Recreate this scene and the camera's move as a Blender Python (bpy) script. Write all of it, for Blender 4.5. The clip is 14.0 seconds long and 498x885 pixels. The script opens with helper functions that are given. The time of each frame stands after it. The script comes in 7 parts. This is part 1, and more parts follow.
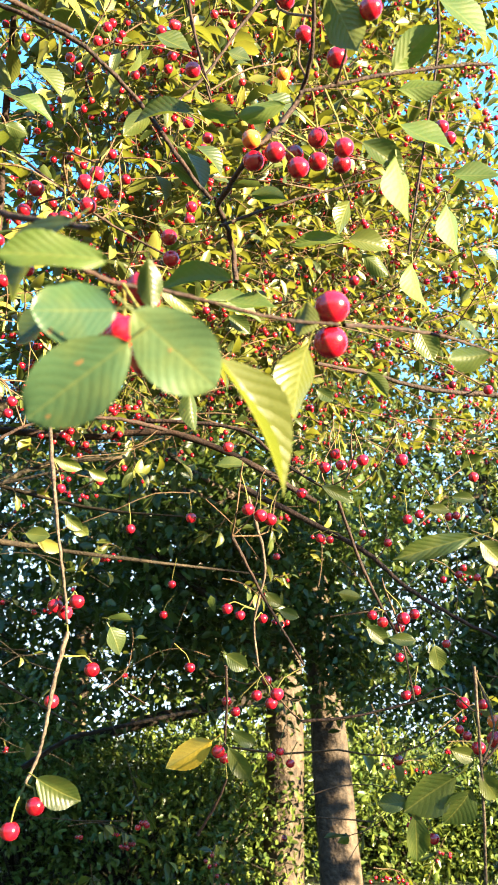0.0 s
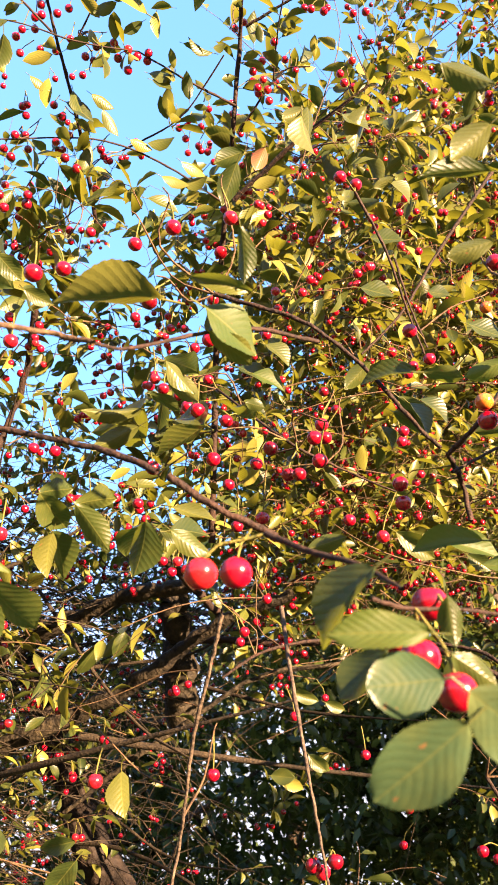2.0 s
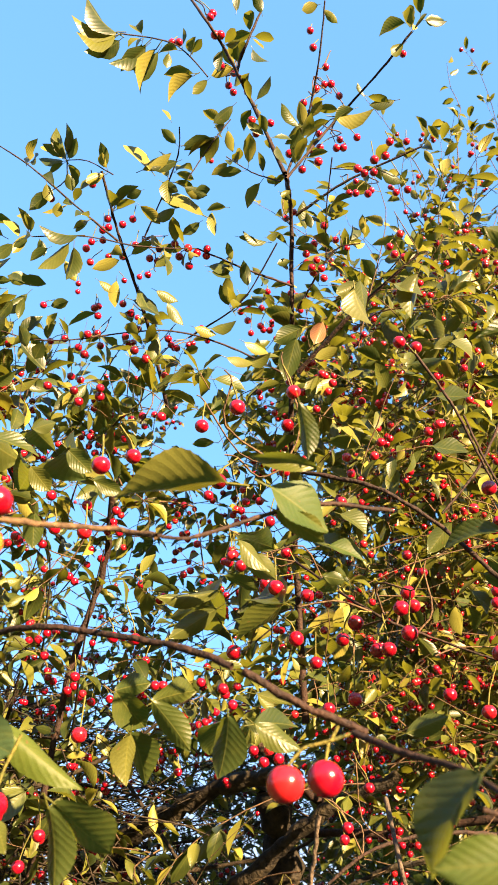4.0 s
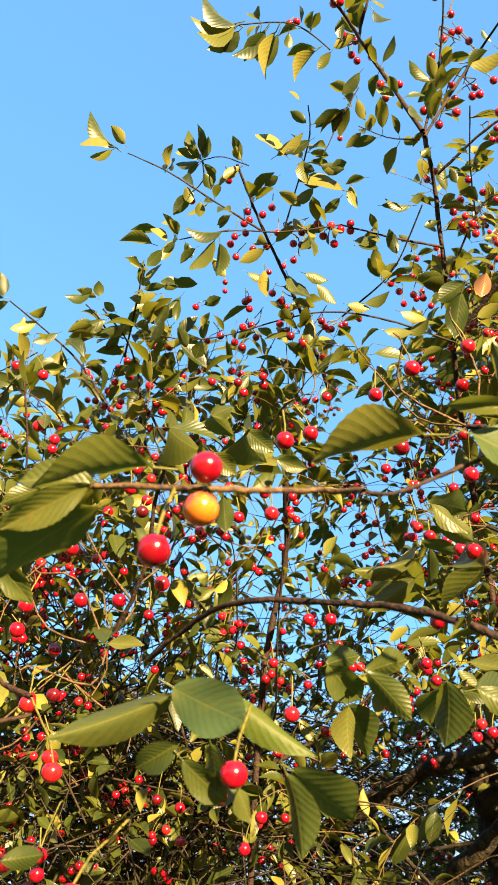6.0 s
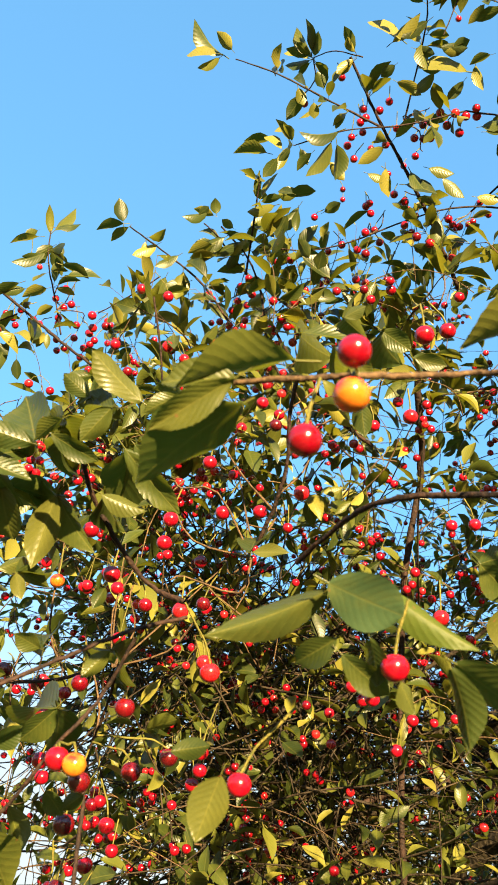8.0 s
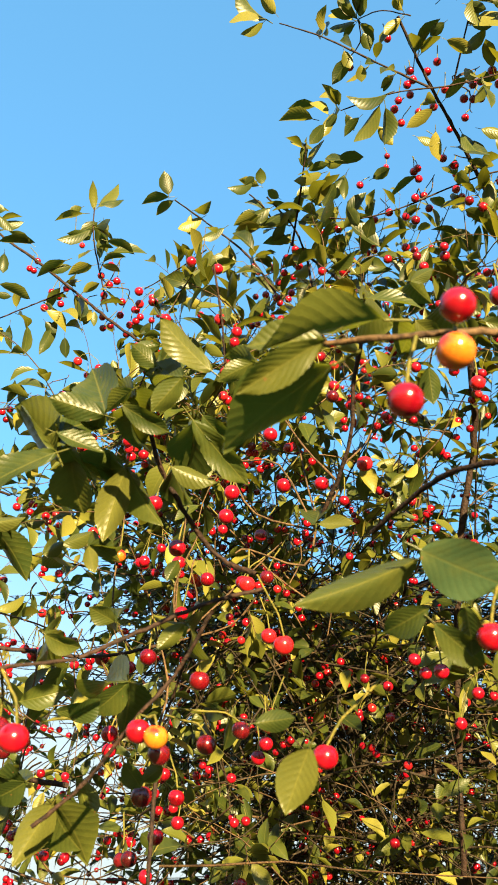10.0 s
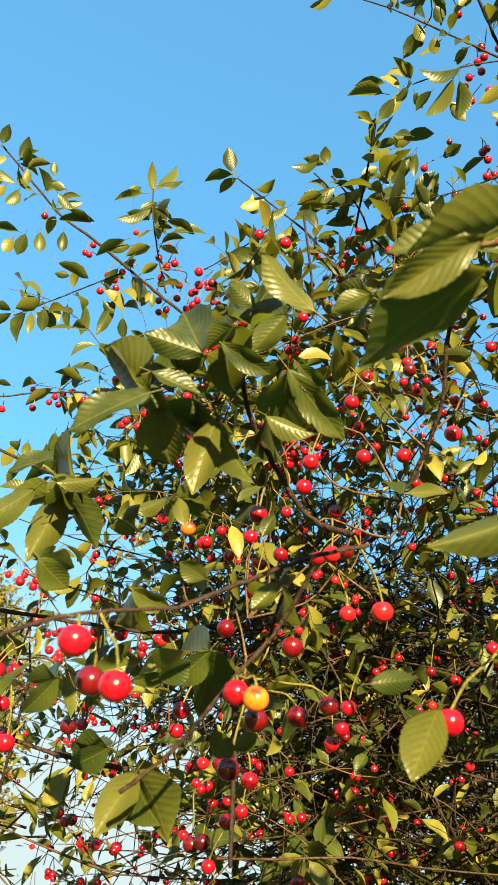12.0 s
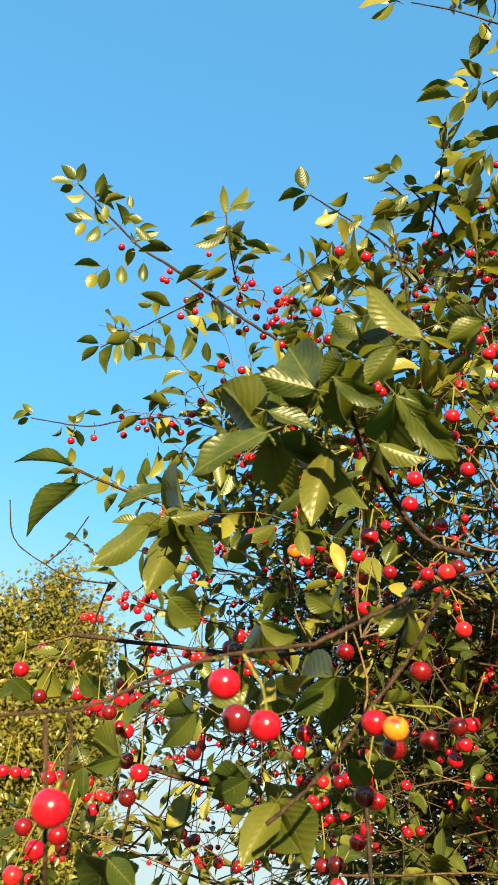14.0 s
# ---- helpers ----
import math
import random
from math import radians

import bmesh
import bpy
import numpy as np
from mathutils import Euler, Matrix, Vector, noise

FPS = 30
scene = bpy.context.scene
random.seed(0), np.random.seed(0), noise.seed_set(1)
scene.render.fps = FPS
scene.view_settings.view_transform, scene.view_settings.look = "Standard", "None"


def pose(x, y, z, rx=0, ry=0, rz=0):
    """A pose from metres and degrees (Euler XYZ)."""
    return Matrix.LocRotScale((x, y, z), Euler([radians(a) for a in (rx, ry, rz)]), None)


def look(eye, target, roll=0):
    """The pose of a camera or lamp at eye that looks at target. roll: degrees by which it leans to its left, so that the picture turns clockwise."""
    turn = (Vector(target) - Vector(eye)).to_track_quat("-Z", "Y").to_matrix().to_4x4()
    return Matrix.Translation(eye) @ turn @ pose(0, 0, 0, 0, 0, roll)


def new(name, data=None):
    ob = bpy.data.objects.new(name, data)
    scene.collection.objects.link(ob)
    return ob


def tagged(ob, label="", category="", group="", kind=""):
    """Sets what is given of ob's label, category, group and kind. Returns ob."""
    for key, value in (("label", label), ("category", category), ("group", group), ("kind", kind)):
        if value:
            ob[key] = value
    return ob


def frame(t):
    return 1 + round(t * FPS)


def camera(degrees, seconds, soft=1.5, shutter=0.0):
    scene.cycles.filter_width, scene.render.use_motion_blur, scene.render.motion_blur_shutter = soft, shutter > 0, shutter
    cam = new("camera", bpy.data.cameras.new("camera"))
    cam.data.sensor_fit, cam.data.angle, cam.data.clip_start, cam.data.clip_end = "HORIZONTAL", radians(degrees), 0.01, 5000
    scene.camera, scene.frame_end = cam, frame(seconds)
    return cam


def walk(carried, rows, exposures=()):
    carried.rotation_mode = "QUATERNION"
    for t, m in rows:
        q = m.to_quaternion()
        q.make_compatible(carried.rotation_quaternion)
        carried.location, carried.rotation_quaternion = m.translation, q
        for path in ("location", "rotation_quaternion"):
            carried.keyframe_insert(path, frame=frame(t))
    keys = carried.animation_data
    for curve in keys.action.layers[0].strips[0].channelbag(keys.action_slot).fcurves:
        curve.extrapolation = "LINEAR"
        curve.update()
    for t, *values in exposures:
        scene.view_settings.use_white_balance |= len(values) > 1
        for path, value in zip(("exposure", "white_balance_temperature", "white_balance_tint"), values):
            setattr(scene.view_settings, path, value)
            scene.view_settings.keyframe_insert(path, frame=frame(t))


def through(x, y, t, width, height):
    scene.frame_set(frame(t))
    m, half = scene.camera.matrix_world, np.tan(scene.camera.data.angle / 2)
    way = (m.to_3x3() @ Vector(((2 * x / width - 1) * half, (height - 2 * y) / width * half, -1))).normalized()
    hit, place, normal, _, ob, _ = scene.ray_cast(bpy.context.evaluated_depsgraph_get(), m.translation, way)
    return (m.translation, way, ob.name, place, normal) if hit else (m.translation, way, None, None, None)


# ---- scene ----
cam = camera(34.32, 14.0, 1.0)
cam.data.dof.use_dof, cam.data.dof.focus_distance, cam.data.dof.aperture_fstop = True, 1.1, 28.0
walk(cam, [
    (0.0, pose(0.0001, 0.0001, 1.6001, 110.00, 0.00, -0.00)),
    (0.5, pose(-0.0219, -0.0124, 1.6124, 111.89, -0.59, 4.72)),
    (1.0, pose(-0.0453, -0.0323, 1.6335, 115.45, -1.32, 8.89)),
    (1.5, pose(-0.0577, -0.0493, 1.6482, 119.05, -1.99, 11.79)),
    (2.0, pose(-0.0427, -0.0547, 1.6561, 122.04, -1.81, 13.91)),
    (2.2, pose(-0.0388, -0.0600, 1.6633, 123.25, -1.61, 14.48)),
    (4.3, pose(-0.0396, -0.0361, 1.6771, 134.31, -1.95, 22.70)),
    (4.5, pose(-0.0445, -0.0334, 1.6745, 134.57, -2.24, 23.76)),
    (5.0, pose(-0.0555, -0.0367, 1.6724, 134.39, -3.74, 27.87)),
    (5.5, pose(-0.0642, -0.0413, 1.6747, 133.08, -4.09, 31.62)),
    (6.0, pose(-0.0691, -0.0320, 1.6700, 132.32, -4.12, 34.10)),
    (6.5, pose(-0.0709, -0.0256, 1.6670, 131.10, -4.10, 36.24)),
    (7.0, pose(-0.0777, -0.0168, 1.6641, 129.97, -4.81, 38.46)),
    (7.5, pose(-0.0800, -0.0190, 1.6658, 128.32, -5.85, 40.26)),
    (8.0, pose(-0.0908, -0.0216, 1.6658, 126.01, -7.09, 43.04)),
    (8.5, pose(-0.1080, -0.0293, 1.6628, 124.93, -7.20, 44.01)),
    (9.0, pose(-0.1010, -0.0330, 1.6640, 124.24, -7.30, 45.05)),
    (9.2, pose(-0.1010, -0.0316, 1.6651, 124.00, -6.93, 45.60)),
    (11.3, pose(-0.1722, -0.0274, 1.6603, 124.27, -9.21, 46.13)),
    (11.5, pose(-0.1769, -0.0244, 1.6553, 124.31, -9.21, 46.10)),
    (12.0, pose(-0.1910, -0.0223, 1.6459, 124.41, -9.83, 47.23)),
    (12.5, pose(-0.1968, -0.0314, 1.6465, 124.00, -10.22, 49.84)),
    (13.0, pose(-0.1944, -0.0397, 1.6515, 123.88, -9.83, 51.57)),
    (13.5, pose(-0.1945, -0.0469, 1.6514, 123.97, -9.45, 53.01)),
    (14.0, pose(-0.1949, -0.0572, 1.6509, 123.71, -9.54, 53.89)),
], [(0.0, 4.16, 5320, -3), (1.5, 3.77, 6250, 24), (2.2, 3.62, 6350, 22), (5.0, 3.20, 6450, 7), (9.0, 2.97, 6480, -3), (14.0, 2.75, 6050, -13)])

# ---- light ----
SUN_AZ, SUN_EL = radians(60.0), radians(10.5)
SUN = Vector((math.sin(SUN_AZ) * math.cos(SUN_EL), -math.cos(SUN_AZ) * math.cos(SUN_EL), math.sin(SUN_EL)))
world = bpy.data.worlds.new("sky")
world.use_nodes = True
scene.world = world
wn = world.node_tree.nodes
sky = wn.new("ShaderNodeTexSky")
sky.sky_type = "NISHITA"
sky.sun_disc = False
sky.sun_elevation = SUN_EL
sky.sun_rotation = math.atan2(SUN.x, SUN.y)
sky.air_density, sky.dust_density, sky.ozone_density = 1.0, 0.6, 4.0
wn["Background"].inputs["Strength"].default_value = 0.087
haze = wn.new("ShaderNodeMix")  # evens the clear evening sky towards the horizon
haze.data_type = "RGBA"
haze.inputs[0].default_value = 0.55
low = wn.new("ShaderNodeMix")  # white haze low over the horizon, all round
low.data_type = "RGBA"
low.inputs[7].default_value = (1.36, 1.38, 1.44, 1)
way = wn.new("ShaderNodeSeparateXYZ")
height = wn.new("ShaderNodeMapRange")
height.interpolation_type = "SMOOTHSTEP"
for i, v in ((1, 0.12), (2, 0.50), (3, 0.95), (4, 0.0)):
    height.inputs[i].default_value = v
world.node_tree.links.new(wn.new("ShaderNodeTexCoord").outputs["Generated"], way.inputs[0])
world.node_tree.links.new(way.outputs[2], height.inputs[0])
world.node_tree.links.new(height.outputs[0], low.inputs[0])
haze.inputs[7].default_value = (0.345, 0.845, 1.47, 1)
world.node_tree.links.new(sky.outputs[0], haze.inputs[6])
world.node_tree.links.new(haze.outputs[2], low.inputs[6])
world.node_tree.links.new(low.outputs[2], wn["Background"].inputs["Color"])
lamp = bpy.data.lights.new("sun", "SUN")
lamp.energy, lamp.angle, lamp.color = 5.0, radians(0.6), (1.0, 0.68, 0.37)
new("sun", lamp).matrix_world = look((0, 0, 30), Vector((0, 0, 30)) - SUN)


# ---- materials ----
class Mat:
    """A node material under construction."""

    def __init__(self, name):
        self.m = bpy.data.materials.new(name)
        self.m.use_nodes = True
        self.t = self.m.node_tree
        self.p = self.t.nodes["Principled BSDF"]
        self.out = self.t.nodes["Material Output"]

    def n(self, kind, **kw):
        node = self.t.nodes.new("ShaderNode" + kind)
        for key, value in kw.items():
            if key == "op":
                node.operation = value
            elif key == "blend":
                node.data_type, node.blend_type = "RGBA", value
            else:
                node.inputs[key.replace("_", " ")].default_value = value
        return node

    def l(self, a, b):
        self.t.links.new(a, b)

    def math(self, op, a, b=None, clamp=False):
        node = self.t.nodes.new("ShaderNodeMath")
        node.operation, node.use_clamp = op, clamp
        for i, v in enumerate((a, b)):
            if v is None:
                continue
            if isinstance(v, (int, float)):
                node.inputs[i].default_value = v
            else:
                self.l(v, node.inputs[i])
        return node.outputs[0]

    def mix(self, fac, a, b, blend="MIX"):
        node = self.t.nodes.new("ShaderNodeMix")
        node.data_type, node.blend_type = "RGBA", blend
        for socket, v in ((node.inputs[0], fac), (node.inputs[6], a), (node.inputs[7], b)):
            if isinstance(v, (int, float)):
                socket.default_value = v
            elif isinstance(v, tuple):
                socket.default_value = (*v, 1) if len(v) == 3 else v
            else:
                self.l(v, socket)
        return node.outputs[2]

    def ramp(self, fac, stops):
        node = self.t.nodes.new("ShaderNodeValToRGB")
        e = node.color_ramp.elements
        while len(e) < len(stops):
            e.new(0.5)
        for el, (pos, col) in zip(e, stops):
            el.position, el.color = pos, (*col, 1)
        self.l(fac, node.inputs[0])
        return node.outputs[0]

    def noise(self, scale, detail=3.0, vec=None):
        node = self.n("TexNoise", Scale=scale, Detail=detail)
        if vec is None:
            vec = self.t.nodes.new("ShaderNodeNewGeometry").outputs["Position"]
        self.l(vec, node.inputs["Vector"])
        return node.outputs["Fac"]

    def bump(self, height, strength, distance):
        node = self.n("Bump", Strength=strength, Distance=distance)
        self.l(height, node.inputs["Height"])
        self.l(node.outputs[0], self.p.inputs["Normal"])

    def rand(self, island):
        if island:
            return self.t.nodes.new("ShaderNodeNewGeometry").outputs["Random Per Island"]
        return self.t.nodes.new("ShaderNodeObjectInfo").outputs["Random"]


def bark(name, dark, light, scale):
    k = Mat(name)
    a, b = k.noise(scale, 5.0), k.noise(scale * 0.17, 2.0)
    col = k.ramp(k.math("ADD", k.math("MULTIPLY", a, 0.65), k.math("MULTIPLY", b, 0.35)), [(0.36, dark), (0.56, tuple((d + l) / 2 for d, l in zip(dark, light))), (0.68, light)])
    k.l(col, k.p.inputs["Base Color"])
    k.p.inputs["Roughness"].default_value = 0.75
    k.p.inputs["Specular IOR Level"].default_value = 0.2
    k.bump(k.math("ADD", a, k.math("MULTIPLY", b, 0.6)), 0.8, 0.8 / scale)
    return k.m


def leaf_mat(name, stops, trans, island, through, veins=1.0, rough=0.36):
    """A leaf: colour by the leaf's own chance, paler midrib and side veins, blemishes, and light that shines through."""
    k = Mat(name)
    uv = k.t.nodes.new("ShaderNodeSeparateXYZ")
    k.l(k.t.nodes.new("ShaderNodeUVMap").outputs[0], uv.inputs[0])
    u, v = k.math("ABSOLUTE", k.math("SUBTRACT", uv.outputs[0], 0.5)), uv.outputs[1]
    r = k.rand(island)
    base = k.ramp(r, stops)
    blotch = k.noise(60.0, 4.0)
    base = k.mix(k.math("MULTIPLY", k.math("SUBTRACT", blotch, 0.48, True), 1.2, True), base, (0.0988, 0.0988, 0.0167))
    spots = k.math("GREATER_THAN", k.noise(170.0, 2.0), 0.745)
    base = k.mix(k.math("MULTIPLY", spots, 0.7), base, (0.1292, 0.0608, 0.0228))
    bow = k.math("MULTIPLY", k.math("POWER", u, 1.25), 6.5)
    side = k.math("FRACT", k.math("SUBTRACT", k.math("MULTIPLY", v, 9.0), bow))
    off = k.math("ABSOLUTE", k.math("SUBTRACT", side, 0.5))
    line = k.math("SUBTRACT", 1.0, k.math("DIVIDE", off, 0.07), True)
    rib = k.math("SUBTRACT", 1.0, k.math("DIVIDE", u, 0.035), True)
    vein = k.math("MAXIMUM", k.math("MULTIPLY", line, 0.22 * veins), k.math("MULTIPLY", rib, 0.55 * veins))
    base = k.mix(vein, base, (0.1292, 0.1254, 0.0266))
    grain = k.noise(900.0, 3.0)
    base = k.mix(k.math("MULTIPLY", k.math("SUBTRACT", grain, 0.4, True), 0.9, True), base, (0.020, 0.030, 0.008))
    k.l(base, k.p.inputs["Base Color"])
    k.p.inputs["Roughness"].default_value = rough
    k.p.inputs["Specular IOR Level"].default_value = 0.26
    height = k.math("ADD", k.math("POWER", k.math("MULTIPLY", off, 2.0), 0.6), k.math("ADD", k.math("MULTIPLY", blotch, 0.5), k.math("MULTIPLY", grain, 0.35)))
    height = k.math("SUBTRACT", height, k.math("MULTIPLY", rib, 1.2))
    k.bump(height, 0.19 * veins, 0.0014)
    glow = k.n("BsdfTranslucent")
    k.l(k.mix(0.6, base, through), glow.inputs["Color"])
    both = k.n("MixShader", Fac=trans)
    k.l(k.p.outputs[0], both.inputs[1])
    k.l(glow.outputs[0], both.inputs[2])
    k.l(both.outputs[0], k.out.inputs["Surface"])
    return k.m


def cherry_mat(name, stops, island, blush=(0.175, 0.002, 0.005), grain=55.0, much=0.7):
    """Ripe fruit skin: glossy, with a chance ripeness and a paler flush."""
    k = Mat(name)
    r = k.rand(island)
    base = k.ramp(r, stops)
    flush = k.noise(grain, 2.0)
    base = k.mix(k.math("MULTIPLY", k.math("SUBTRACT", flush, 0.5, True), much, True), base, blush)
    k.l(base, k.p.inputs["Base Color"])
    k.p.inputs["Roughness"].default_value = 0.17
    k.p.inputs["Specular IOR Level"].default_value = 0.6
    k.p.inputs["Subsurface Weight"].default_value = 0.35
    k.p.inputs["Subsurface Radius"].default_value = (0.006, 0.0009, 0.0006)
    k.p.inputs["Subsurface Scale"].default_value = 1.0
    return k.m


BARK = bark("cherry_bark", (0.006, 0.0035, 0.0025), (0.040, 0.020, 0.012), 220.0)
LIMB = bark("limb_bark", (0.0046, 0.0036, 0.0025), (0.0430, 0.0335, 0.0175), 75.0)
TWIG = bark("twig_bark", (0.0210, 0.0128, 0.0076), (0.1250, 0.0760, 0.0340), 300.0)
WEATHERED = bark("weathered_twig_bark", (0.022, 0.016, 0.011), (0.105, 0.078, 0.052), 260.0)
TRUNK = bark("wood_trunk_bark", (0.0140, 0.0098, 0.0066), (0.0900, 0.0640, 0.0410), 14.0)
OLD_BARK = bark("old_cherry_bark", (0.0046, 0.0030, 0.0023), (0.0243, 0.0167, 0.0106), 40.0)
# twig bark darkened: the shade inside the crown is in its colour
SHADED_BARK = bark("shaded_inner_bark", (0.0080, 0.0060, 0.0040), (0.0480, 0.0345, 0.0180), 200.0)
STALK = bark("green_stalk", (0.0479, 0.0532, 0.0106), (0.1596, 0.1277, 0.0236), 400.0)
GREENS = [(0.0, (0.0120, 0.0200, 0.0048)), (0.4, (0.0340, 0.0470, 0.0090)), (0.70, (0.0840, 0.0910, 0.0150)), (1.0, (0.190, 0.172, 0.032))]
THROUGH = (0.245, 0.250, 0.0140)
LEAF = leaf_mat("cherry_leaf", [(0.0, (0.0205, 0.0320, 0.0075)), (0.5, (0.0335, 0.0470, 0.0100)), (1.0, (0.0620, 0.0690, 0.0125))], 0.34, False, (0.19, 0.22, 0.015))
# cherry leaf made more vivid, the glow of transmitted light in its colour
BACKLIT = leaf_mat("backlit_leaf", [(0.0, (0.034, 0.060, 0.010)), (1.0, (0.062, 0.086, 0.012))], 0.42, False, (0.24, 0.29, 0.012), 0.8, 0.55)
# rounded leaves, with the bluish sheen of the sky mixed into the green
SKY_SHEEN = leaf_mat("sky_sheen_leaf", [(0.0, (0.026, 0.052, 0.024)), (1.0, (0.044, 0.072, 0.032))], 0.26, False, (0.13, 0.20, 0.03), 0.5)
# cherry leaf with sunlight painted in as a yellower green
SUNLIT_LEAF = leaf_mat("sunlit_leaf", [(0.0, (0.0430, 0.0540, 0.0120)), (1.0, (0.0780, 0.0810, 0.0165))], 0.28, False, (0.1824, 0.1748, 0.0122))
LEAVES = leaf_mat("cherry_leaves", GREENS, 0.30, True, THROUGH, 0.8)
FALL = leaf_mat("faded_leaf", [(0.0, (0.3830, 0.2660, 0.0213)), (1.0, (0.4256, 0.2979, 0.0266))], 0.3, False, (0.4788, 0.2979, 0.0160))
DRY = leaf_mat("dry_leaf", [(0.0, (0.1672, 0.0760, 0.0380)), (1.0, (0.1976, 0.0912, 0.0456))], 0.2, False, (0.2280, 0.0912, 0.0380))
REDS = [(0.0, (0.064, 0.0008, 0.0034)), (0.15, (0.150, 0.0010, 0.0060)), (0.8, (0.242, 0.0015, 0.0100)), (1.0, (0.320, 0.0090, 0.0100))]
CHERRY = cherry_mat("cherry_skin", REDS, False)
CHERRIES = cherry_mat("cherry_skins", REDS, True)
UNRIPE = cherry_mat("unripe_skin", [(0.0, (0.3800, 0.1292, 0.0106)), (1.0, (0.3496, 0.0760, 0.0076))], False, (0.2888, 0.0076, 0.0061), 85.0, 6.0)
OVERRIPE = cherry_mat("overripe_skin", [(0.0, (0.0266, 0.0023, 0.0030)), (1.0, (0.0836, 0.0023, 0.0046))], False)
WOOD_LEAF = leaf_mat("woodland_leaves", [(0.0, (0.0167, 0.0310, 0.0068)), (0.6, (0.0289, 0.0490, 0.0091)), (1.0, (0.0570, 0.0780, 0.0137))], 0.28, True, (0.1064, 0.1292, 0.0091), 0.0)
BUSH_LEAF = leaf_mat("bush_leaves", [(0.0, (0.0400, 0.0680, 0.0110)), (1.0, (0.1000, 0.1250, 0.0190))], 0.28, True, (0.1064, 0.1368, 0.0114), 0.0)
FAR_LEAF = leaf_mat("far_tree_leaves", [(0.0, (0.0532, 0.0608, 0.0137)), (1.0, (0.1520, 0.1292, 0.0228))], 0.25, True, (0.1490, 0.1269, 0.0114), 0.0)


def grass_mat():
    k = Mat("grass")
    a, b, fine = k.noise(9.0, 6.0), k.noise(0.6, 4.0), k.noise(70.0, 4.0)
    col = k.ramp(k.math("ADD", k.math("MULTIPLY", fine, 0.55), k.math("MULTIPLY", b, 0.45)), [(0.36, (0.012, 0.024, 0.005)), (0.5, (0.036, 0.052, 0.012)), (0.64, (0.095, 0.090, 0.030))])
    k.l(col, k.p.inputs["Base Color"])
    k.p.inputs["Roughness"].default_value = 0.9
    k.bump(k.math("ADD", k.math("MULTIPLY", a, 0.4), fine), 0.9, 0.02)
    return k.m


GRASS = grass_mat()


# ---- building blocks ----
def mesh_from(name, verts, faces, mats, uvs=None, picks=None, smooth=True):
    me = bpy.data.meshes.new(name)
    me.from_pydata([tuple(v) for v in verts], [], faces)
    for m in mats:
        me.materials.append(m)
    if uvs is not None:
        layer = me.uv_layers.new(name="UVMap")
        idx = np.empty(len(me.loops), dtype=np.int32)
        me.loops.foreach_get("vertex_index", idx)
        layer.data.foreach_set("uv", np.asarray(uvs, dtype=np.float32)[idx].ravel())
    if picks is not None:
        me.polygons.foreach_set("material_index", np.asarray(picks, dtype=np.int32))
    if smooth:
        me.polygons.foreach_set("use_smooth", np.ones(len(me.polygons), dtype=bool))
    me.update()
    return me


def child(name, me, parent, label="", kind=""):
    ob = new(name, me)
    ob.parent = parent
    return tagged(ob, label, kind=kind)


class Pile:
    """Many small pieces gathered into one mesh."""

    def __init__(self):
        self.v, self.f, self.uv, self.n = [], [], [], 0

    def add(self, verts, faces, uvs=None):
        self.v.append(np.asarray(verts, dtype=float))
        self.f.append(np.asarray(faces) + self.n)
        self.uv.append(np.zeros((len(verts), 2)) if uvs is None else np.asarray(uvs, dtype=float))
        self.n += len(verts)

    def mesh(self, name, mat):
        faces = [tuple(f) for block in self.f for f in block.tolist()]
        return mesh_from(name, np.concatenate(self.v), faces, [mat], np.concatenate(self.uv))


def smooth_line(points, steps):
    """A Catmull-Rom line through the points."""
    P = np.asarray(points, dtype=float)
    P = np.vstack([2 * P[0] - P[1], P, 2 * P[-1] - P[-2]])
    out = []
    for i in range(1, len(P) - 2):
        for s in range(steps):
            t = s / steps
            a, b, c, d = P[i - 1], P[i], P[i + 1], P[i + 2]
            out.append(0.5 * (2 * b + (c - a) * t + (2 * a - 5 * b + 4 * c - d) * t * t + (3 * b - a - 3 * c + d) * t ** 3))
    out.append(P[-2])
    return np.array(out)


def tube(line, r0, r1, sides=6, rough=0.0, rng=None):
    """Rings along a line, tapering; rough gives knots and bends in the radius."""
    line = np.asarray(line, dtype=float)
    n = len(line)
    d = np.gradient(line, axis=0)
    d /= np.linalg.norm(d, axis=1)[:, None] + 1e-9
    ref = np.array([0.31, 0.22, 0.92]) if abs(d[0] @ np.array([0.31, 0.22, 0.92])) < 0.9 else np.array([1.0, 0, 0])
    a = np.cross(d, ref)
    a /= np.linalg.norm(a, axis=1)[:, None] + 1e-9
    b = np.cross(d, a)
    r = np.linspace(r0, r1, n)
    if rough:
        r = r * (1 + rough * (rng.random(n) - 0.4))
    ang = np.arange(sides) * 2 * np.pi / sides
    v = (line[:, None] + r[:, None, None] * (np.cos(ang)[None, :, None] * a[:, None] + np.sin(ang)[None, :, None] * b[:, None])).reshape(-1, 3)
    f = []
    for i in range(n - 1):
        for j in range(sides):
            k = (j + 1) % sides
            f.append((i * sides + j, i * sides + k, (i + 1) * sides + k, (i + 1) * sides + j))
    return v, f


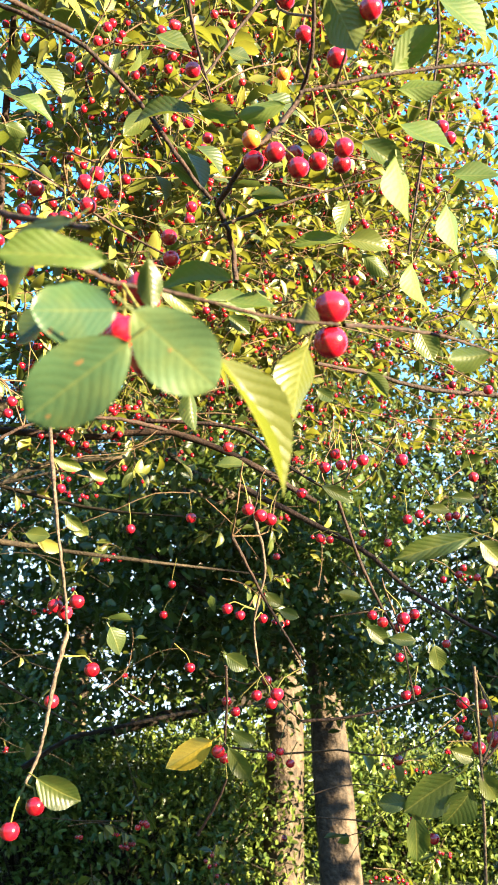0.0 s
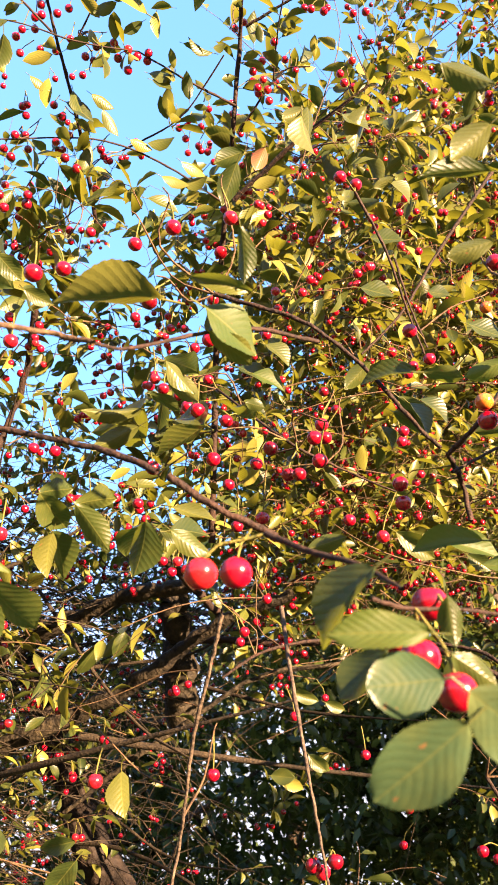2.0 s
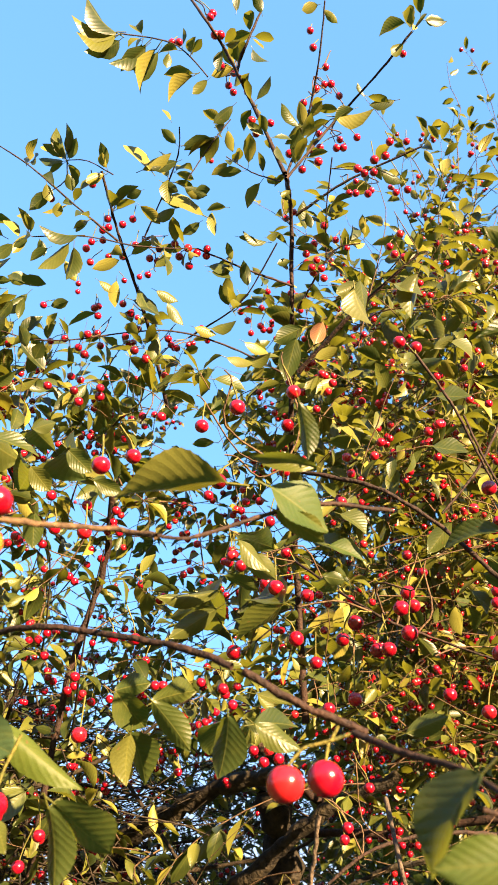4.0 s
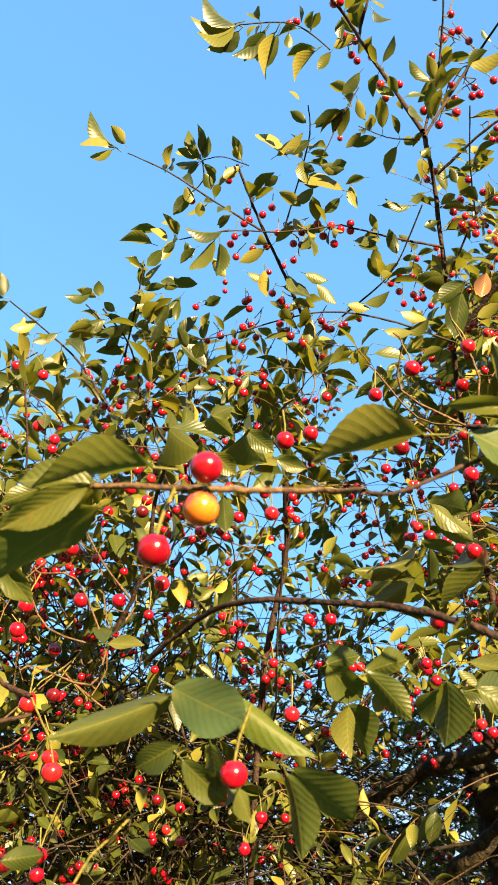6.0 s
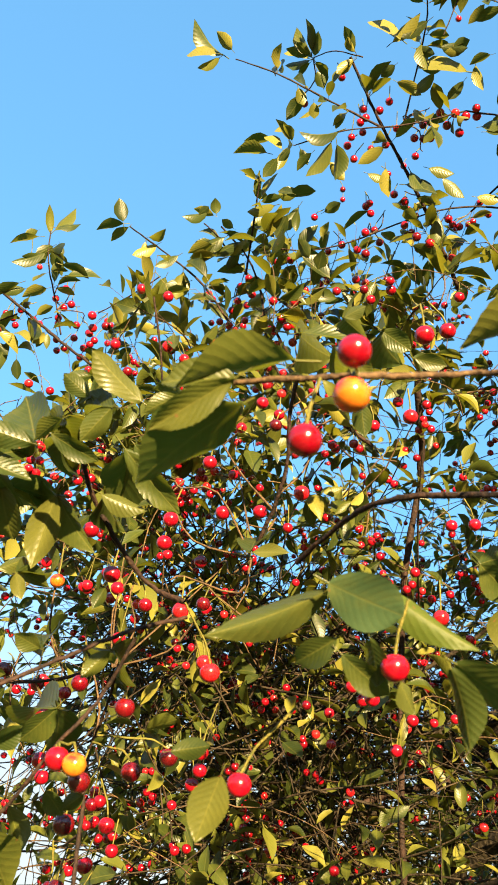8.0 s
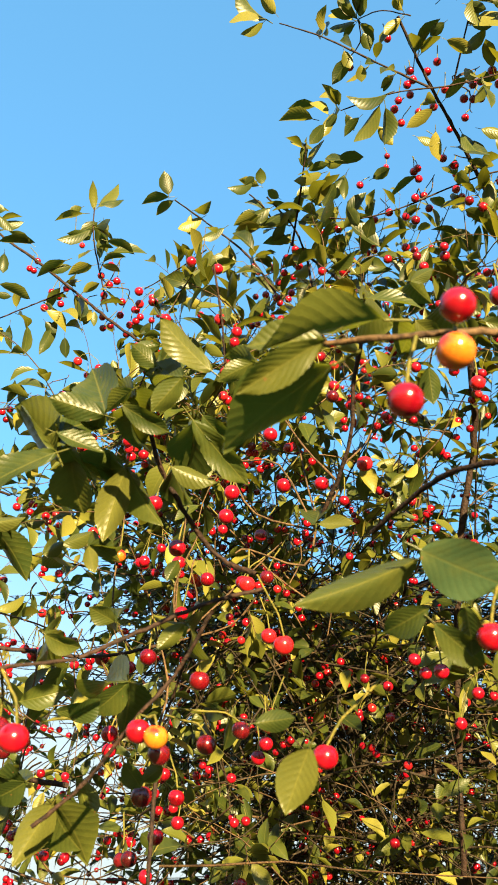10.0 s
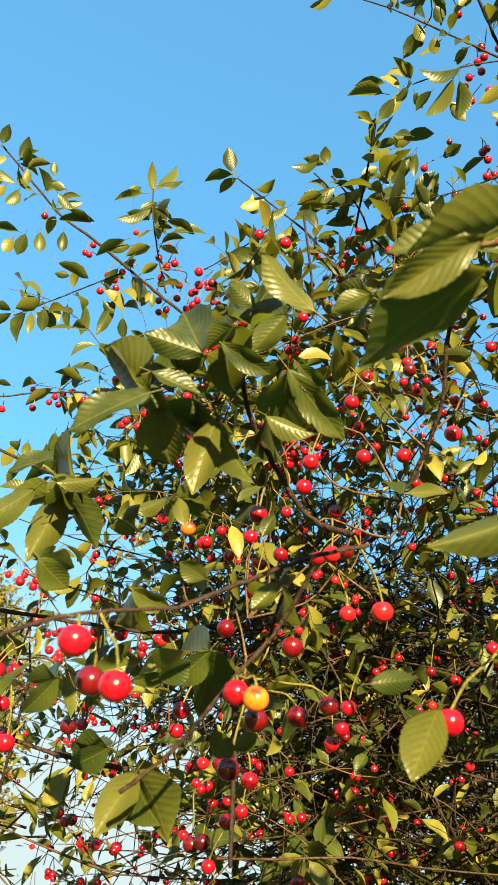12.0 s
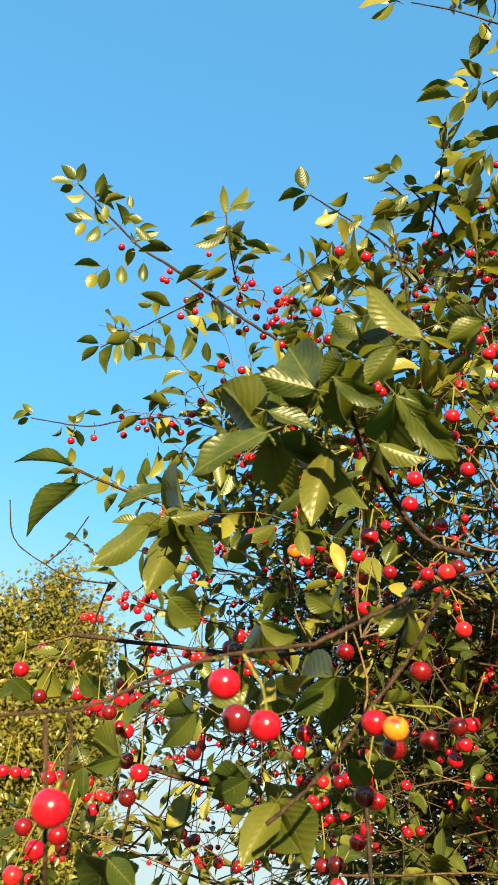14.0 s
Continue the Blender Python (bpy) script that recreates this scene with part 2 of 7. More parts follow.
def leaf_shape(rows, cols, fold, curl, wave, serrate, stalk=0.2, blunt=False, wide=0.23):
    """A leaf blade 1 long and about half as wide, base at the origin, a short point along +y, face up, with its stalk behind."""
    v, uv, f = [], [], []
    for i in range(rows + 1):
        t = i / rows
        w = wide * max(0.0, math.sin(math.pi * t ** 1.02)) ** 0.72
        if t > 0.8:
            w *= 1 - 0.35 * (t - 0.8) / 0.2
        if blunt:
            w = 0.29 * max(0.0, math.sin(math.pi * t ** 1.08)) ** 0.6
        if 0 < i < rows and serrate:
            w *= 1 + serrate * (1 if i % 2 else -1)
        for j in range(-cols, cols + 1):
            s = j / cols
            x = w * s
            z = fold * abs(x) * (0.6 + 0.4 * abs(s)) - curl * (t * t - 0.3 * t) + wave * math.sin(8 * t + 2.2 * s) * s * s * 0.035
            v.append((x, t, z))
            uv.append((0.5 + 0.5 * s * min(1.0, w / wide + 0.15), t))
    m = 2 * cols + 1
    for i in range(rows):
        for j in range(2 * cols):
            a = i * m + j
            f.append((a, a + 1, a + m + 1, a + m))
    if stalk:
        k = len(v)
        for y, x, z in ((0.02, 0.010, 0.0), (-stalk, 0.010, -0.03)):
            v += [(-x, y, z), (x, y, z), (0.0, y, z - 2 * x)]
            uv += [(0.5, 0.0)] * 3
        f += [(k, k + 1, k + 4, k + 3), (k + 1, k + 2, k + 5, k + 4), (k + 2, k, k + 3, k + 5)]
    return np.array(v), f, uv


def fruit_shape(rings, seg):
    """A cherry of radius 1: a round body with a hollow at the stalk."""
    v, f = [], []
    for i in range(rings + 1):
        a = math.pi * i / rings
        r, z = math.sin(a), math.cos(a)
        z = z * 0.96 - 0.22 * math.exp(-(r / 0.33) ** 2) * (1 if i < rings / 2 else 0)
        for j in range(seg):
            b = 2 * math.pi * j / seg
            v.append((r * math.cos(b) * (1.0 + 0.03 * math.cos(b)), r * math.sin(b), z))
    for i in range(rings):
        for j in range(seg):
            k = (j + 1) % seg
            f.append((i * seg + j, (i + 1) * seg + j, (i + 1) * seg + k, i * seg + k))
    return np.array(v), f


LEAF_SHAPES = [leaf_shape(26, 3, fold, curl, wave, 0.022) for fold, curl, wave in ((0.45, 0.16, 0.8), (0.62, 0.26, 1.0), (0.32, 0.12, 1.3), (0.72, 0.32, 0.7), (0.48, -0.10, 1.2))]
LEAF_SHAPES.append(leaf_shape(26, 3, 0.14, 0.10, 0.8, 0.012, 0.2, True))
LEAF_MESHES = {m.name: [mesh_from("leaf", v, f, [m], uv) for v, f, uv in LEAF_SHAPES] for m in (LEAF, BACKLIT, SKY_SHEEN, SUNLIT_LEAF, FALL, DRY)}
SMALL_LEAVES = [leaf_shape(7, 1, fold, curl, 0.6, 0.03, wide=wide) for fold, curl, wide in ((0.52, 0.20, 0.23), (0.74, 0.32, 0.25), (0.38, 0.10, 0.21), (0.60, -0.12, 0.24))]
TINY = np.array([(0, 0, 0), (-0.24, 0.32, 0.06), (-0.17, 0.72, 0.02), (0, 1, -0.06), (0.17, 0.72, 0.02), (0.24, 0.32, 0.06)])
FRUIT = fruit_shape(22, 32)
FRUIT_MESHES = {m.name: mesh_from("cherry", FRUIT[0], FRUIT[1], [m]) for m in (CHERRY, UNRIPE, OVERRIPE)}
SMALL_FRUIT = fruit_shape(7, 9)
far_fruit, far_stalks, far_leaves, far_spurs = Pile(), Pile(), Pile(), Pile()


def unit(v):
    v = np.asarray(v, dtype=float)
    return v / (np.linalg.norm(v) + 1e-9)


def turned(axis_y, normal):
    """Columns of a frame whose y lies along axis_y and whose z is nearest to normal."""
    y = unit(axis_y)
    x = unit(np.cross(y, normal))
    return np.stack([x, y, np.cross(x, y)], 1)


# ---- ground ----
bm = bmesh.new()
n = 60
vv = {}
for i in range(n + 1):
    for j in range(n + 1):
        x, y = [math.copysign(abs(q) ** 2.2, q) * 900 for q in (2 * i / n - 1, 2 * j / n - 1)]
        vv[i, j] = bm.verts.new((x, y, 0.05 * noise.noise((x * 0.3, y * 0.3, 0))))
for i in range(n):
    for j in range(n):
        bm.faces.new((vv[i, j], vv[i + 1, j], vv[i + 1, j + 1], vv[i, j + 1]))
gm = bpy.data.meshes.new("ground")
bm.to_mesh(gm)
bm.free()
gm.materials.append(GRASS)
tagged(new("ground", gm), "grassy ground under the trees", "ground", kind="structure")

# ---- the cherry tree ----
ROOT = (-0.95, 2.75, 0.0)
tree = new("cherry_tree")
tree.location = ROOT
tagged(tree, "sour cherry tree full of ripe red cherries and sunlit green leaves", "tree")
HOME = Matrix.Translation(-Vector(ROOT))
EYE = np.array([0.0, 0.0, 1.7])
SUNV = np.array(SUN)


def placed(ob, m):
    """Puts a part of the tree at a world pose."""
    ob.matrix_parent_inverse = HOME
    ob.matrix_basis = m
    return ob


def branch(points, r0, r1, mat=None, name="branch"):
    line = smooth_line(points, 5)
    if mat is None:
        mat = BARK if max(r0, r1) < 0.011 else LIMB
    r0, r1 = max(r0, 0.0011), max(r1, 0.0009)
    rng = np.random.default_rng(int(abs(line[0, 0]) * 1e4) + len(line))
    fine = smooth_line(line[::2] if len(line) > 6 else line, 3)
    fine[1:-1] += (rng.random((len(fine) - 2, 3)) - 0.5) * min(r0, r1) * 0.7
    v, f = tube(fine, r0, r1, 8 if max(r0, r1) > 0.003 else 6, 0.30, rng)
    ob = child(name, mesh_from(name, v, f, [mat]), tree)
    placed(ob, Matrix())
    return ob, line


def holder(b):
    return b[0]


def stalk_line(top, anchor):
    """From a fruit's hollow up in a bow to where it hangs from."""
    mid = (top + anchor) / 2 + np.array([0, 0, 0.25]) * min(0.03, np.linalg.norm(anchor - top)) * 0.5
    return smooth_line([top, (top * 0.75 + anchor * 0.25) + np.array([0, 0, 0.006]), mid, anchor], 2)


def cherry(b, x, y, z, ripe, big=1.0):
    c = np.array([x, y, z])
    far = np.linalg.norm(c - EYE) > 1.12
    rng = np.random.default_rng(int(abs(x * 7 + y * 13 + z * 29) * 1e4))
    r = 0.0080 * big * (0.94 + 0.12 * rng.random())
    gap = np.linalg.norm(b[1] - c, axis=1)
    q = b[1][gap.argmin()]
    top = c + np.array([0, 0, r * 0.72])
    if gap.min() < 0.075 and (q[2] > c[2] - 0.01 or gap.min() < 0.03):
        anchor = q
    else:
        anchor = c + np.array([rng.normal() * 0.012, rng.normal() * 0.012, 0.035 + 0.012 * rng.random()])
        if gap.min() < (0.08 if far else 0.11):
            bow = smooth_line([q, (q + anchor) / 2 + rng.normal(size=3) * 0.012, anchor, anchor + unit(anchor - q) * 0.015], 3)
            sv, sf = tube(bow, 0.0013, 0.0008, 5, 0.3, rng)
            if far:
                far_spurs.add(sv, sf)
            else:
                child("spur", mesh_from("spur", sv, sf, [TWIG]), holder(b))
    v, f = tube(stalk_line(top, anchor), 0.00085, 0.0010, 5)
    tilt = Euler((rng.normal() * 0.15, rng.normal() * 0.15, rng.random() * 6)).to_matrix()
    if far:
        m = np.array(tilt) * r
        far_fruit.add(SMALL_FRUIT[0] @ m.T + c, SMALL_FRUIT[1])
        far_stalks.add(v, f)
        return
    skin = {"c": CHERRY, "o": UNRIPE, "k": OVERRIPE}[ripe]
    ob = child("cherry", FRUIT_MESHES[skin.name], holder(b), {"o": "unripe yellow-orange cherry", "k": "overripe dark cherry"}.get(ripe, ""))
    ob.matrix_basis = Matrix.Translation(Vector(c)) @ tilt.to_4x4() @ Matrix.Scale(r, 4)
    child("cherry_stalk", mesh_from("cherry_stalk", v, f, [STALK]), holder(b))


def leaf(b, base, tip, tone, spread, turn=None):
    """A leaf from base to tip. spread: how fully its face is turned to the open side; tone: y, l and r face the sun, d
    and R turn from it, s and S take the sky; y has sunlight painted in as yellow; r, R and S are rounded leaves with
    sky sheen in their colour; v is green as if light shone through. turn: degrees by which an arching leaf is rolled
    over.
    """
    a, t = np.array(base), np.array(tip)
    rng = np.random.default_rng(int(abs(a[0] * 7 + t[1] * 13 + t[2] * 29) * 1e4))
    along = t - a
    size = np.linalg.norm(along)
    out = unit(EYE - (a + t) / 2)
    out = unit(out - unit(along) * (out @ unit(along)))
    side = np.cross(unit(along), out)
    rolls = [radians(q) for q in range(-66, 67, 6)]
    lit = {q: abs((out * math.cos(q) + side * math.sin(q)) @ SUNV) for q in rolls}
    if tone in "dR":
        roll = min(rolls, key=lambda q: lit[q] + 0.1 * abs(q))
    elif tone in "yrlv":
        roll = max(rolls, key=lambda q: lit[q] - 0.12 * abs(q))
    elif tone in "sS":
        roll = min(rolls, key=lambda q: abs(lit[q] - 0.5) + 0.15 * abs(q))
    else:
        roll = rng.choice([-1, 1]) * math.acos(max(0.4, min(1.0, spread * 0.97)))
    wide = min(1.9, max(0.6, spread / math.cos(roll)))
    if turn is not None:
        roll, wide = radians(turn), spread
    n = out * math.cos(roll) + side * math.sin(roll)
    if n[2] < 0 and tone not in "sS":
        n = -n
    m = turned(along, n) * size
    m[:, 0] *= wide
    if np.linalg.norm(a - EYE) > 1.12:
        v, f, uv = SMALL_LEAVES[rng.integers(4)]
        far_leaves.add(v @ m.T + a, f, uv)
        return
    mat = SUNLIT_LEAF if tone == "y" else BACKLIT if tone == "v" else SKY_SHEEN if tone in "rRS" else LEAF
    if tone == "f":
        mat = DRY if a[2] > 2.2 else FALL
    ob = child("leaf", LEAF_MESHES[mat.name][5 if tone in "rRS" else 1 if turn is not None else rng.integers(5)], holder(b), {"faded_leaf": "yellow withering leaf", "dry_leaf": "dry brown leaf"}.get(mat.name, ""))
    M = Matrix(m.tolist()).to_4x4()
    ob.matrix_basis = Matrix.Translation(Vector(a)) @ M


def sprout(b, count, size):
    """Tufts of leaves along a high branch, each growing from a short spur."""
    rng = np.random.default_rng(int(abs(b[1][0, 0] * 31 + b[1][0, 2] * 17) * 1e4))
    line = b[1]
    count *= 1.45
    while count > 0:
        k = rng.integers(1, len(line))
        d = unit(line[k] - line[k - 1])
        for j in range(rng.integers(2, 5)):
            out = unit(np.cross(d, rng.normal(size=3)))
            along = unit(d * rng.uniform(0.0, 0.9) + out + np.array([0, 0, -0.15]))
            L = size * rng.uniform(0.55, 1.0)
            v, f, uv = SMALL_LEAVES[rng.integers(4)]
            m = turned(along, np.array([0, 0, 1.0]) + rng.normal(size=3) * 0.55) * L
            far_leaves.add(v @ m.T + line[k] + along * L * 0.25, f, uv)
            count -= 1


# trunk and main limbs
branch([ROOT, (-0.93, 2.70, 0.8), (-1.05, 2.68, 1.5), (-1.28, 2.62, 2.0), (-1.5, 2.5, 2.5)], 0.095, 0.05, OLD_BARK, "trunk")
B = branch([(-0.078, 0.311, 1.798), (-0.063, 0.326, 1.798), (-0.038, 0.340, 1.801), (-0.006, 0.355, 1.800), (0.023, 0.369, 1.801), (0.054, 0.383, 1.806)], 0.0010, 0.0009)
cherry(B, 0.044, 0.389, 1.799, 'c', 1.18)
cherry(B, 0.044, 0.378, 1.814, 'c', 1.18)
cherry(B, -0.052, 0.351, 1.809, 'c', 1.18)
cherry(B, -0.072, 0.380, 1.802, 'c', 1.18)
cherry(B, -0.059, 0.339, 1.777, 'c', 1.18)
cherry(B, -0.043, 0.315, 1.754, 'c', 1.18)
leaf(B, (0.030, 0.369, 1.788), (0.020, 0.382, 1.753), 'l', 0.93)
leaf(B, (0.031, 0.372, 1.814), (0.028, 0.378, 1.796), 'd', 1.43)
leaf(B, (-0.044, 0.311, 1.770), (-0.024, 0.324, 1.758), 'g', 1.03)
B = branch([(0.052, 0.392, 1.811), (0.089, 0.437, 1.833), (0.131, 0.466, 1.841), (0.177, 0.497, 1.842)], 0.0013, 0.0010)
leaf(B, (0.168, 0.588, 1.740), (0.107, 0.593, 1.724), 's', 0.55)
leaf(B, (0.172, 0.589, 1.736), (0.191, 0.595, 1.720), 's', 1.45)
leaf(B, (-0.044, 0.550, 1.842), (-0.043, 0.561, 1.813), 'g', 0.94)
leaf(B, (0.150, 0.451, 1.823), (0.122, 0.453, 1.818), 'l', 1.28)
leaf(B, (0.143, 0.448, 1.832), (0.131, 0.444, 1.843), 'l', 0.84)
B = branch([(-0.254, 0.565, 2.251), (-0.200, 0.570, 2.226), (-0.153, 0.579, 2.202), (-0.101, 0.604, 2.158), (-0.058, 0.618, 2.095), (-0.029, 0.630, 2.063)], 0.0024, 0.0021)
cherry(B, -0.269, 0.469, 2.256, 'c')
cherry(B, -0.228, 0.523, 2.318, 'c')
cherry(B, -0.281, 0.657, 2.410, 'c')
cherry(B, -0.311, 0.526, 2.217, 'c')
cherry(B, -0.336, 0.525, 2.304, 'c')
cherry(B, -0.273, 0.614, 2.231, 'c')
cherry(B, -0.281, 0.657, 2.410, 'o')
cherry(B, -0.401, 0.499, 2.256, 'c')
leaf(B, (-0.050, 0.591, 2.136), (-0.106, 0.590, 2.139), 'g', 0.66)
leaf(B, (-0.044, 0.550, 2.103), (-0.008, 0.553, 2.096), 'g', 0.95)
leaf(B, (-0.244, 0.632, 2.202), (-0.211, 0.638, 2.186), 'l', 0.93)
leaf(B, (-0.211, 0.625, 2.223), (-0.183, 0.632, 2.202), 'l', 1.30)
leaf(B, (-0.051, 0.617, 2.121), (-0.022, 0.624, 2.101), 'l', 0.86)
leaf(B, (-0.062, 0.651, 2.142), (-0.040, 0.662, 2.111), 'l', 0.87)
leaf(B, (-0.093, 0.664, 2.125), (-0.079, 0.671, 2.104), 'l', 0.97)
leaf(B, (-0.079, 0.673, 2.147), (-0.042, 0.692, 2.127), 'g', 0.93)
leaf(B, (-0.311, 0.591, 2.174), (-0.278, 0.614, 2.146), 'g', 1.02)
leaf(B, (-0.221, 0.611, 2.174), (-0.187, 0.626, 2.163), 'v', 0.90)
leaf(B, (-0.396, 0.603, 2.134), (-0.343, 0.612, 2.141), 'y', 0.55)
leaf(B, (-0.340, 0.605, 2.119), (-0.391, 0.604, 2.093), 'y', 0.83)
leaf(B, (-0.345, 0.614, 2.126), (-0.394, 0.619, 2.149), 'd', 0.83)
leaf(B, (-0.335, 0.596, 2.133), (-0.394, 0.576, 2.119), 'y', 0.41)
leaf(B, (-0.339, 0.605, 2.140), (-0.411, 0.692, 2.173), 'g', 0.69)
leaf(B, (-0.288, 0.530, 2.141), (-0.270, 0.565, 2.120), 'g', 0.76)
leaf(B, (-0.292, 0.539, 2.148), (-0.282, 0.603, 2.185), 'd', 0.69)
leaf(B, (-0.222, 0.591, 2.123), (-0.204, 0.603, 2.122), 'g', 1.34)
leaf(B, (-0.225, 0.601, 2.130), (-0.234, 0.663, 2.159), 'g', 0.93)
leaf(B, (-0.309, 0.552, 2.118), (-0.284, 0.574, 2.112), 'g', 0.79)
B = branch([(-0.029, 0.630, 2.063), (-0.017, 0.686, 2.061), (-0.013, 0.697, 2.023)], 0.0026, 0.0025)
cherry(B, -0.078, 0.672, 2.058, 'c')
cherry(B, -0.077, 0.689, 2.045, 'c')
leaf(B, (-0.020, 0.713, 1.994), (0.002, 0.718, 1.978), 's', 1.25)
leaf(B, (0.117, 0.728, 1.939), (0.140, 0.736, 1.918), 'g', 0.88)
leaf(B, (-0.043, 0.678, 1.994), (0.016, 0.696, 1.986), 'v', 0.75)
B = branch([(-0.029, 0.621, 2.057), (-0.000, 0.524, 2.031), (0.038, 0.541, 2.098), (0.050, 0.504, 2.115), (0.050, 0.463, 2.140)], 0.0026, 0.0015)
cherry(B, 0.004, 0.524, 2.028, 'c')
cherry(B, 0.020, 0.509, 2.024, 'c')
cherry(B, 0.037, 0.540, 2.048, 'c')
cherry(B, 0.037, 0.501, 2.003, 'c')
cherry(B, 0.057, 0.548, 2.047, 'c')
cherry(B, 0.081, 0.577, 2.068, 'c')
cherry(B, 0.047, 0.531, 2.166, 'c')
cherry(B, 0.032, 0.537, 2.212, 'c')
cherry(B, 0.002, 0.511, 2.038, 'o')
leaf(B, (0.030, 0.533, 2.093), (-0.010, 0.536, 2.084), 'v', 0.91)
leaf(B, (-0.013, 0.535, 1.927), (-0.067, 0.534, 1.929), 'v', 0.75)
leaf(B, (-0.017, 0.528, 1.904), (0.021, 0.530, 1.898), 'v', 0.68)
leaf(B, (0.015, 0.295, 2.104), (-0.015, 0.301, 2.081), 'y', 1.18)
B = branch([(0.039, 0.491, 2.065), (0.088, 0.498, 2.085), (0.145, 0.505, 2.103), (0.212, 0.514, 2.118)], 0.0017, 0.0014)
cherry(B, 0.055, 0.522, 2.049, 'c')
cherry(B, 0.074, 0.512, 2.031, 'c')
cherry(B, 0.069, 0.493, 2.102, 'c')
cherry(B, 0.082, 0.411, 2.061, 'c')
leaf(B, (0.054, 0.412, 2.076), (0.075, 0.426, 2.038), 'd', 1.32)
leaf(B, (0.077, 0.447, 1.981), (0.108, 0.453, 1.963), 's', 0.99)
leaf(B, (0.100, 0.450, 1.972), (0.111, 0.465, 1.931), 'v', 0.97)
leaf(B, (0.129, 0.563, 2.099), (0.176, 0.572, 2.075), 'v', 0.87)
leaf(B, (0.125, 0.547, 2.143), (0.161, 0.534, 2.180), 'v', 1.04)
leaf(B, (0.129, 0.553, 2.127), (0.171, 0.552, 2.131), 'v', 0.92)
leaf(B, (0.164, 0.526, 2.201), (0.211, 0.537, 2.171), 'v', 0.89)
B = branch([(-0.027, 0.636, 2.046), (0.043, 0.657, 2.090), (0.140, 0.661, 2.123)], 0.0016, 0.0011)
leaf(B, (0.095, 0.686, 2.065), (0.042, 0.687, 2.063), 'v', 0.61)
leaf(B, (0.100, 0.670, 2.100), (0.086, 0.681, 2.068), 'l', 0.96)
leaf(B, (0.196, 0.671, 2.097), (0.210, 0.688, 2.050), 'v', 1.12)
leaf(B, (0.162, 0.691, 2.042), (0.170, 0.707, 1.997), 'v', 0.92)
leaf(B, (0.098, 0.683, 2.063), (0.140, 0.685, 2.057), 's', 1.10)
leaf(B, (0.201, 0.661, 2.123), (0.249, 0.662, 2.121), 'v', 0.86)
leaf(B, (0.168, 0.713, 1.981), (0.183, 0.724, 1.949), 's', 1.42)
leaf(B, (0.229, 0.686, 2.055), (0.249, 0.692, 2.039), 'l', 1.36)
leaf(B, (0.112, 0.688, 2.050), (0.140, 0.695, 2.028), 'g', 0.98)
leaf(B, (0.002, 0.697, 2.127), (0.040, 0.698, 2.124), 'g', 0.96)
leaf(B, (-0.084, 0.643, 1.991), (-0.049, 0.663, 1.969), 's', 0.97)
B = branch([(-0.062, 0.598, 2.297), (-0.051, 0.617, 2.244), (-0.037, 0.634, 2.197)], 0.0014, 0.0011)
cherry(B, -0.053, 0.595, 2.191, 'c')
leaf(B, (-0.101, 0.681, 2.225), (-0.134, 0.690, 2.196), 'l', 1.00)
leaf(B, (-0.072, 0.662, 2.158), (-0.042, 0.684, 2.133), 'g', 0.95)
B = branch([(0.234, 0.747, 2.471), (0.234, 0.776, 2.392), (0.209, 0.831, 2.241), (0.195, 0.867, 2.142)], 0.0018, 0.0014)
cherry(B, 0.228, 0.769, 2.277, 'c')
cherry(B, 0.244, 0.796, 2.284, 'c')
B = branch([(-0.262, 0.960, 2.045), (-0.240, 0.905, 1.955), (-0.218, 0.860, 1.869), (-0.200, 0.835, 1.792), (-0.191, 0.840, 1.740), (-0.176, 0.798, 1.695)], 0.0028, 0.0013, WEATHERED)
cherry(B, -0.202, 0.849, 1.728, 'c')
cherry(B, -0.178, 0.840, 1.731, 'c')
leaf(B, (-0.277, 0.978, 1.836), (-0.246, 0.980, 1.833), 's', 1.38)
leaf(B, (-0.228, 0.970, 1.858), (-0.207, 0.977, 1.839), 's', 1.27)
B = branch([(-0.191, 0.867, 1.703), (-0.198, 0.860, 1.662), (-0.199, 0.843, 1.623), (-0.201, 0.830, 1.587), (-0.203, 0.794, 1.559)], 0.0027, 0.0013, WEATHERED)
cherry(B, -0.195, 0.865, 1.723, 'c')
cherry(B, -0.166, 0.883, 1.666, 'c')
cherry(B, -0.205, 0.879, 1.634, 'c')
cherry(B, -0.188, 0.776, 1.542, 'c')
cherry(B, -0.206, 0.768, 1.523, 'c')
leaf(B, (-0.188, 0.773, 1.565), (-0.150, 0.781, 1.543), 's', 1.29)
leaf(B, (-0.149, 0.878, 1.710), (-0.136, 0.889, 1.682), 'l', 1.45)
leaf(B, (-0.150, 0.869, 1.718), (-0.123, 0.870, 1.715), 'g', 0.64)
B = branch([(0.066, 1.058, 1.617), (0.125, 1.056, 1.622), (0.206, 1.050, 1.640)], 0.0021, 0.0014)
cherry(B, 0.028, 1.068, 1.639, 'c')
cherry(B, 0.197, 1.043, 1.741, 'c')
cherry(B, 0.266, 1.052, 1.639, 'c')
cherry(B, 0.267, 1.003, 1.587, 'c')
leaf(B, (0.174, 1.023, 1.714), (0.209, 1.024, 1.711), 's', 1.00)
B = branch([(-0.023, 1.533, 2.067), (0.130, 1.521, 1.984), (0.223, 1.500, 1.924), (0.289, 1.482, 1.857), (0.362, 1.459, 1.803), (0.450, 1.435, 1.751)], 0.0062, 0.0029)
cherry(B, 0.151, 1.480, 1.945, 'c')
cherry(B, 0.211, 1.466, 1.954, 'c')
cherry(B, 0.256, 1.460, 1.935, 'c')
cherry(B, 0.363, 1.421, 1.974, 'c')
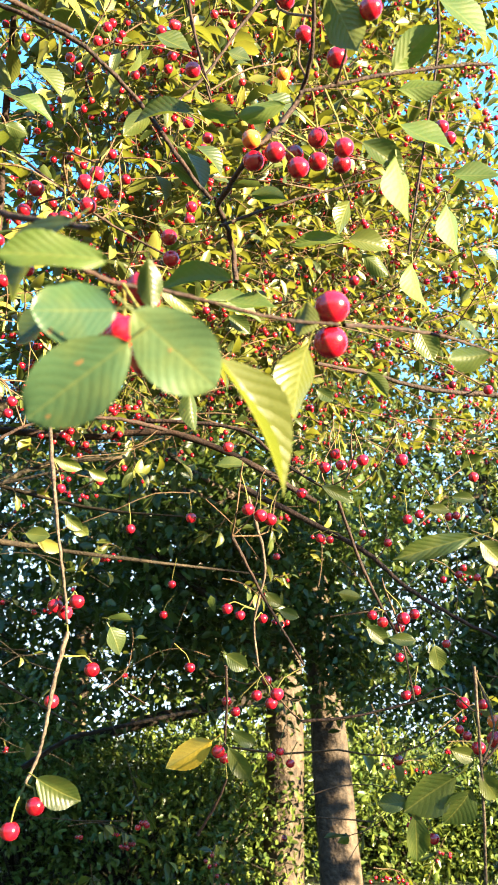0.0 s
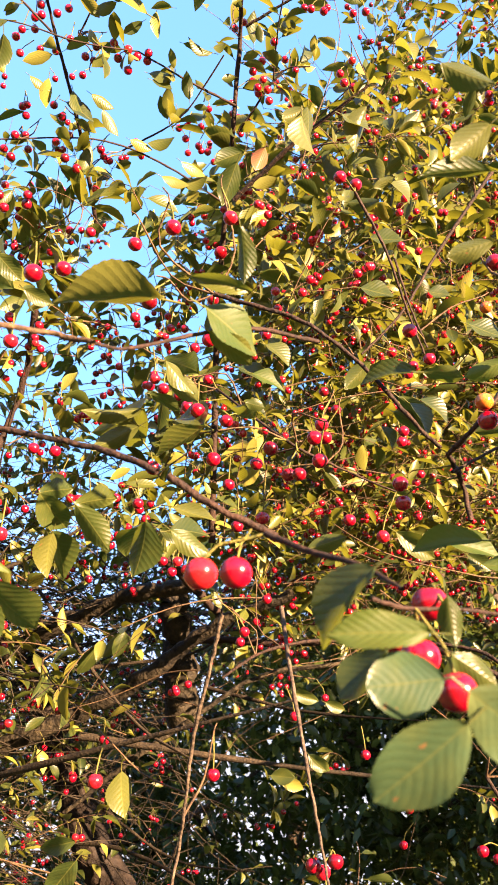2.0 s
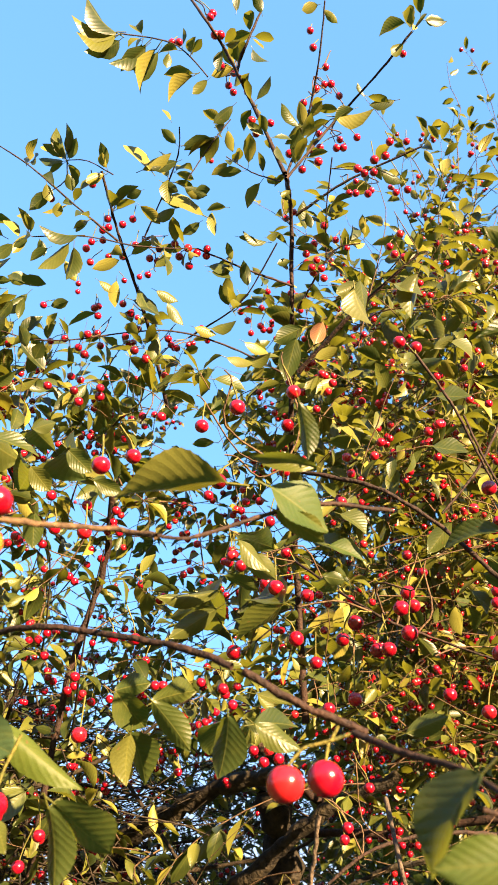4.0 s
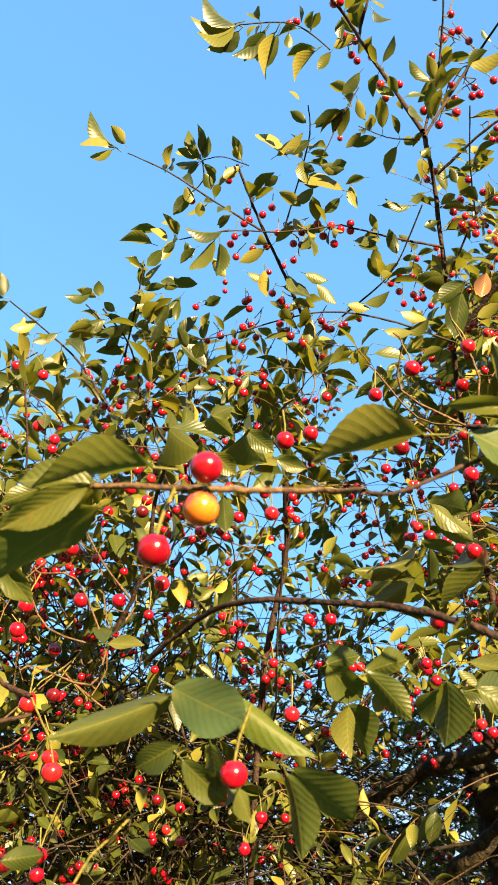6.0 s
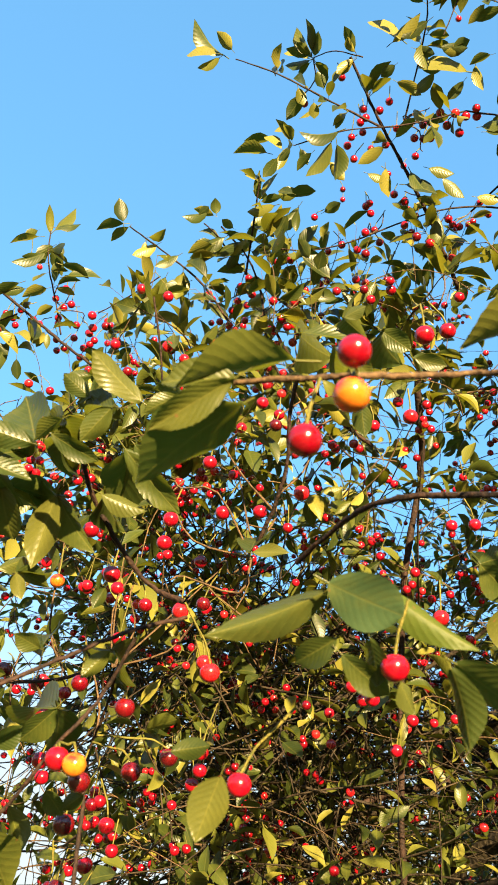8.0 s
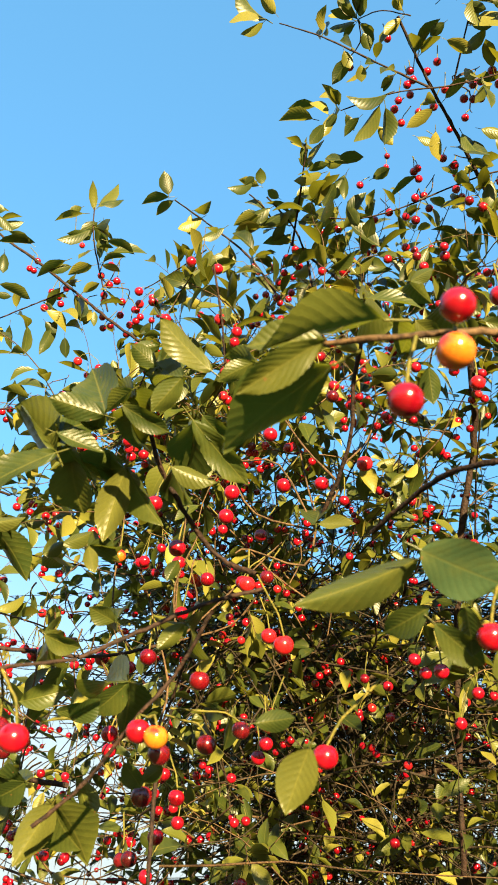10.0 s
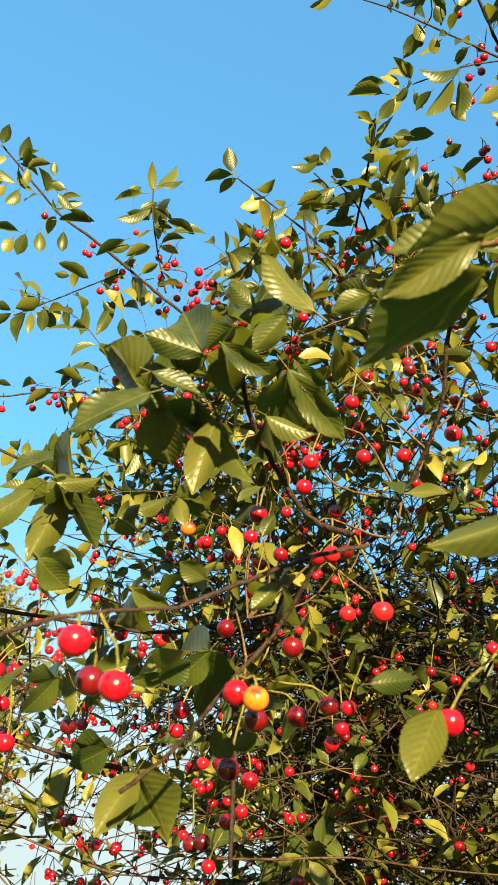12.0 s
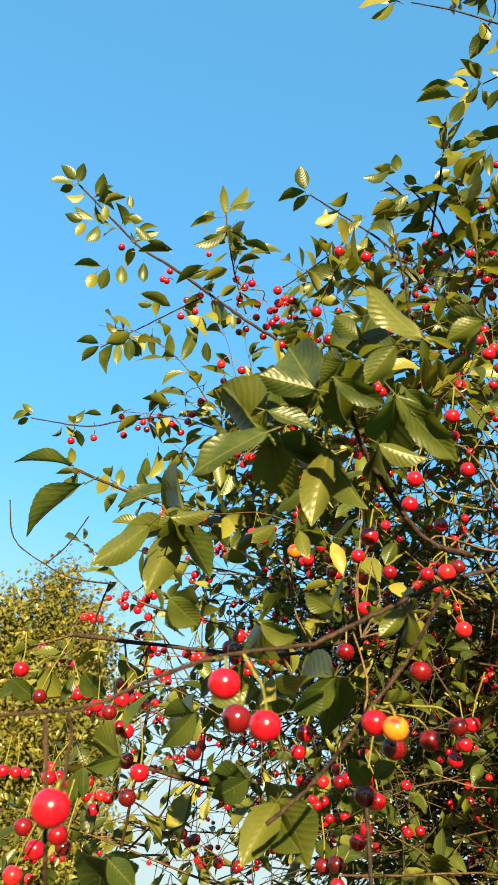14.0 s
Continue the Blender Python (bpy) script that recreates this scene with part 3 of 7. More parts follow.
cherry(B, 0.375, 1.416, 1.975, 'c')
cherry(B, 0.350, 1.466, 1.754, 'c')
cherry(B, -0.292, 1.507, 2.067, 'c')
cherry(B, -0.151, 1.578, 1.879, 'c')
cherry(B, -0.166, 1.583, 1.821, 'c')
cherry(B, 0.054, 1.564, 1.931, 'c')
B = branch([(-0.707, 1.961, 2.352), (-0.423, 1.945, 2.322), (-0.231, 1.917, 2.327), (-0.058, 1.911, 2.271), (0.167, 1.930, 2.145)], 0.0103, 0.0070)
B = branch([(-0.786, 3.017, 1.497), (-0.629, 2.984, 1.589), (-0.472, 2.970, 1.626), (-0.100, 2.944, 1.699)], 0.0100, 0.0060, OLD_BARK)
B = branch([(0.201, 0.745, 1.659), (0.209, 0.783, 1.555), (0.212, 0.816, 1.465)], 0.0015, 0.0013, WEATHERED)
cherry(B, 0.249, 0.864, 1.614, 'o')
cherry(B, 0.230, 0.800, 1.597, 'c')
leaf(B, (0.185, 0.779, 1.566), (0.137, 0.789, 1.538), 's', 1.14)
leaf(B, (0.199, 0.783, 1.555), (0.176, 0.794, 1.524), 's', 1.32)
leaf(B, (0.148, 0.790, 1.536), (0.152, 0.806, 1.492), 's', 0.95)
leaf(B, (0.141, 0.786, 1.545), (0.115, 0.787, 1.543), 's', 1.45)
leaf(B, (0.206, 0.778, 1.569), (0.224, 0.786, 1.545), 's', 1.37)
leaf(B, (0.181, 0.771, 1.588), (0.204, 0.773, 1.581), 's', 1.32)
leaf(B, (0.198, 0.882, 1.691), (0.204, 0.892, 1.665), 's', 1.45)
B = branch([(-0.001, 1.155, 1.935), (0.024, 1.190, 1.840), (0.008, 1.218, 1.761), (0.016, 1.247, 1.682)], 0.0025, 0.0017, WEATHERED)
cherry(B, -0.020, 1.254, 1.634, 'o')
cherry(B, -0.087, 1.180, 1.909, 'c')
cherry(B, -0.032, 1.191, 1.775, 'c')
cherry(B, -0.013, 1.194, 1.766, 'c')
cherry(B, 0.021, 1.237, 1.767, 'c')
cherry(B, 0.011, 1.230, 1.656, 'c')
cherry(B, 0.027, 1.270, 1.679, 'c')
cherry(B, 0.039, 1.560, 1.565, 'c')
cherry(B, 0.074, 1.555, 1.554, 'c')
cherry(B, 0.056, 1.558, 1.574, 'c')
cherry(B, -0.034, 1.296, 1.650, 'c')
cherry(B, -0.089, 1.257, 1.697, 'c')
B = branch([(0.125, 1.150, 1.951), (0.167, 1.190, 1.840), (0.209, 1.218, 1.761), (0.251, 1.241, 1.698)], 0.0029, 0.0017)
cherry(B, 0.151, 1.121, 1.974, 'c')
cherry(B, 0.129, 1.134, 1.995, 'c')
cherry(B, 0.080, 1.175, 1.946, 'c')
cherry(B, 0.108, 1.197, 1.882, 'c')
cherry(B, 0.238, 1.178, 1.906, 'c')
cherry(B, 0.273, 1.253, 1.934, 'c')
cherry(B, 0.180, 1.193, 1.766, 'c')
cherry(B, 0.195, 1.196, 1.756, 'c')
cherry(B, 0.241, 1.189, 1.767, 'c')
cherry(B, 0.220, 1.197, 1.749, 'c')
cherry(B, 0.243, 1.227, 1.663, 'c')
cherry(B, 0.237, 1.272, 1.658, 'c')
cherry(B, 0.228, 1.260, 1.712, 'c')
cherry(B, 0.225, 1.304, 1.566, 'c')
cherry(B, 0.259, 1.251, 1.465, 'c')
cherry(B, 0.335, 1.214, 1.643, 'c')
B = branch([(-0.021, 0.967, 1.830), (0.027, 1.011, 1.747), (0.069, 1.035, 1.682)], 0.0021, 0.0014)
cherry(B, -0.001, 0.938, 1.856, 'c')
cherry(B, 0.014, 0.949, 1.851, 'c')
cherry(B, 0.026, 0.970, 1.852, 'c')
cherry(B, 0.034, 1.022, 1.648, 'c')
leaf(B, (0.111, 1.003, 1.767), (0.139, 1.006, 1.761), 'g', 1.11)
leaf(B, (0.020, 1.003, 1.767), (0.041, 1.009, 1.751), 's', 1.17)
leaf(B, (0.038, 1.011, 1.747), (0.062, 1.014, 1.738), 's', 1.20)
leaf(B, (-0.042, 0.943, 1.913), (-0.001, 0.942, 1.916), 'g', 0.76)
leaf(B, (0.146, 1.018, 1.728), (0.174, 1.025, 1.708), 's', 1.25)
B = branch([(-0.323, 0.807, 2.307), (-0.208, 0.725, 2.159), (-0.157, 0.791, 2.155), (-0.073, 0.812, 2.115)], 0.0018, 0.0013)
cherry(B, -0.166, 0.677, 2.127, 'c')
cherry(B, -0.159, 0.668, 2.092, 'c')
cherry(B, -0.165, 0.722, 2.173, 'c')
cherry(B, -0.215, 0.678, 2.120, 'c')
cherry(B, -0.168, 0.768, 2.184, 'c')
cherry(B, -0.248, 0.747, 2.144, 'c')
cherry(B, -0.243, 0.766, 2.081, 'c')
cherry(B, -0.502, 0.833, 2.159, 'c')
cherry(B, -0.534, 0.774, 2.211, 'c')
cherry(B, -0.563, 0.767, 2.215, 'c')
cherry(B, -0.275, 0.663, 2.104, 'c')
cherry(B, -0.343, 0.660, 2.099, 'c')
cherry(B, -0.182, 0.673, 2.081, 'c')
cherry(B, -0.198, 0.694, 2.094, 'c')
cherry(B, -0.110, 0.819, 2.071, 'c')
cherry(B, -0.154, 0.865, 2.119, 'c')
cherry(B, -0.278, 0.713, 2.187, 'c')
cherry(B, -0.320, 0.877, 2.194, 'c')
cherry(B, -0.362, 0.811, 2.388, 'c')
cherry(B, -0.289, 0.639, 2.154, 'c')
cherry(B, -0.331, 0.719, 2.219, 'c')
cherry(B, -0.352, 0.771, 2.249, 'c')
cherry(B, -0.385, 0.766, 2.287, 'c')
cherry(B, -0.292, 0.831, 2.106, 'c')
cherry(B, -0.364, 0.790, 2.346, 'c')
cherry(B, -0.339, 0.815, 2.331, 'c')
cherry(B, -0.393, 0.845, 2.331, 'c')
cherry(B, -0.437, 0.759, 2.416, 'o')
cherry(B, -0.450, 0.876, 2.177, 'c')
cherry(B, -0.496, 0.988, 2.229, 'c')
cherry(B, -0.421, 0.817, 2.346, 'c')
cherry(B, -0.318, 0.749, 2.418, 'c')
leaf(B, (-0.270, 0.614, 2.117), (-0.322, 0.620, 2.084), 'd', 0.75)
leaf(B, (-0.274, 0.624, 2.124), (-0.330, 0.676, 2.184), 'g', 0.89)
B = branch([(0.400, 1.196, 2.117), (0.283, 1.162, 2.112), (0.172, 1.122, 2.123), (0.080, 1.042, 2.103)], 0.0046, 0.0025)
cherry(B, 0.356, 1.220, 1.986, 'c')
cherry(B, 0.150, 1.000, 2.209, 'c')
cherry(B, 0.362, 1.119, 2.092, 'c')
leaf(B, (0.084, 0.920, 2.005), (0.105, 0.925, 1.992), 's', 1.44)
B = branch([(-0.152, 1.116, 2.041), (-0.017, 1.090, 2.018), (0.047, 1.075, 1.961), (0.123, 1.059, 1.907)], 0.0034, 0.0019)
cherry(B, 0.106, 1.069, 1.952, 'c')
cherry(B, 0.128, 1.064, 1.954, 'c')
cherry(B, 0.152, 1.022, 1.947, 'c')
cherry(B, 0.203, 1.015, 1.945, 'c')
cherry(B, -0.030, 1.093, 1.991, 'c')
leaf(B, (0.090, 0.958, 1.892), (0.132, 0.965, 1.872), 's', 0.78)
leaf(B, (0.251, 0.963, 1.879), (0.283, 0.964, 1.876), 's', 1.01)
leaf(B, (0.220, 0.968, 1.866), (0.251, 0.969, 1.863), 's', 0.92)
leaf(B, (-0.217, 1.040, 1.938), (-0.192, 1.051, 1.929), 's', 1.20)
B = branch([(-0.027, 0.983, 1.678), (-0.026, 1.001, 1.628), (-0.029, 1.015, 1.590)], 0.0020, 0.0013)
cherry(B, -0.036, 1.013, 1.583, 'c')
leaf(B, (-0.022, 0.920, 1.588), (0.002, 0.932, 1.554), 's', 1.01)
leaf(B, (-0.019, 0.913, 1.605), (0.009, 0.919, 1.590), 's', 0.99)
leaf(B, (-0.044, 1.013, 1.595), (-0.095, 1.024, 1.565), 'f', 1.15)
leaf(B, (-0.029, 1.030, 1.695), (-0.001, 1.036, 1.678), 's', 1.45)
B = branch([(-0.070, 1.217, 1.473), (-0.043, 1.201, 1.516), (-0.030, 1.191, 1.545)], 0.0023, 0.0015)
cherry(B, -0.034, 1.202, 1.571, 'c')
B = branch([(-0.261, 0.680, 1.934), (-0.280, 0.709, 1.886), (-0.302, 0.740, 1.833), (-0.316, 0.771, 1.784), (-0.330, 0.802, 1.734)], 0.0022, 0.0017, WEATHERED)
cherry(B, -0.404, 0.745, 1.792, 'c')
cherry(B, -0.316, 0.862, 1.817, 'c')
leaf(B, (-0.391, 0.778, 1.807), (-0.394, 0.800, 1.766), 'y', 1.30)
leaf(B, (-0.182, 0.714, 2.013), (-0.140, 0.717, 2.025), 'l', 0.97)
leaf(B, (-0.318, 0.660, 2.049), (-0.273, 0.678, 2.035), 'y', 0.63)
leaf(B, (-0.283, 0.515, 1.957), (-0.296, 0.545, 1.923), 'd', 1.17)
leaf(B, (-0.287, 0.525, 1.962), (-0.327, 0.575, 1.961), 'g', 0.68)
leaf(B, (-0.266, 0.528, 1.954), (-0.239, 0.559, 1.941), 'g', 0.93)
leaf(B, (-0.270, 0.539, 1.959), (-0.244, 0.580, 1.975), 'g', 0.69)
leaf(B, (-0.324, 0.649, 2.018), (-0.299, 0.671, 2.012), 's', 0.99)
leaf(B, (-0.328, 0.660, 2.023), (-0.357, 0.739, 2.040), 'g', 0.86)
B = branch([(-0.330, 0.802, 1.734), (-0.343, 0.816, 1.683), (-0.347, 0.829, 1.638)], 0.0017, 0.0014, WEATHERED)
B = branch([(-0.136, 0.335, 1.848), (-0.106, 0.316, 1.826), (-0.079, 0.294, 1.807), (-0.056, 0.252, 1.775)], 0.0017, 0.0011)
cherry(B, -0.171, 0.332, 1.826, 'c', 1.18)
leaf(B, (-0.015, 0.280, 1.738), (0.023, 0.296, 1.693), 'l', 0.49)
leaf(B, (-0.070, 0.280, 1.763), (-0.090, 0.286, 1.744), 'd', 1.37)
leaf(B, (-0.050, 0.246, 1.758), (-0.088, 0.236, 1.757), 'v', 0.85)
leaf(B, (-0.047, 0.254, 1.743), (-0.076, 0.249, 1.739), 'r', 1.45)
leaf(B, (-0.040, 0.242, 1.724), (-0.075, 0.251, 1.699), 'S', 1.0)
leaf(B, (-0.039, 0.239, 1.734), (-0.011, 0.261, 1.715), 'S', 1.1)
leaf(B, (-0.073, 0.283, 1.802), (-0.105, 0.292, 1.774), 'd', 0.85)
leaf(B, (-0.043, 0.297, 1.792), (-0.042, 0.309, 1.773), 'g', 1.08)
B = branch([(-0.329, 0.845, 1.680), (-0.358, 0.844, 1.668), (-0.378, 0.841, 1.665)], 0.0017, 0.0012)
B = branch([(-0.872, 2.157, 2.597), (-0.862, 2.246, 2.444), (-0.862, 2.368, 2.231)], 0.0385, 0.0525)
B = branch([(-1.234, 1.909, 2.062), (-0.946, 1.864, 2.155), (-0.768, 1.808, 2.222), (-0.610, 1.743, 2.296), (-0.394, 1.697, 2.362)], 0.0250, 0.0133)
B = branch([(-1.328, 1.968, 2.334), (-1.070, 1.909, 2.404), (-0.857, 1.855, 2.447), (-0.644, 1.821, 2.455)], 0.0322, 0.0176)
B = branch([(-0.668, 1.559, 2.410), (-0.605, 1.711, 2.355), (-0.594, 1.775, 2.350)], 0.0106, 0.0084)
cherry(B, -0.681, 1.411, 2.394, 'c')
B = branch([(-0.105, 0.646, 2.469), (-0.075, 0.689, 2.404), (-0.055, 0.734, 2.335), (-0.037, 0.770, 2.278)], 0.0021, 0.0014)
cherry(B, 0.040, 0.756, 2.345, 'o')
cherry(B, -0.035, 0.756, 2.275, 'c')
cherry(B, -0.104, 0.649, 2.484, 'c')
cherry(B, -0.120, 0.621, 2.470, 'c')
leaf(B, (-0.142, 0.481, 2.410), (-0.140, 0.506, 2.368), 'y', 1.25)
leaf(B, (-0.102, 0.497, 2.422), (-0.075, 0.513, 2.405), 'y', 1.23)
leaf(B, (-0.073, 0.499, 2.431), (-0.100, 0.520, 2.383), 'y', 0.85)
leaf(B, (-0.063, 0.720, 2.561), (-0.034, 0.738, 2.542), 'y', 1.25)
leaf(B, (-0.098, 0.751, 2.493), (-0.053, 0.764, 2.488), 'l', 0.89)
leaf(B, (-0.118, 0.781, 2.432), (-0.074, 0.798, 2.420), 'l', 0.99)
leaf(B, (-0.028, 0.806, 2.430), (0.002, 0.816, 2.425), 'l', 1.21)
leaf(B, (-0.162, 0.658, 2.631), (-0.187, 0.671, 2.597), 'y', 1.07)
leaf(B, (0.022, 0.845, 2.396), (0.066, 0.866, 2.378), 'l', 0.93)
leaf(B, (-0.086, 0.719, 2.554), (-0.055, 0.718, 2.568), 'y', 0.93)
leaf(B, (-0.154, 0.588, 2.578), (-0.158, 0.625, 2.543), 'y', 1.38)
leaf(B, (-0.157, 0.589, 2.575), (-0.189, 0.589, 2.558), 'y', 1.27)
leaf(B, (-0.238, 0.596, 2.521), (-0.278, 0.592, 2.503), 'g', 1.25)
leaf(B, (-0.236, 0.562, 2.460), (-0.263, 0.592, 2.420), 'g', 1.02)
leaf(B, (-0.213, 0.603, 2.531), (-0.230, 0.619, 2.508), 'f', 1.42)
B = branch([(0.097, 0.889, 2.741), (-0.002, 0.907, 2.601), (-0.069, 0.915, 2.491), (-0.148, 0.910, 2.400)], 0.0032, 0.0017)
cherry(B, -0.208, 0.905, 2.579, 'c')
cherry(B, -0.222, 0.910, 2.558, 'c')
cherry(B, -0.058, 0.920, 2.391, 'c')
cherry(B, -0.193, 0.926, 2.368, 'c')
cherry(B, -0.186, 1.009, 2.390, 'c')
cherry(B, 0.026, 1.079, 2.869, 'c')
cherry(B, 0.019, 1.079, 2.870, 'c')
cherry(B, -0.089, 0.950, 2.445, 'c')
cherry(B, -0.067, 0.971, 2.415, 'c')
cherry(B, -0.081, 0.956, 2.302, 'c')
cherry(B, -0.087, 0.999, 2.311, 'c')
cherry(B, -0.030, 1.116, 2.814, 'c')
cherry(B, -0.252, 0.846, 2.509, 'c')
cherry(B, -0.266, 0.852, 2.430, 'c')
B = branch([(-0.134, 1.220, 2.066), (-0.218, 1.163, 2.064), (-0.316, 1.116, 2.038), (-0.395, 1.092, 1.981)], 0.0036, 0.0021)
cherry(B, -0.287, 1.180, 1.955, 'c')
cherry(B, -0.195, 1.294, 1.920, 'c')
cherry(B, -0.341, 1.069, 2.052, 'c')
cherry(B, -0.358, 1.111, 2.051, 'c')
cherry(B, -0.429, 1.038, 2.144, 'c')
cherry(B, -0.449, 1.031, 2.139, 'c')
cherry(B, -0.488, 0.999, 2.216, 'c')
cherry(B, -0.315, 1.100, 2.113, 'c')
cherry(B, -0.711, 0.866, 1.976, 'c')
cherry(B, -0.438, 1.023, 2.152, 'c')
cherry(B, -0.460, 1.018, 2.152, 'c')
leaf(B, (-0.261, 1.023, 1.950), (-0.225, 1.038, 1.938), 's', 0.93)
leaf(B, (-0.288, 1.073, 1.852), (-0.256, 1.089, 1.836), 's', 1.01)
leaf(B, (-0.245, 1.068, 1.877), (-0.220, 1.085, 1.858), 's', 1.13)
B = branch([(-0.315, 1.896, 2.250), (-0.508, 1.869, 2.219), (-0.680, 1.882, 2.127), (-0.852, 1.902, 2.024), (-1.025, 1.928, 1.908)], 0.0063, 0.0056, LIMB)
B = branch([(-0.388, 0.781, 1.705), (-0.412, 0.793, 1.675), (-0.426, 0.806, 1.646)], 0.0017, 0.0011)
leaf(B, (-0.444, 0.805, 1.744), (-0.483, 0.801, 1.735), 's', 0.91)
leaf(B, (-0.445, 0.814, 1.727), (-0.480, 0.827, 1.691), 's', 1.14)
B = branch([(-0.345, 0.174, 1.928), (-0.288, 0.194, 1.919), (-0.266, 0.211, 1.921), (-0.244, 0.255, 1.943), (-0.216, 0.256, 1.932)], 0.0015, 0.0017, TWIG)
cherry(B, -0.256, 0.179, 1.907, 'c')
cherry(B, -0.286, 0.185, 1.875, 'c', 0.95)
cherry(B, -0.262, 0.186, 1.890, 'o')
leaf(B, (-0.334, 0.182, 1.930), (-0.360, 0.153, 1.928), 'y', 0.92)
leaf(B, (-0.312, 0.200, 1.947), (-0.356, 0.156, 1.931), 'l', 1.1, 122)
leaf(B, (-0.331, 0.187, 1.919), (-0.390, 0.170, 1.886), 'd', 0.95)
leaf(B, (-0.322, 0.170, 1.918), (-0.364, 0.156, 1.896), 's', 0.75)
leaf(B, (-0.431, 0.218, 1.992), (-0.450, 0.204, 1.977), 'g', 0.98)
leaf(B, (-0.437, 0.225, 2.000), (-0.467, 0.222, 2.019), 'g', 0.61)
leaf(B, (-0.437, 0.225, 2.000), (-0.469, 0.247, 2.009), 'g', 0.57)
B = branch([(-0.220, 0.263, 1.938), (-0.215, 0.293, 1.957), (-0.199, 0.322, 1.984), (-0.158, 0.358, 2.017), (-0.117, 0.408, 2.038)], 0.0011, 0.0015)
leaf(B, (0.013, 0.310, 2.076), (-0.035, 0.299, 2.076), 'd', 0.57)
leaf(B, (0.008, 0.331, 2.037), (-0.022, 0.329, 2.028), 'y', 0.94)
leaf(B, (-0.013, 0.269, 2.138), (0.017, 0.284, 2.122), 'g', 0.89)
leaf(B, (-0.201, 0.309, 2.008), (-0.263, 0.278, 2.002), 'y', 1.3, 126)
leaf(B, (-0.178, 0.322, 2.009), (-0.148, 0.358, 1.994), 'v', 1.14)
leaf(B, (-0.177, 0.335, 1.998), (-0.155, 0.362, 1.986), 'd', 0.99)
leaf(B, (-0.180, 0.344, 2.006), (-0.167, 0.370, 2.032), 'g', 0.62)
leaf(B, (-0.148, 0.296, 2.049), (-0.149, 0.323, 2.024), 'd', 0.72)
leaf(B, (-0.147, 0.328, 2.021), (-0.183, 0.305, 2.021), 's', 0.45)
B = branch([(-0.462, 0.377, 1.952), (-0.401, 0.355, 1.958), (-0.353, 0.341, 1.951), (-0.292, 0.343, 1.936), (-0.238, 0.345, 1.917), (-0.199, 0.342, 1.895)], 0.0019, 0.0022)
cherry(B, -0.346, 0.372, 2.119, 'c')
cherry(B, -0.333, 0.322, 1.829, 'c')
leaf(B, (-0.344, 0.276, 1.861), (-0.320, 0.311, 1.850), 'S', 1.15)
leaf(B, (-0.338, 0.311, 1.874), (-0.311, 0.365, 1.848), 'v', 0.42)
leaf(B, (-0.352, 0.285, 1.862), (-0.416, 0.269, 1.840), 'y', 0.62)
leaf(B, (-0.358, 0.303, 1.843), (-0.386, 0.300, 1.831), 's', 1.16)
leaf(B, (-0.357, 0.307, 1.835), (-0.344, 0.334, 1.818), 's', 0.94)
leaf(B, (-0.309, 0.343, 1.835), (-0.290, 0.377, 1.815), 'd', 0.94)
leaf(B, (-0.312, 0.343, 1.833), (-0.316, 0.375, 1.803), 'g', 0.64)
leaf(B, (-0.336, 0.331, 1.825), (-0.336, 0.347, 1.812), 'y', 1.16)
leaf(B, (-0.339, 0.308, 1.841), (-0.345, 0.326, 1.823), 'd', 0.83)
leaf(B, (-0.373, 0.490, 1.980), (-0.360, 0.524, 1.958), 's', 1.35)
leaf(B, (-0.379, 0.500, 1.986), (-0.372, 0.538, 2.011), 'g', 0.93)
leaf(B, (-0.357, 0.495, 1.944), (-0.372, 0.517, 1.916), 'y', 1.09)
leaf(B, (-0.363, 0.505, 1.949), (-0.375, 0.565, 1.945), 'g', 0.67)
leaf(B, (-0.336, 0.487, 1.964), (-0.318, 0.526, 1.940), 'g', 0.93)
leaf(B, (-0.341, 0.497, 1.969), (-0.330, 0.543, 2.001), 'g', 0.78)
B = branch([(-0.199, 0.342, 1.895), (-0.170, 0.355, 1.877), (-0.137, 0.368, 1.862)], 0.0022, 0.0020)
cherry(B, -0.160, 0.364, 1.839, 'c', 1.18)
B = branch([(-0.513, 0.406, 2.186), (-0.536, 0.425, 2.157), (-0.566, 0.458, 2.112), (-0.628, 0.487, 2.053)], 0.0022, 0.0020)
cherry(B, -0.457, 0.517, 2.182, 'c')
cherry(B, -0.598, 0.642, 2.312, 'c')
cherry(B, -0.588, 0.509, 2.131, 'c')
cherry(B, -0.495, 0.629, 2.017, 'c')
cherry(B, -0.655, 0.818, 1.993, 'c')
cherry(B, -0.695, 0.532, 2.320, 'c')
cherry(B, -0.649, 0.510, 2.128, 'c')
cherry(B, -0.799, 0.712, 2.256, 'c')
cherry(B, -0.743, 0.611, 2.374, 'c')
cherry(B, -0.692, 0.558, 2.299, 'k')
cherry(B, -0.724, 0.784, 2.034, 'c')
cherry(B, -0.720, 0.802, 2.022, 'c')
cherry(B, -0.583, 0.639, 1.951, 'c')
cherry(B, -0.680, 0.483, 2.122, 'c')
cherry(B, -0.705, 0.433, 2.096, 'c')
cherry(B, -0.716, 0.439, 2.073, 'c')
cherry(B, -0.651, 0.426, 1.974, 'c')
cherry(B, -0.759, 0.529, 2.104, 'c')
cherry(B, -0.701, 0.495, 2.022, 'k')
cherry(B, -0.660, 0.436, 2.155, 'c')
leaf(B, (-0.452, 0.430, 2.141), (-0.462, 0.451, 2.117), 'g', 1.24)
leaf(B, (-0.445, 0.400, 2.171), (-0.434, 0.423, 2.156), 's', 1.45)
leaf(B, (-0.451, 0.407, 2.179), (-0.510, 0.471, 2.225), 'g', 0.61)
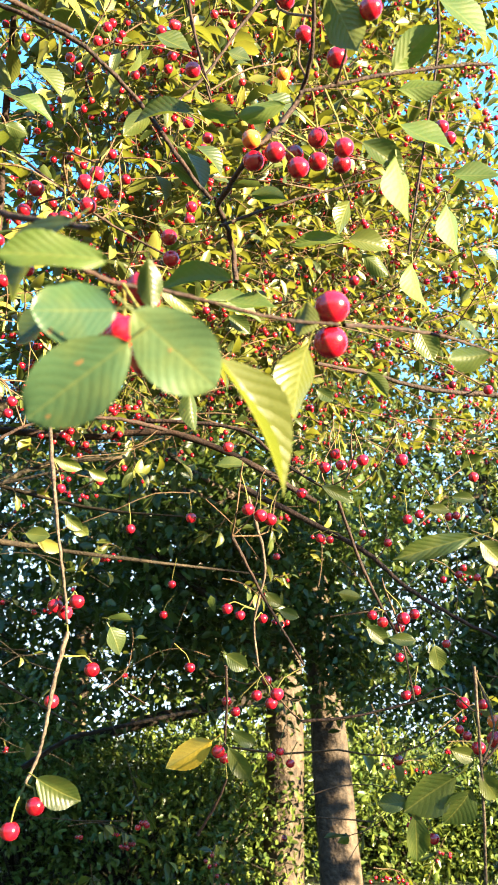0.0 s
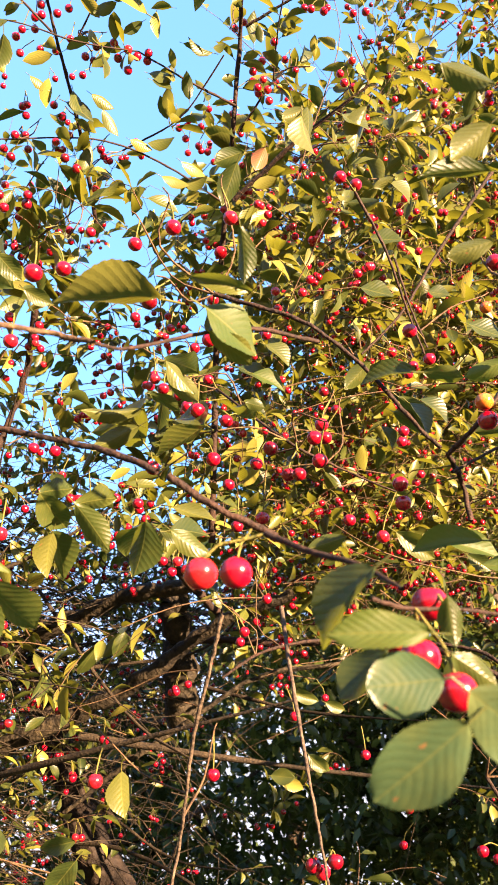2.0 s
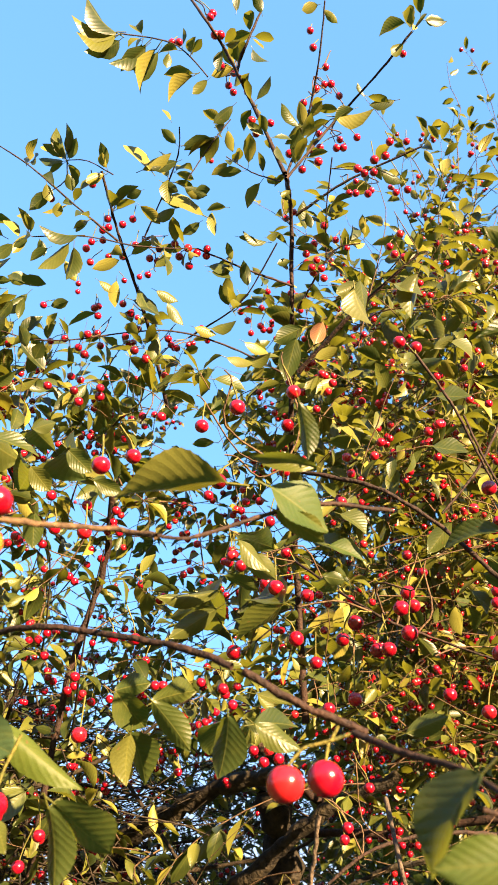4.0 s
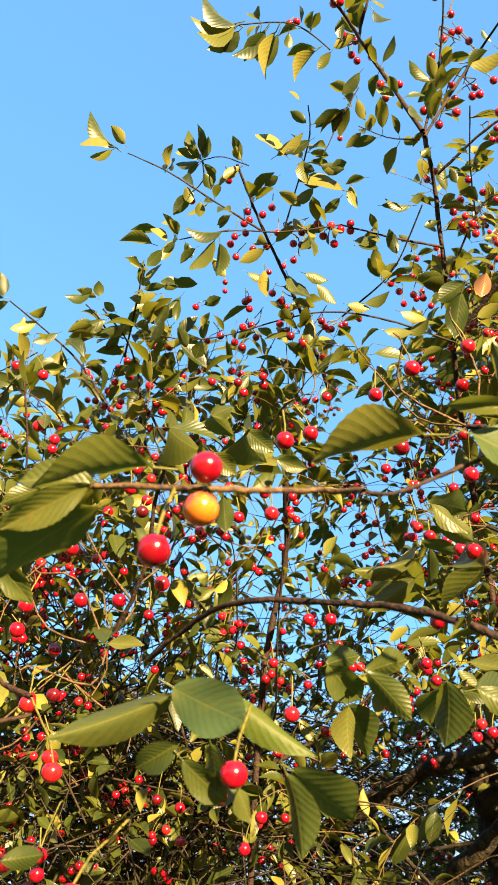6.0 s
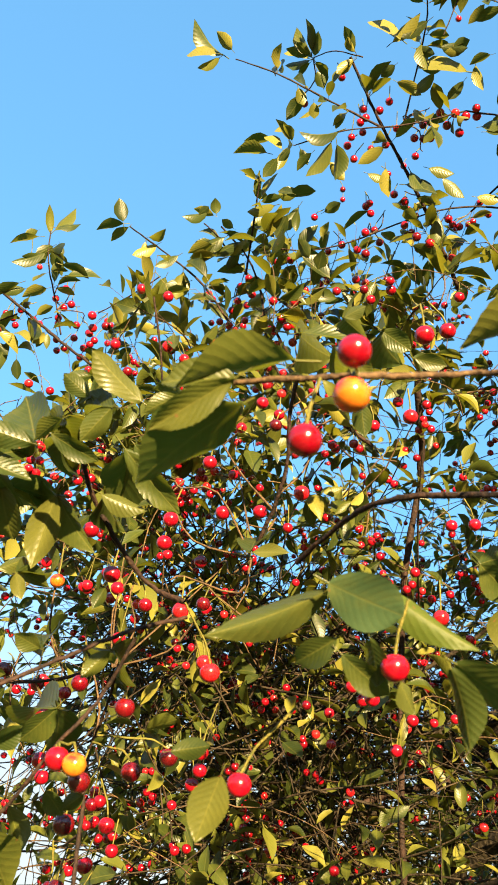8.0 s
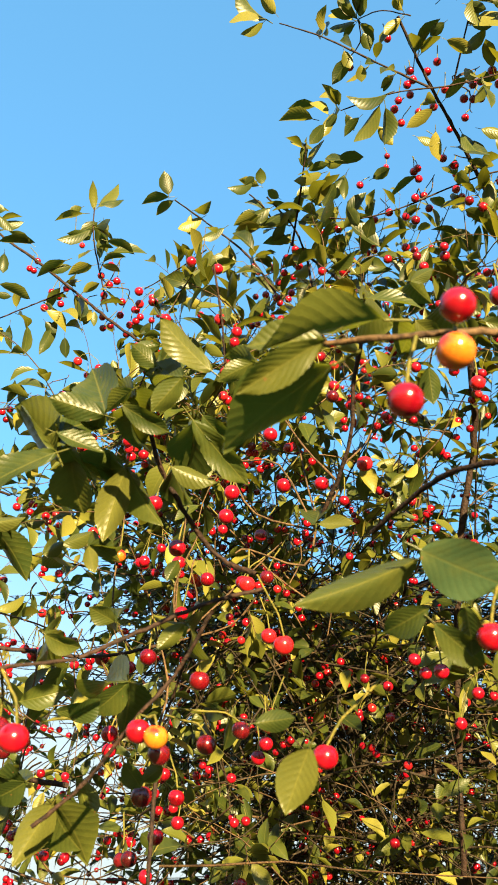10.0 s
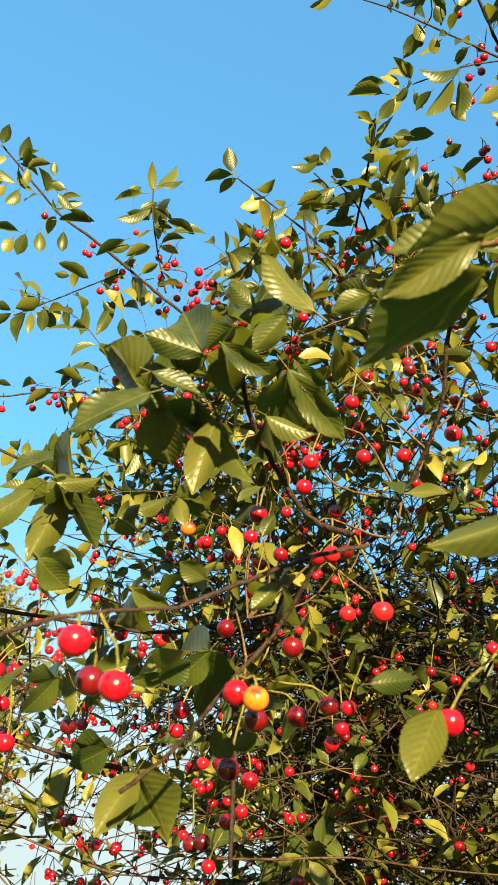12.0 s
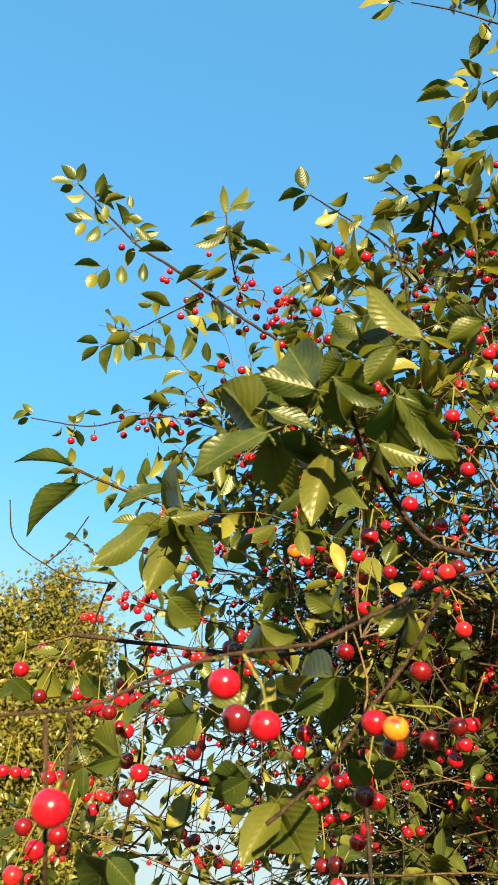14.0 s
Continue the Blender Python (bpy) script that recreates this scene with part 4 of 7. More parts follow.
leaf(B, (-0.474, 0.363, 2.187), (-0.433, 0.394, 2.182), 'g', 0.47)
leaf(B, (-0.481, 0.369, 2.195), (-0.528, 0.453, 2.252), 'g', 0.92)
leaf(B, (-0.435, 0.378, 2.196), (-0.414, 0.382, 2.203), 'y', 1.17)
leaf(B, (-0.441, 0.384, 2.204), (-0.466, 0.433, 2.241), 'd', 0.94)
leaf(B, (-0.411, 0.403, 2.186), (-0.396, 0.428, 2.172), 's', 1.35)
leaf(B, (-0.417, 0.410, 2.194), (-0.472, 0.488, 2.251), 'g', 0.93)
leaf(B, (-0.396, 0.434, 2.167), (-0.375, 0.453, 2.161), 's', 1.16)
leaf(B, (-0.401, 0.441, 2.175), (-0.416, 0.486, 2.193), 'g', 0.67)
leaf(B, (-0.598, 0.458, 2.038), (-0.567, 0.478, 2.037), 'y', 0.77)
leaf(B, (-0.607, 0.465, 2.044), (-0.638, 0.501, 2.097), 'g', 0.68)
B = branch([(-0.549, 1.538, 2.429), (-0.504, 1.353, 2.719), (-0.454, 1.183, 2.899), (-0.399, 1.029, 3.009), (-0.359, 0.914, 3.005), (-0.311, 0.771, 3.140), (-0.272, 0.623, 3.001)], 0.0075, 0.0038)
cherry(B, -0.563, 1.429, 2.474, 'c')
cherry(B, -0.483, 1.074, 2.662, 'c')
cherry(B, -0.512, 1.074, 2.669, 'c')
cherry(B, -0.347, 1.373, 2.588, 'c')
cherry(B, -0.561, 1.171, 2.790, 'o')
cherry(B, -0.291, 0.861, 3.136, 'o')
cherry(B, -0.692, 1.386, 2.503, 'c')
cherry(B, -0.712, 1.373, 2.504, 'c')
cherry(B, -0.642, 1.277, 2.351, 'c')
cherry(B, -0.305, 0.847, 3.086, 'c')
cherry(B, -0.308, 0.858, 3.072, 'c')
cherry(B, -0.339, 0.822, 3.202, 'c')
cherry(B, -0.318, 0.812, 3.199, 'c')
cherry(B, -0.435, 0.970, 3.179, 'c')
cherry(B, -0.616, 1.212, 3.554, 'c')
cherry(B, -0.504, 0.981, 3.150, 'c')
cherry(B, -0.480, 0.975, 3.162, 'c')
cherry(B, -0.487, 0.984, 3.155, 'c')
cherry(B, -0.495, 1.002, 3.139, 'c')
cherry(B, -0.456, 0.987, 3.149, 'c')
cherry(B, -0.496, 1.026, 3.122, 'c')
cherry(B, -0.468, 1.032, 3.129, 'c')
cherry(B, -0.454, 1.037, 3.127, 'c')
cherry(B, -0.446, 1.058, 3.118, 'c')
cherry(B, -0.459, 0.992, 3.092, 'c')
leaf(B, (-0.265, 0.728, 3.032), (-0.264, 0.751, 3.012), 'g', 1.12)
leaf(B, (-0.273, 0.660, 3.004), (-0.294, 0.659, 2.993), 'g', 1.05)
sprout(B, 14, 0.055)
B = branch([(-0.272, 0.623, 3.001), (-0.328, 0.561, 3.248), (-0.308, 0.382, 3.062), (-0.389, 0.340, 3.313)], 0.0038, 0.0020)
cherry(B, -0.337, 0.406, 3.229, 'c')
cherry(B, -0.337, 0.411, 3.261, 'c')
cherry(B, -0.310, 0.388, 3.071, 'c')
cherry(B, -0.302, 0.392, 3.072, 'c')
cherry(B, -0.341, 0.471, 3.171, 'c')
cherry(B, -0.326, 0.588, 3.177, 'c')
cherry(B, -0.315, 0.659, 3.302, 'c')
cherry(B, -0.349, 0.664, 3.290, 'c')
leaf(B, (-0.385, 0.455, 3.139), (-0.433, 0.438, 3.129), 'g', 0.82)
leaf(B, (-0.387, 0.459, 3.139), (-0.444, 0.463, 3.105), 'g', 0.70)
leaf(B, (-0.365, 0.473, 3.133), (-0.396, 0.479, 3.112), 'g', 1.13)
leaf(B, (-0.313, 0.424, 3.098), (-0.333, 0.444, 3.070), 'g', 0.91)
leaf(B, (-0.276, 0.465, 3.172), (-0.261, 0.493, 3.155), 'y', 1.04)
leaf(B, (-0.285, 0.405, 3.203), (-0.270, 0.383, 3.231), 'g', 0.87)
sprout(B, 8, 0.055)
B = branch([(-0.272, 0.631, 2.994), (-0.199, 0.673, 3.219), (-0.089, 0.629, 3.269), (0.019, 0.580, 3.322)], 0.0029, 0.0020)
cherry(B, -0.193, 0.748, 3.312, 'o')
cherry(B, -0.168, 0.662, 3.318, 'c')
cherry(B, -0.225, 0.702, 3.271, 'c')
cherry(B, -0.199, 0.736, 3.257, 'c')
cherry(B, -0.186, 0.741, 3.258, 'c')
cherry(B, -0.230, 0.721, 3.252, 'c')
cherry(B, -0.217, 0.651, 3.057, 'c')
cherry(B, -0.263, 0.700, 3.146, 'c')
cherry(B, -0.248, 0.711, 3.237, 'c')
cherry(B, -0.152, 0.717, 3.233, 'c')
cherry(B, -0.028, 0.651, 3.378, 'c')
cherry(B, -0.116, 0.635, 2.966, 'c')
leaf(B, (-0.011, 0.571, 3.314), (-0.067, 0.560, 3.294), 'g', 0.80)
leaf(B, (-0.023, 0.596, 3.286), (-0.053, 0.600, 3.265), 'g', 1.18)
leaf(B, (-0.063, 0.660, 3.208), (-0.109, 0.644, 3.197), 'g', 0.78)
leaf(B, (-0.177, 0.633, 3.171), (-0.109, 0.662, 3.181), 'g', 0.65)
leaf(B, (-0.139, 0.638, 3.186), (-0.182, 0.633, 3.167), 'g', 0.91)
leaf(B, (-0.108, 0.634, 3.207), (-0.075, 0.662, 3.200), 'g', 0.79)
sprout(B, 8, 0.055)
B = branch([(-0.271, 0.627, 2.998), (-0.234, 0.646, 3.224), (-0.177, 0.557, 3.284), (-0.134, 0.466, 3.339)], 0.0025, 0.0016)
cherry(B, -0.272, 0.650, 3.123, 'c')
cherry(B, -0.190, 0.545, 3.385, 'c')
cherry(B, -0.193, 0.571, 3.366, 'c')
cherry(B, -0.179, 0.608, 3.345, 'c')
cherry(B, -0.208, 0.633, 3.320, 'c')
cherry(B, -0.190, 0.633, 3.326, 'c')
cherry(B, -0.177, 0.637, 3.327, 'c')
cherry(B, -0.239, 0.644, 3.303, 'c')
cherry(B, -0.218, 0.655, 3.302, 'c')
cherry(B, -0.233, 0.681, 3.279, 'c')
leaf(B, (-0.152, 0.465, 3.260), (-0.182, 0.459, 3.248), 'g', 1.45)
leaf(B, (-0.143, 0.475, 3.255), (-0.127, 0.502, 3.241), 'g', 1.00)
leaf(B, (-0.270, 0.628, 3.040), (-0.276, 0.598, 3.063), 'y', 1.41)
sprout(B, 8, 0.055)
B = branch([(-0.302, 0.775, 3.117), (-0.187, 0.748, 3.136), (-0.035, 0.739, 3.154)], 0.0029, 0.0020)
cherry(B, -0.063, 0.803, 3.316, 'c')
cherry(B, -0.130, 0.718, 3.079, 'c')
cherry(B, -0.104, 0.718, 3.125, 'c')
cherry(B, -0.088, 0.671, 3.080, 'c')
cherry(B, -0.192, 0.781, 3.146, 'c')
cherry(B, -0.185, 0.817, 3.203, 'c')
cherry(B, -0.160, 0.814, 3.180, 'c')
cherry(B, -0.106, 0.831, 3.180, 'c')
cherry(B, -0.080, 0.780, 3.089, 'c')
cherry(B, -0.263, 0.842, 3.161, 'c')
sprout(B, 6, 0.055)
B = branch([(-0.372, 0.988, 2.899), (-0.229, 0.923, 2.960), (-0.089, 0.872, 3.009)], 0.0050, 0.0028)
cherry(B, -0.234, 1.110, 2.766, 'c')
cherry(B, -0.252, 1.114, 2.738, 'c')
cherry(B, -0.208, 1.129, 2.750, 'c')
cherry(B, -0.227, 1.136, 2.764, 'c')
cherry(B, -0.192, 1.136, 2.730, 'c')
cherry(B, -0.192, 1.048, 2.897, 'c')
cherry(B, -0.168, 1.071, 2.871, 'c')
cherry(B, -0.113, 1.070, 2.875, 'c')
cherry(B, -0.096, 1.066, 2.882, 'c')
cherry(B, -0.059, 1.070, 2.879, 'c')
cherry(B, -0.046, 1.055, 2.899, 'c')
cherry(B, -0.063, 1.107, 2.828, 'c')
cherry(B, -0.116, 0.864, 3.082, 'c')
cherry(B, -0.131, 0.845, 2.991, 'c')
cherry(B, -0.118, 0.872, 3.012, 'c')
cherry(B, -0.139, 0.858, 3.040, 'c')
leaf(B, (-0.316, 0.919, 2.846), (-0.272, 0.925, 2.864), 'g', 1.02)
sprout(B, 6, 0.055)
B = branch([(-0.643, 0.955, 2.854), (-0.624, 0.838, 2.913), (-0.613, 0.729, 2.960), (-0.605, 0.631, 2.996), (-0.592, 0.524, 3.045)], 0.0039, 0.0024)
cherry(B, -0.692, 0.800, 3.038, 'c')
cherry(B, -0.660, 0.790, 2.978, 'c')
cherry(B, -0.812, 1.023, 3.316, 'c')
cherry(B, -0.738, 0.781, 3.027, 'c')
cherry(B, -0.746, 0.780, 3.023, 'c')
cherry(B, -0.744, 0.794, 3.013, 'c')
cherry(B, -0.833, 1.015, 2.992, 'c')
cherry(B, -0.599, 0.885, 2.952, 'c')
cherry(B, -0.608, 0.875, 2.955, 'c')
cherry(B, -0.609, 0.863, 2.961, 'c')
cherry(B, -0.620, 0.909, 2.989, 'c')
leaf(B, (-0.543, 0.595, 3.008), (-0.520, 0.632, 2.988), 'g', 0.90)
leaf(B, (-0.582, 0.695, 2.899), (-0.575, 0.731, 2.871), 'y', 1.21)
leaf(B, (-0.613, 0.868, 2.729), (-0.578, 0.866, 2.750), 'g', 1.07)
sprout(B, 10, 0.055)
B = branch([(-0.595, 0.621, 2.957), (-0.645, 0.535, 2.981), (-0.704, 0.460, 3.028), (-0.752, 0.377, 3.026)], 0.0020, 0.0011)
leaf(B, (-0.765, 0.379, 3.047), (-0.792, 0.319, 3.084), 'y', 0.63)
leaf(B, (-0.738, 0.379, 3.032), (-0.749, 0.344, 3.057), 'g', 0.98)
leaf(B, (-0.760, 0.363, 3.023), (-0.804, 0.331, 3.028), 'y', 0.77)
leaf(B, (-0.758, 0.371, 3.017), (-0.797, 0.360, 3.006), 'g', 0.80)
leaf(B, (-0.682, 0.495, 3.006), (-0.686, 0.519, 2.983), 'g', 1.28)
leaf(B, (-0.656, 0.513, 2.956), (-0.666, 0.529, 2.937), 'g', 1.44)
leaf(B, (-0.800, 0.554, 3.033), (-0.835, 0.513, 3.017), 'g', 0.75)
leaf(B, (-0.775, 0.573, 3.051), (-0.789, 0.548, 3.052), 'y', 1.34)
leaf(B, (-0.785, 0.584, 3.030), (-0.814, 0.590, 2.987), 'y', 0.88)
leaf(B, (-0.771, 0.603, 3.034), (-0.772, 0.630, 3.012), 'g', 1.09)
sprout(B, 8, 0.055)
B = branch([(-0.476, 0.708, 2.995), (-0.554, 0.637, 2.941), (-0.636, 0.575, 2.928), (-0.731, 0.522, 2.899)], 0.0016, 0.0011)
cherry(B, -0.510, 0.677, 2.985, 'c')
cherry(B, -0.516, 0.709, 2.991, 'c')
cherry(B, -0.492, 0.697, 2.990, 'c')
cherry(B, -0.481, 0.713, 2.990, 'c')
cherry(B, -0.504, 0.730, 2.983, 'c')
leaf(B, (-0.754, 0.510, 2.897), (-0.797, 0.473, 2.907), 'g', 0.73)
leaf(B, (-0.730, 0.521, 2.900), (-0.744, 0.491, 2.919), 'y', 1.00)
leaf(B, (-0.743, 0.526, 2.889), (-0.776, 0.530, 2.867), 'y', 1.29)
leaf(B, (-0.717, 0.529, 2.900), (-0.743, 0.529, 2.886), 'y', 1.02)
leaf(B, (-0.690, 0.556, 2.891), (-0.724, 0.556, 2.873), 'g', 0.90)
leaf(B, (-0.638, 0.563, 2.913), (-0.696, 0.532, 2.908), 'g', 0.58)
leaf(B, (-0.656, 0.566, 2.901), (-0.711, 0.578, 2.860), 'g', 0.73)
leaf(B, (-0.649, 0.574, 2.898), (-0.669, 0.611, 2.854), 'g', 0.83)
leaf(B, (-0.431, 0.664, 3.031), (-0.439, 0.695, 2.999), 'y', 0.99)
leaf(B, (-0.444, 0.655, 3.014), (-0.509, 0.607, 3.021), 'y', 0.65)
leaf(B, (-0.458, 0.670, 3.019), (-0.493, 0.672, 2.998), 'y', 1.07)
leaf(B, (-0.644, 0.654, 2.902), (-0.616, 0.681, 2.893), 'g', 0.77)
leaf(B, (-0.615, 0.667, 2.906), (-0.628, 0.700, 2.871), 'g', 0.89)
leaf(B, (-0.690, 0.604, 2.920), (-0.682, 0.637, 2.896), 'g', 1.03)
leaf(B, (-0.555, 0.710, 2.902), (-0.522, 0.740, 2.894), 'g', 0.88)
sprout(B, 8, 0.055)
B = branch([(-0.341, 0.863, 3.015), (-0.412, 0.775, 2.992), (-0.476, 0.708, 2.995)], 0.0025, 0.0016)
cherry(B, -0.461, 0.715, 2.997, 'c')
cherry(B, -0.468, 0.728, 2.996, 'c')
leaf(B, (-0.393, 0.708, 2.991), (-0.363, 0.730, 2.988), 'g', 0.82)
leaf(B, (-0.462, 0.731, 2.961), (-0.424, 0.750, 2.965), 'y', 1.04)
leaf(B, (-0.458, 0.737, 2.950), (-0.429, 0.762, 2.944), 'y', 1.01)
sprout(B, 6, 0.055)
B = branch([(-0.385, 0.990, 2.890), (-0.481, 0.877, 2.901), (-0.583, 0.788, 2.889), (-0.763, 0.701, 2.833), (-0.859, 0.618, 2.825)], 0.0021, 0.0012)
cherry(B, -0.827, 0.670, 2.816, 'c')
cherry(B, -0.699, 0.725, 2.853, 'c')
cherry(B, -0.713, 0.769, 2.913, 'c')
cherry(B, -0.825, 0.806, 2.987, 'c')
cherry(B, -0.771, 0.792, 2.920, 'c')
cherry(B, -0.714, 0.748, 2.827, 'c')
cherry(B, -0.716, 0.790, 2.900, 'c')
cherry(B, -0.761, 0.782, 2.819, 'c')
leaf(B, (-0.860, 0.688, 2.785), (-0.823, 0.682, 2.810), 'y', 1.45)
leaf(B, (-0.852, 0.625, 2.829), (-0.818, 0.639, 2.835), 'y', 1.30)
leaf(B, (-0.801, 0.712, 2.767), (-0.760, 0.684, 2.813), 'y', 0.90)
leaf(B, (-0.771, 0.720, 2.776), (-0.800, 0.671, 2.803), 'y', 0.97)
leaf(B, (-0.733, 0.648, 2.859), (-0.702, 0.656, 2.869), 'g', 1.19)
leaf(B, (-0.597, 0.703, 2.884), (-0.557, 0.741, 2.872), 'y', 0.93)
leaf(B, (-0.542, 0.733, 2.888), (-0.526, 0.774, 2.860), 'g', 0.92)
leaf(B, (-0.507, 0.784, 2.861), (-0.473, 0.810, 2.857), 'g', 0.91)
leaf(B, (-0.480, 0.799, 2.863), (-0.435, 0.814, 2.874), 'g', 0.81)
leaf(B, (-0.467, 0.847, 2.828), (-0.423, 0.878, 2.824), 'g', 0.82)
leaf(B, (-0.430, 0.842, 2.852), (-0.394, 0.877, 2.841), 'g', 0.85)
leaf(B, (-0.497, 0.864, 2.797), (-0.445, 0.900, 2.793), 'g', 0.68)
leaf(B, (-0.627, 0.770, 2.809), (-0.599, 0.810, 2.789), 'g', 0.92)
leaf(B, (-0.433, 0.873, 2.823), (-0.390, 0.880, 2.841), 'y', 0.93)
leaf(B, (-0.386, 0.923, 2.805), (-0.426, 0.910, 2.795), 'g', 0.91)
leaf(B, (-0.798, 0.643, 2.968), (-0.830, 0.613, 2.948), 'g', 1.14)
leaf(B, (-0.809, 0.656, 2.943), (-0.847, 0.656, 2.892), 'y', 0.73)
leaf(B, (-0.838, 0.675, 2.892), (-0.870, 0.669, 2.854), 'y', 1.00)
sprout(B, 10, 0.055)
B = branch([(-0.947, 0.669, 2.857), (-0.825, 0.566, 2.846), (-0.779, 0.525, 2.871)], 0.0024, 0.0011)
cherry(B, -0.943, 0.675, 2.847, 'c')
leaf(B, (-0.779, 0.569, 2.832), (-0.824, 0.545, 2.829), 'g', 0.83)
leaf(B, (-0.744, 0.576, 2.845), (-0.763, 0.557, 2.851), 'y', 1.39)
leaf(B, (-0.767, 0.591, 2.819), (-0.800, 0.602, 2.792), 'y', 1.26)
leaf(B, (-0.748, 0.597, 2.824), (-0.767, 0.616, 2.797), 'y', 0.89)
leaf(B, (-0.938, 0.658, 2.855), (-0.985, 0.627, 2.856), 'g', 0.83)
leaf(B, (-0.777, 0.592, 2.885), (-0.732, 0.620, 2.885), 'g', 0.83)
leaf(B, (-0.881, 0.606, 2.886), (-0.856, 0.621, 2.908), 'g', 1.27)
leaf(B, (-0.842, 0.650, 2.905), (-0.852, 0.650, 2.891), 'y', 1.45)
leaf(B, (-0.841, 0.603, 2.941), (-0.855, 0.574, 2.945), 'g', 1.19)
sprout(B, 6, 0.055)
B = branch([(-0.885, 0.797, 2.791), (-0.955, 0.672, 2.873), (-0.931, 0.575, 2.864), (-0.929, 0.524, 2.863)], 0.0025, 0.0012)
cherry(B, -0.850, 0.719, 2.904, 'c')
cherry(B, -0.947, 0.742, 2.960, 'c')
cherry(B, -0.787, 0.842, 2.880, 'c')
cherry(B, -0.970, 0.647, 2.886, 'c')
cherry(B, -0.977, 0.686, 2.855, 'c')
cherry(B, -0.967, 0.698, 2.851, 'c')
cherry(B, -0.955, 0.700, 2.831, 'c')
cherry(B, -0.993, 0.698, 2.834, 'c')
cherry(B, -0.921, 0.787, 2.795, 'c')
cherry(B, -0.896, 0.796, 2.803, 'c')
leaf(B, (-0.912, 0.524, 2.871), (-0.954, 0.506, 2.865), 'g', 0.77)
leaf(B, (-0.926, 0.517, 2.870), (-0.905, 0.520, 2.879), 'g', 1.45)
leaf(B, (-0.929, 0.562, 2.831), (-0.973, 0.543, 2.824), 'g', 0.92)
leaf(B, (-0.933, 0.579, 2.819), (-0.979, 0.554, 2.815), 'g', 0.67)
leaf(B, (-0.943, 0.586, 2.832), (-0.898, 0.595, 2.849), 'g', 0.82)
leaf(B, (-0.939, 0.595, 2.839), (-0.887, 0.609, 2.854), 'g', 0.80)
leaf(B, (-0.784, 0.787, 2.710), (-0.761, 0.787, 2.723), 'y', 1.45)
leaf(B, (-0.929, 0.589, 2.849), (-0.974, 0.564, 2.807), 'g', 0.70)
leaf(B, (-0.934, 0.632, 2.881), (-0.962, 0.632, 2.843), 'y', 1.00)
leaf(B, (-0.945, 0.659, 2.879), (-0.962, 0.656, 2.858), 'y', 1.45)
sprout(B, 8, 0.055)
B = branch([(-0.554, 0.848, 2.924), (-0.430, 0.817, 2.945), (-0.330, 0.745, 2.991)], 0.0017, 0.0012)
leaf(B, (-0.346, 0.730, 2.995), (-0.325, 0.735, 3.001), 'y', 1.45)
leaf(B, (-0.321, 0.795, 2.997), (-0.347, 0.788, 2.990), 'g', 1.11)
leaf(B, (-0.348, 0.736, 2.990), (-0.388, 0.708, 2.993), 'g', 0.64)
sprout(B, 6, 0.055)
B = branch([(-0.346, 0.901, 2.981), (-0.249, 0.843, 3.056), (-0.192, 0.840, 3.053)], 0.0021, 0.0012)
cherry(B, -0.293, 0.843, 3.026, 'c')
cherry(B, -0.299, 0.873, 3.054, 'c')
cherry(B, -0.275, 0.850, 3.024, 'c')
cherry(B, -0.276, 0.866, 3.013, 'c')
sprout(B, 6, 0.055)
B = branch([(-1.034, 1.358, 1.878), (-0.973, 1.251, 2.218), (-0.904, 1.168, 2.456), (-0.838, 1.117, 2.607), (-0.759, 0.986, 2.719)], 0.0058, 0.0067)
cherry(B, -0.742, 1.341, 2.274, 'c')
cherry(B, -0.933, 1.056, 2.434, 'o')
cherry(B, -0.645, 1.145, 2.649, 'o')
cherry(B, -0.829, 0.978, 2.344, 'c')
cherry(B, -0.832, 0.956, 2.363, 'c')
cherry(B, -0.734, 0.941, 2.272, 'c')
cherry(B, -0.734, 1.098, 2.542, 'c')
cherry(B, -0.754, 1.187, 2.430, 'c')
cherry(B, -0.924, 0.927, 2.083, 'c')
cherry(B, -0.903, 0.958, 2.078, 'c')
cherry(B, -0.916, 0.984, 2.039, 'c')
cherry(B, -1.107, 1.136, 2.102, 'c')
sprout(B, 10, 0.055)
B = branch([(-0.385, 0.505, 3.238), (-0.421, 0.432, 3.248), (-0.501, 0.372, 3.225)], 0.0016, 0.0012)
cherry(B, -0.437, 0.462, 3.351, 'c')
cherry(B, -0.452, 0.460, 3.357, 'c')
leaf(B, (-0.491, 0.356, 3.173), (-0.533, 0.302, 3.198), 'y', 0.64)
leaf(B, (-0.490, 0.355, 3.174), (-0.559, 0.316, 3.171), 'y', 0.48)
leaf(B, (-0.494, 0.358, 3.169), (-0.555, 0.338, 3.154), 'y', 0.77)
leaf(B, (-0.498, 0.360, 3.165), (-0.550, 0.361, 3.137), 'y', 0.78)
leaf(B, (-0.490, 0.366, 3.165), (-0.530, 0.369, 3.141), 'y', 1.18)
leaf(B, (-0.450, 0.389, 3.165), (-0.514, 0.396, 3.126), 'g', 0.73)
leaf(B, (-0.451, 0.391, 3.163), (-0.499, 0.405, 3.126), 'g', 0.82)
leaf(B, (-0.435, 0.401, 3.163), (-0.488, 0.436, 3.104), 'g', 0.59)
leaf(B, (-0.433, 0.406, 3.160), (-0.473, 0.429, 3.118), 'y', 0.75)
leaf(B, (-0.416, 0.414, 3.158), (-0.426, 0.431, 3.138), 'g', 1.23)
sprout(B, 6, 0.055)
B = branch([(-0.282, 0.629, 2.990), (-0.342, 0.645, 3.087), (-0.379, 0.599, 3.092)], 0.0016, 0.0008)
leaf(B, (-0.292, 0.655, 3.001), (-0.278, 0.671, 2.995), 'g', 1.30)
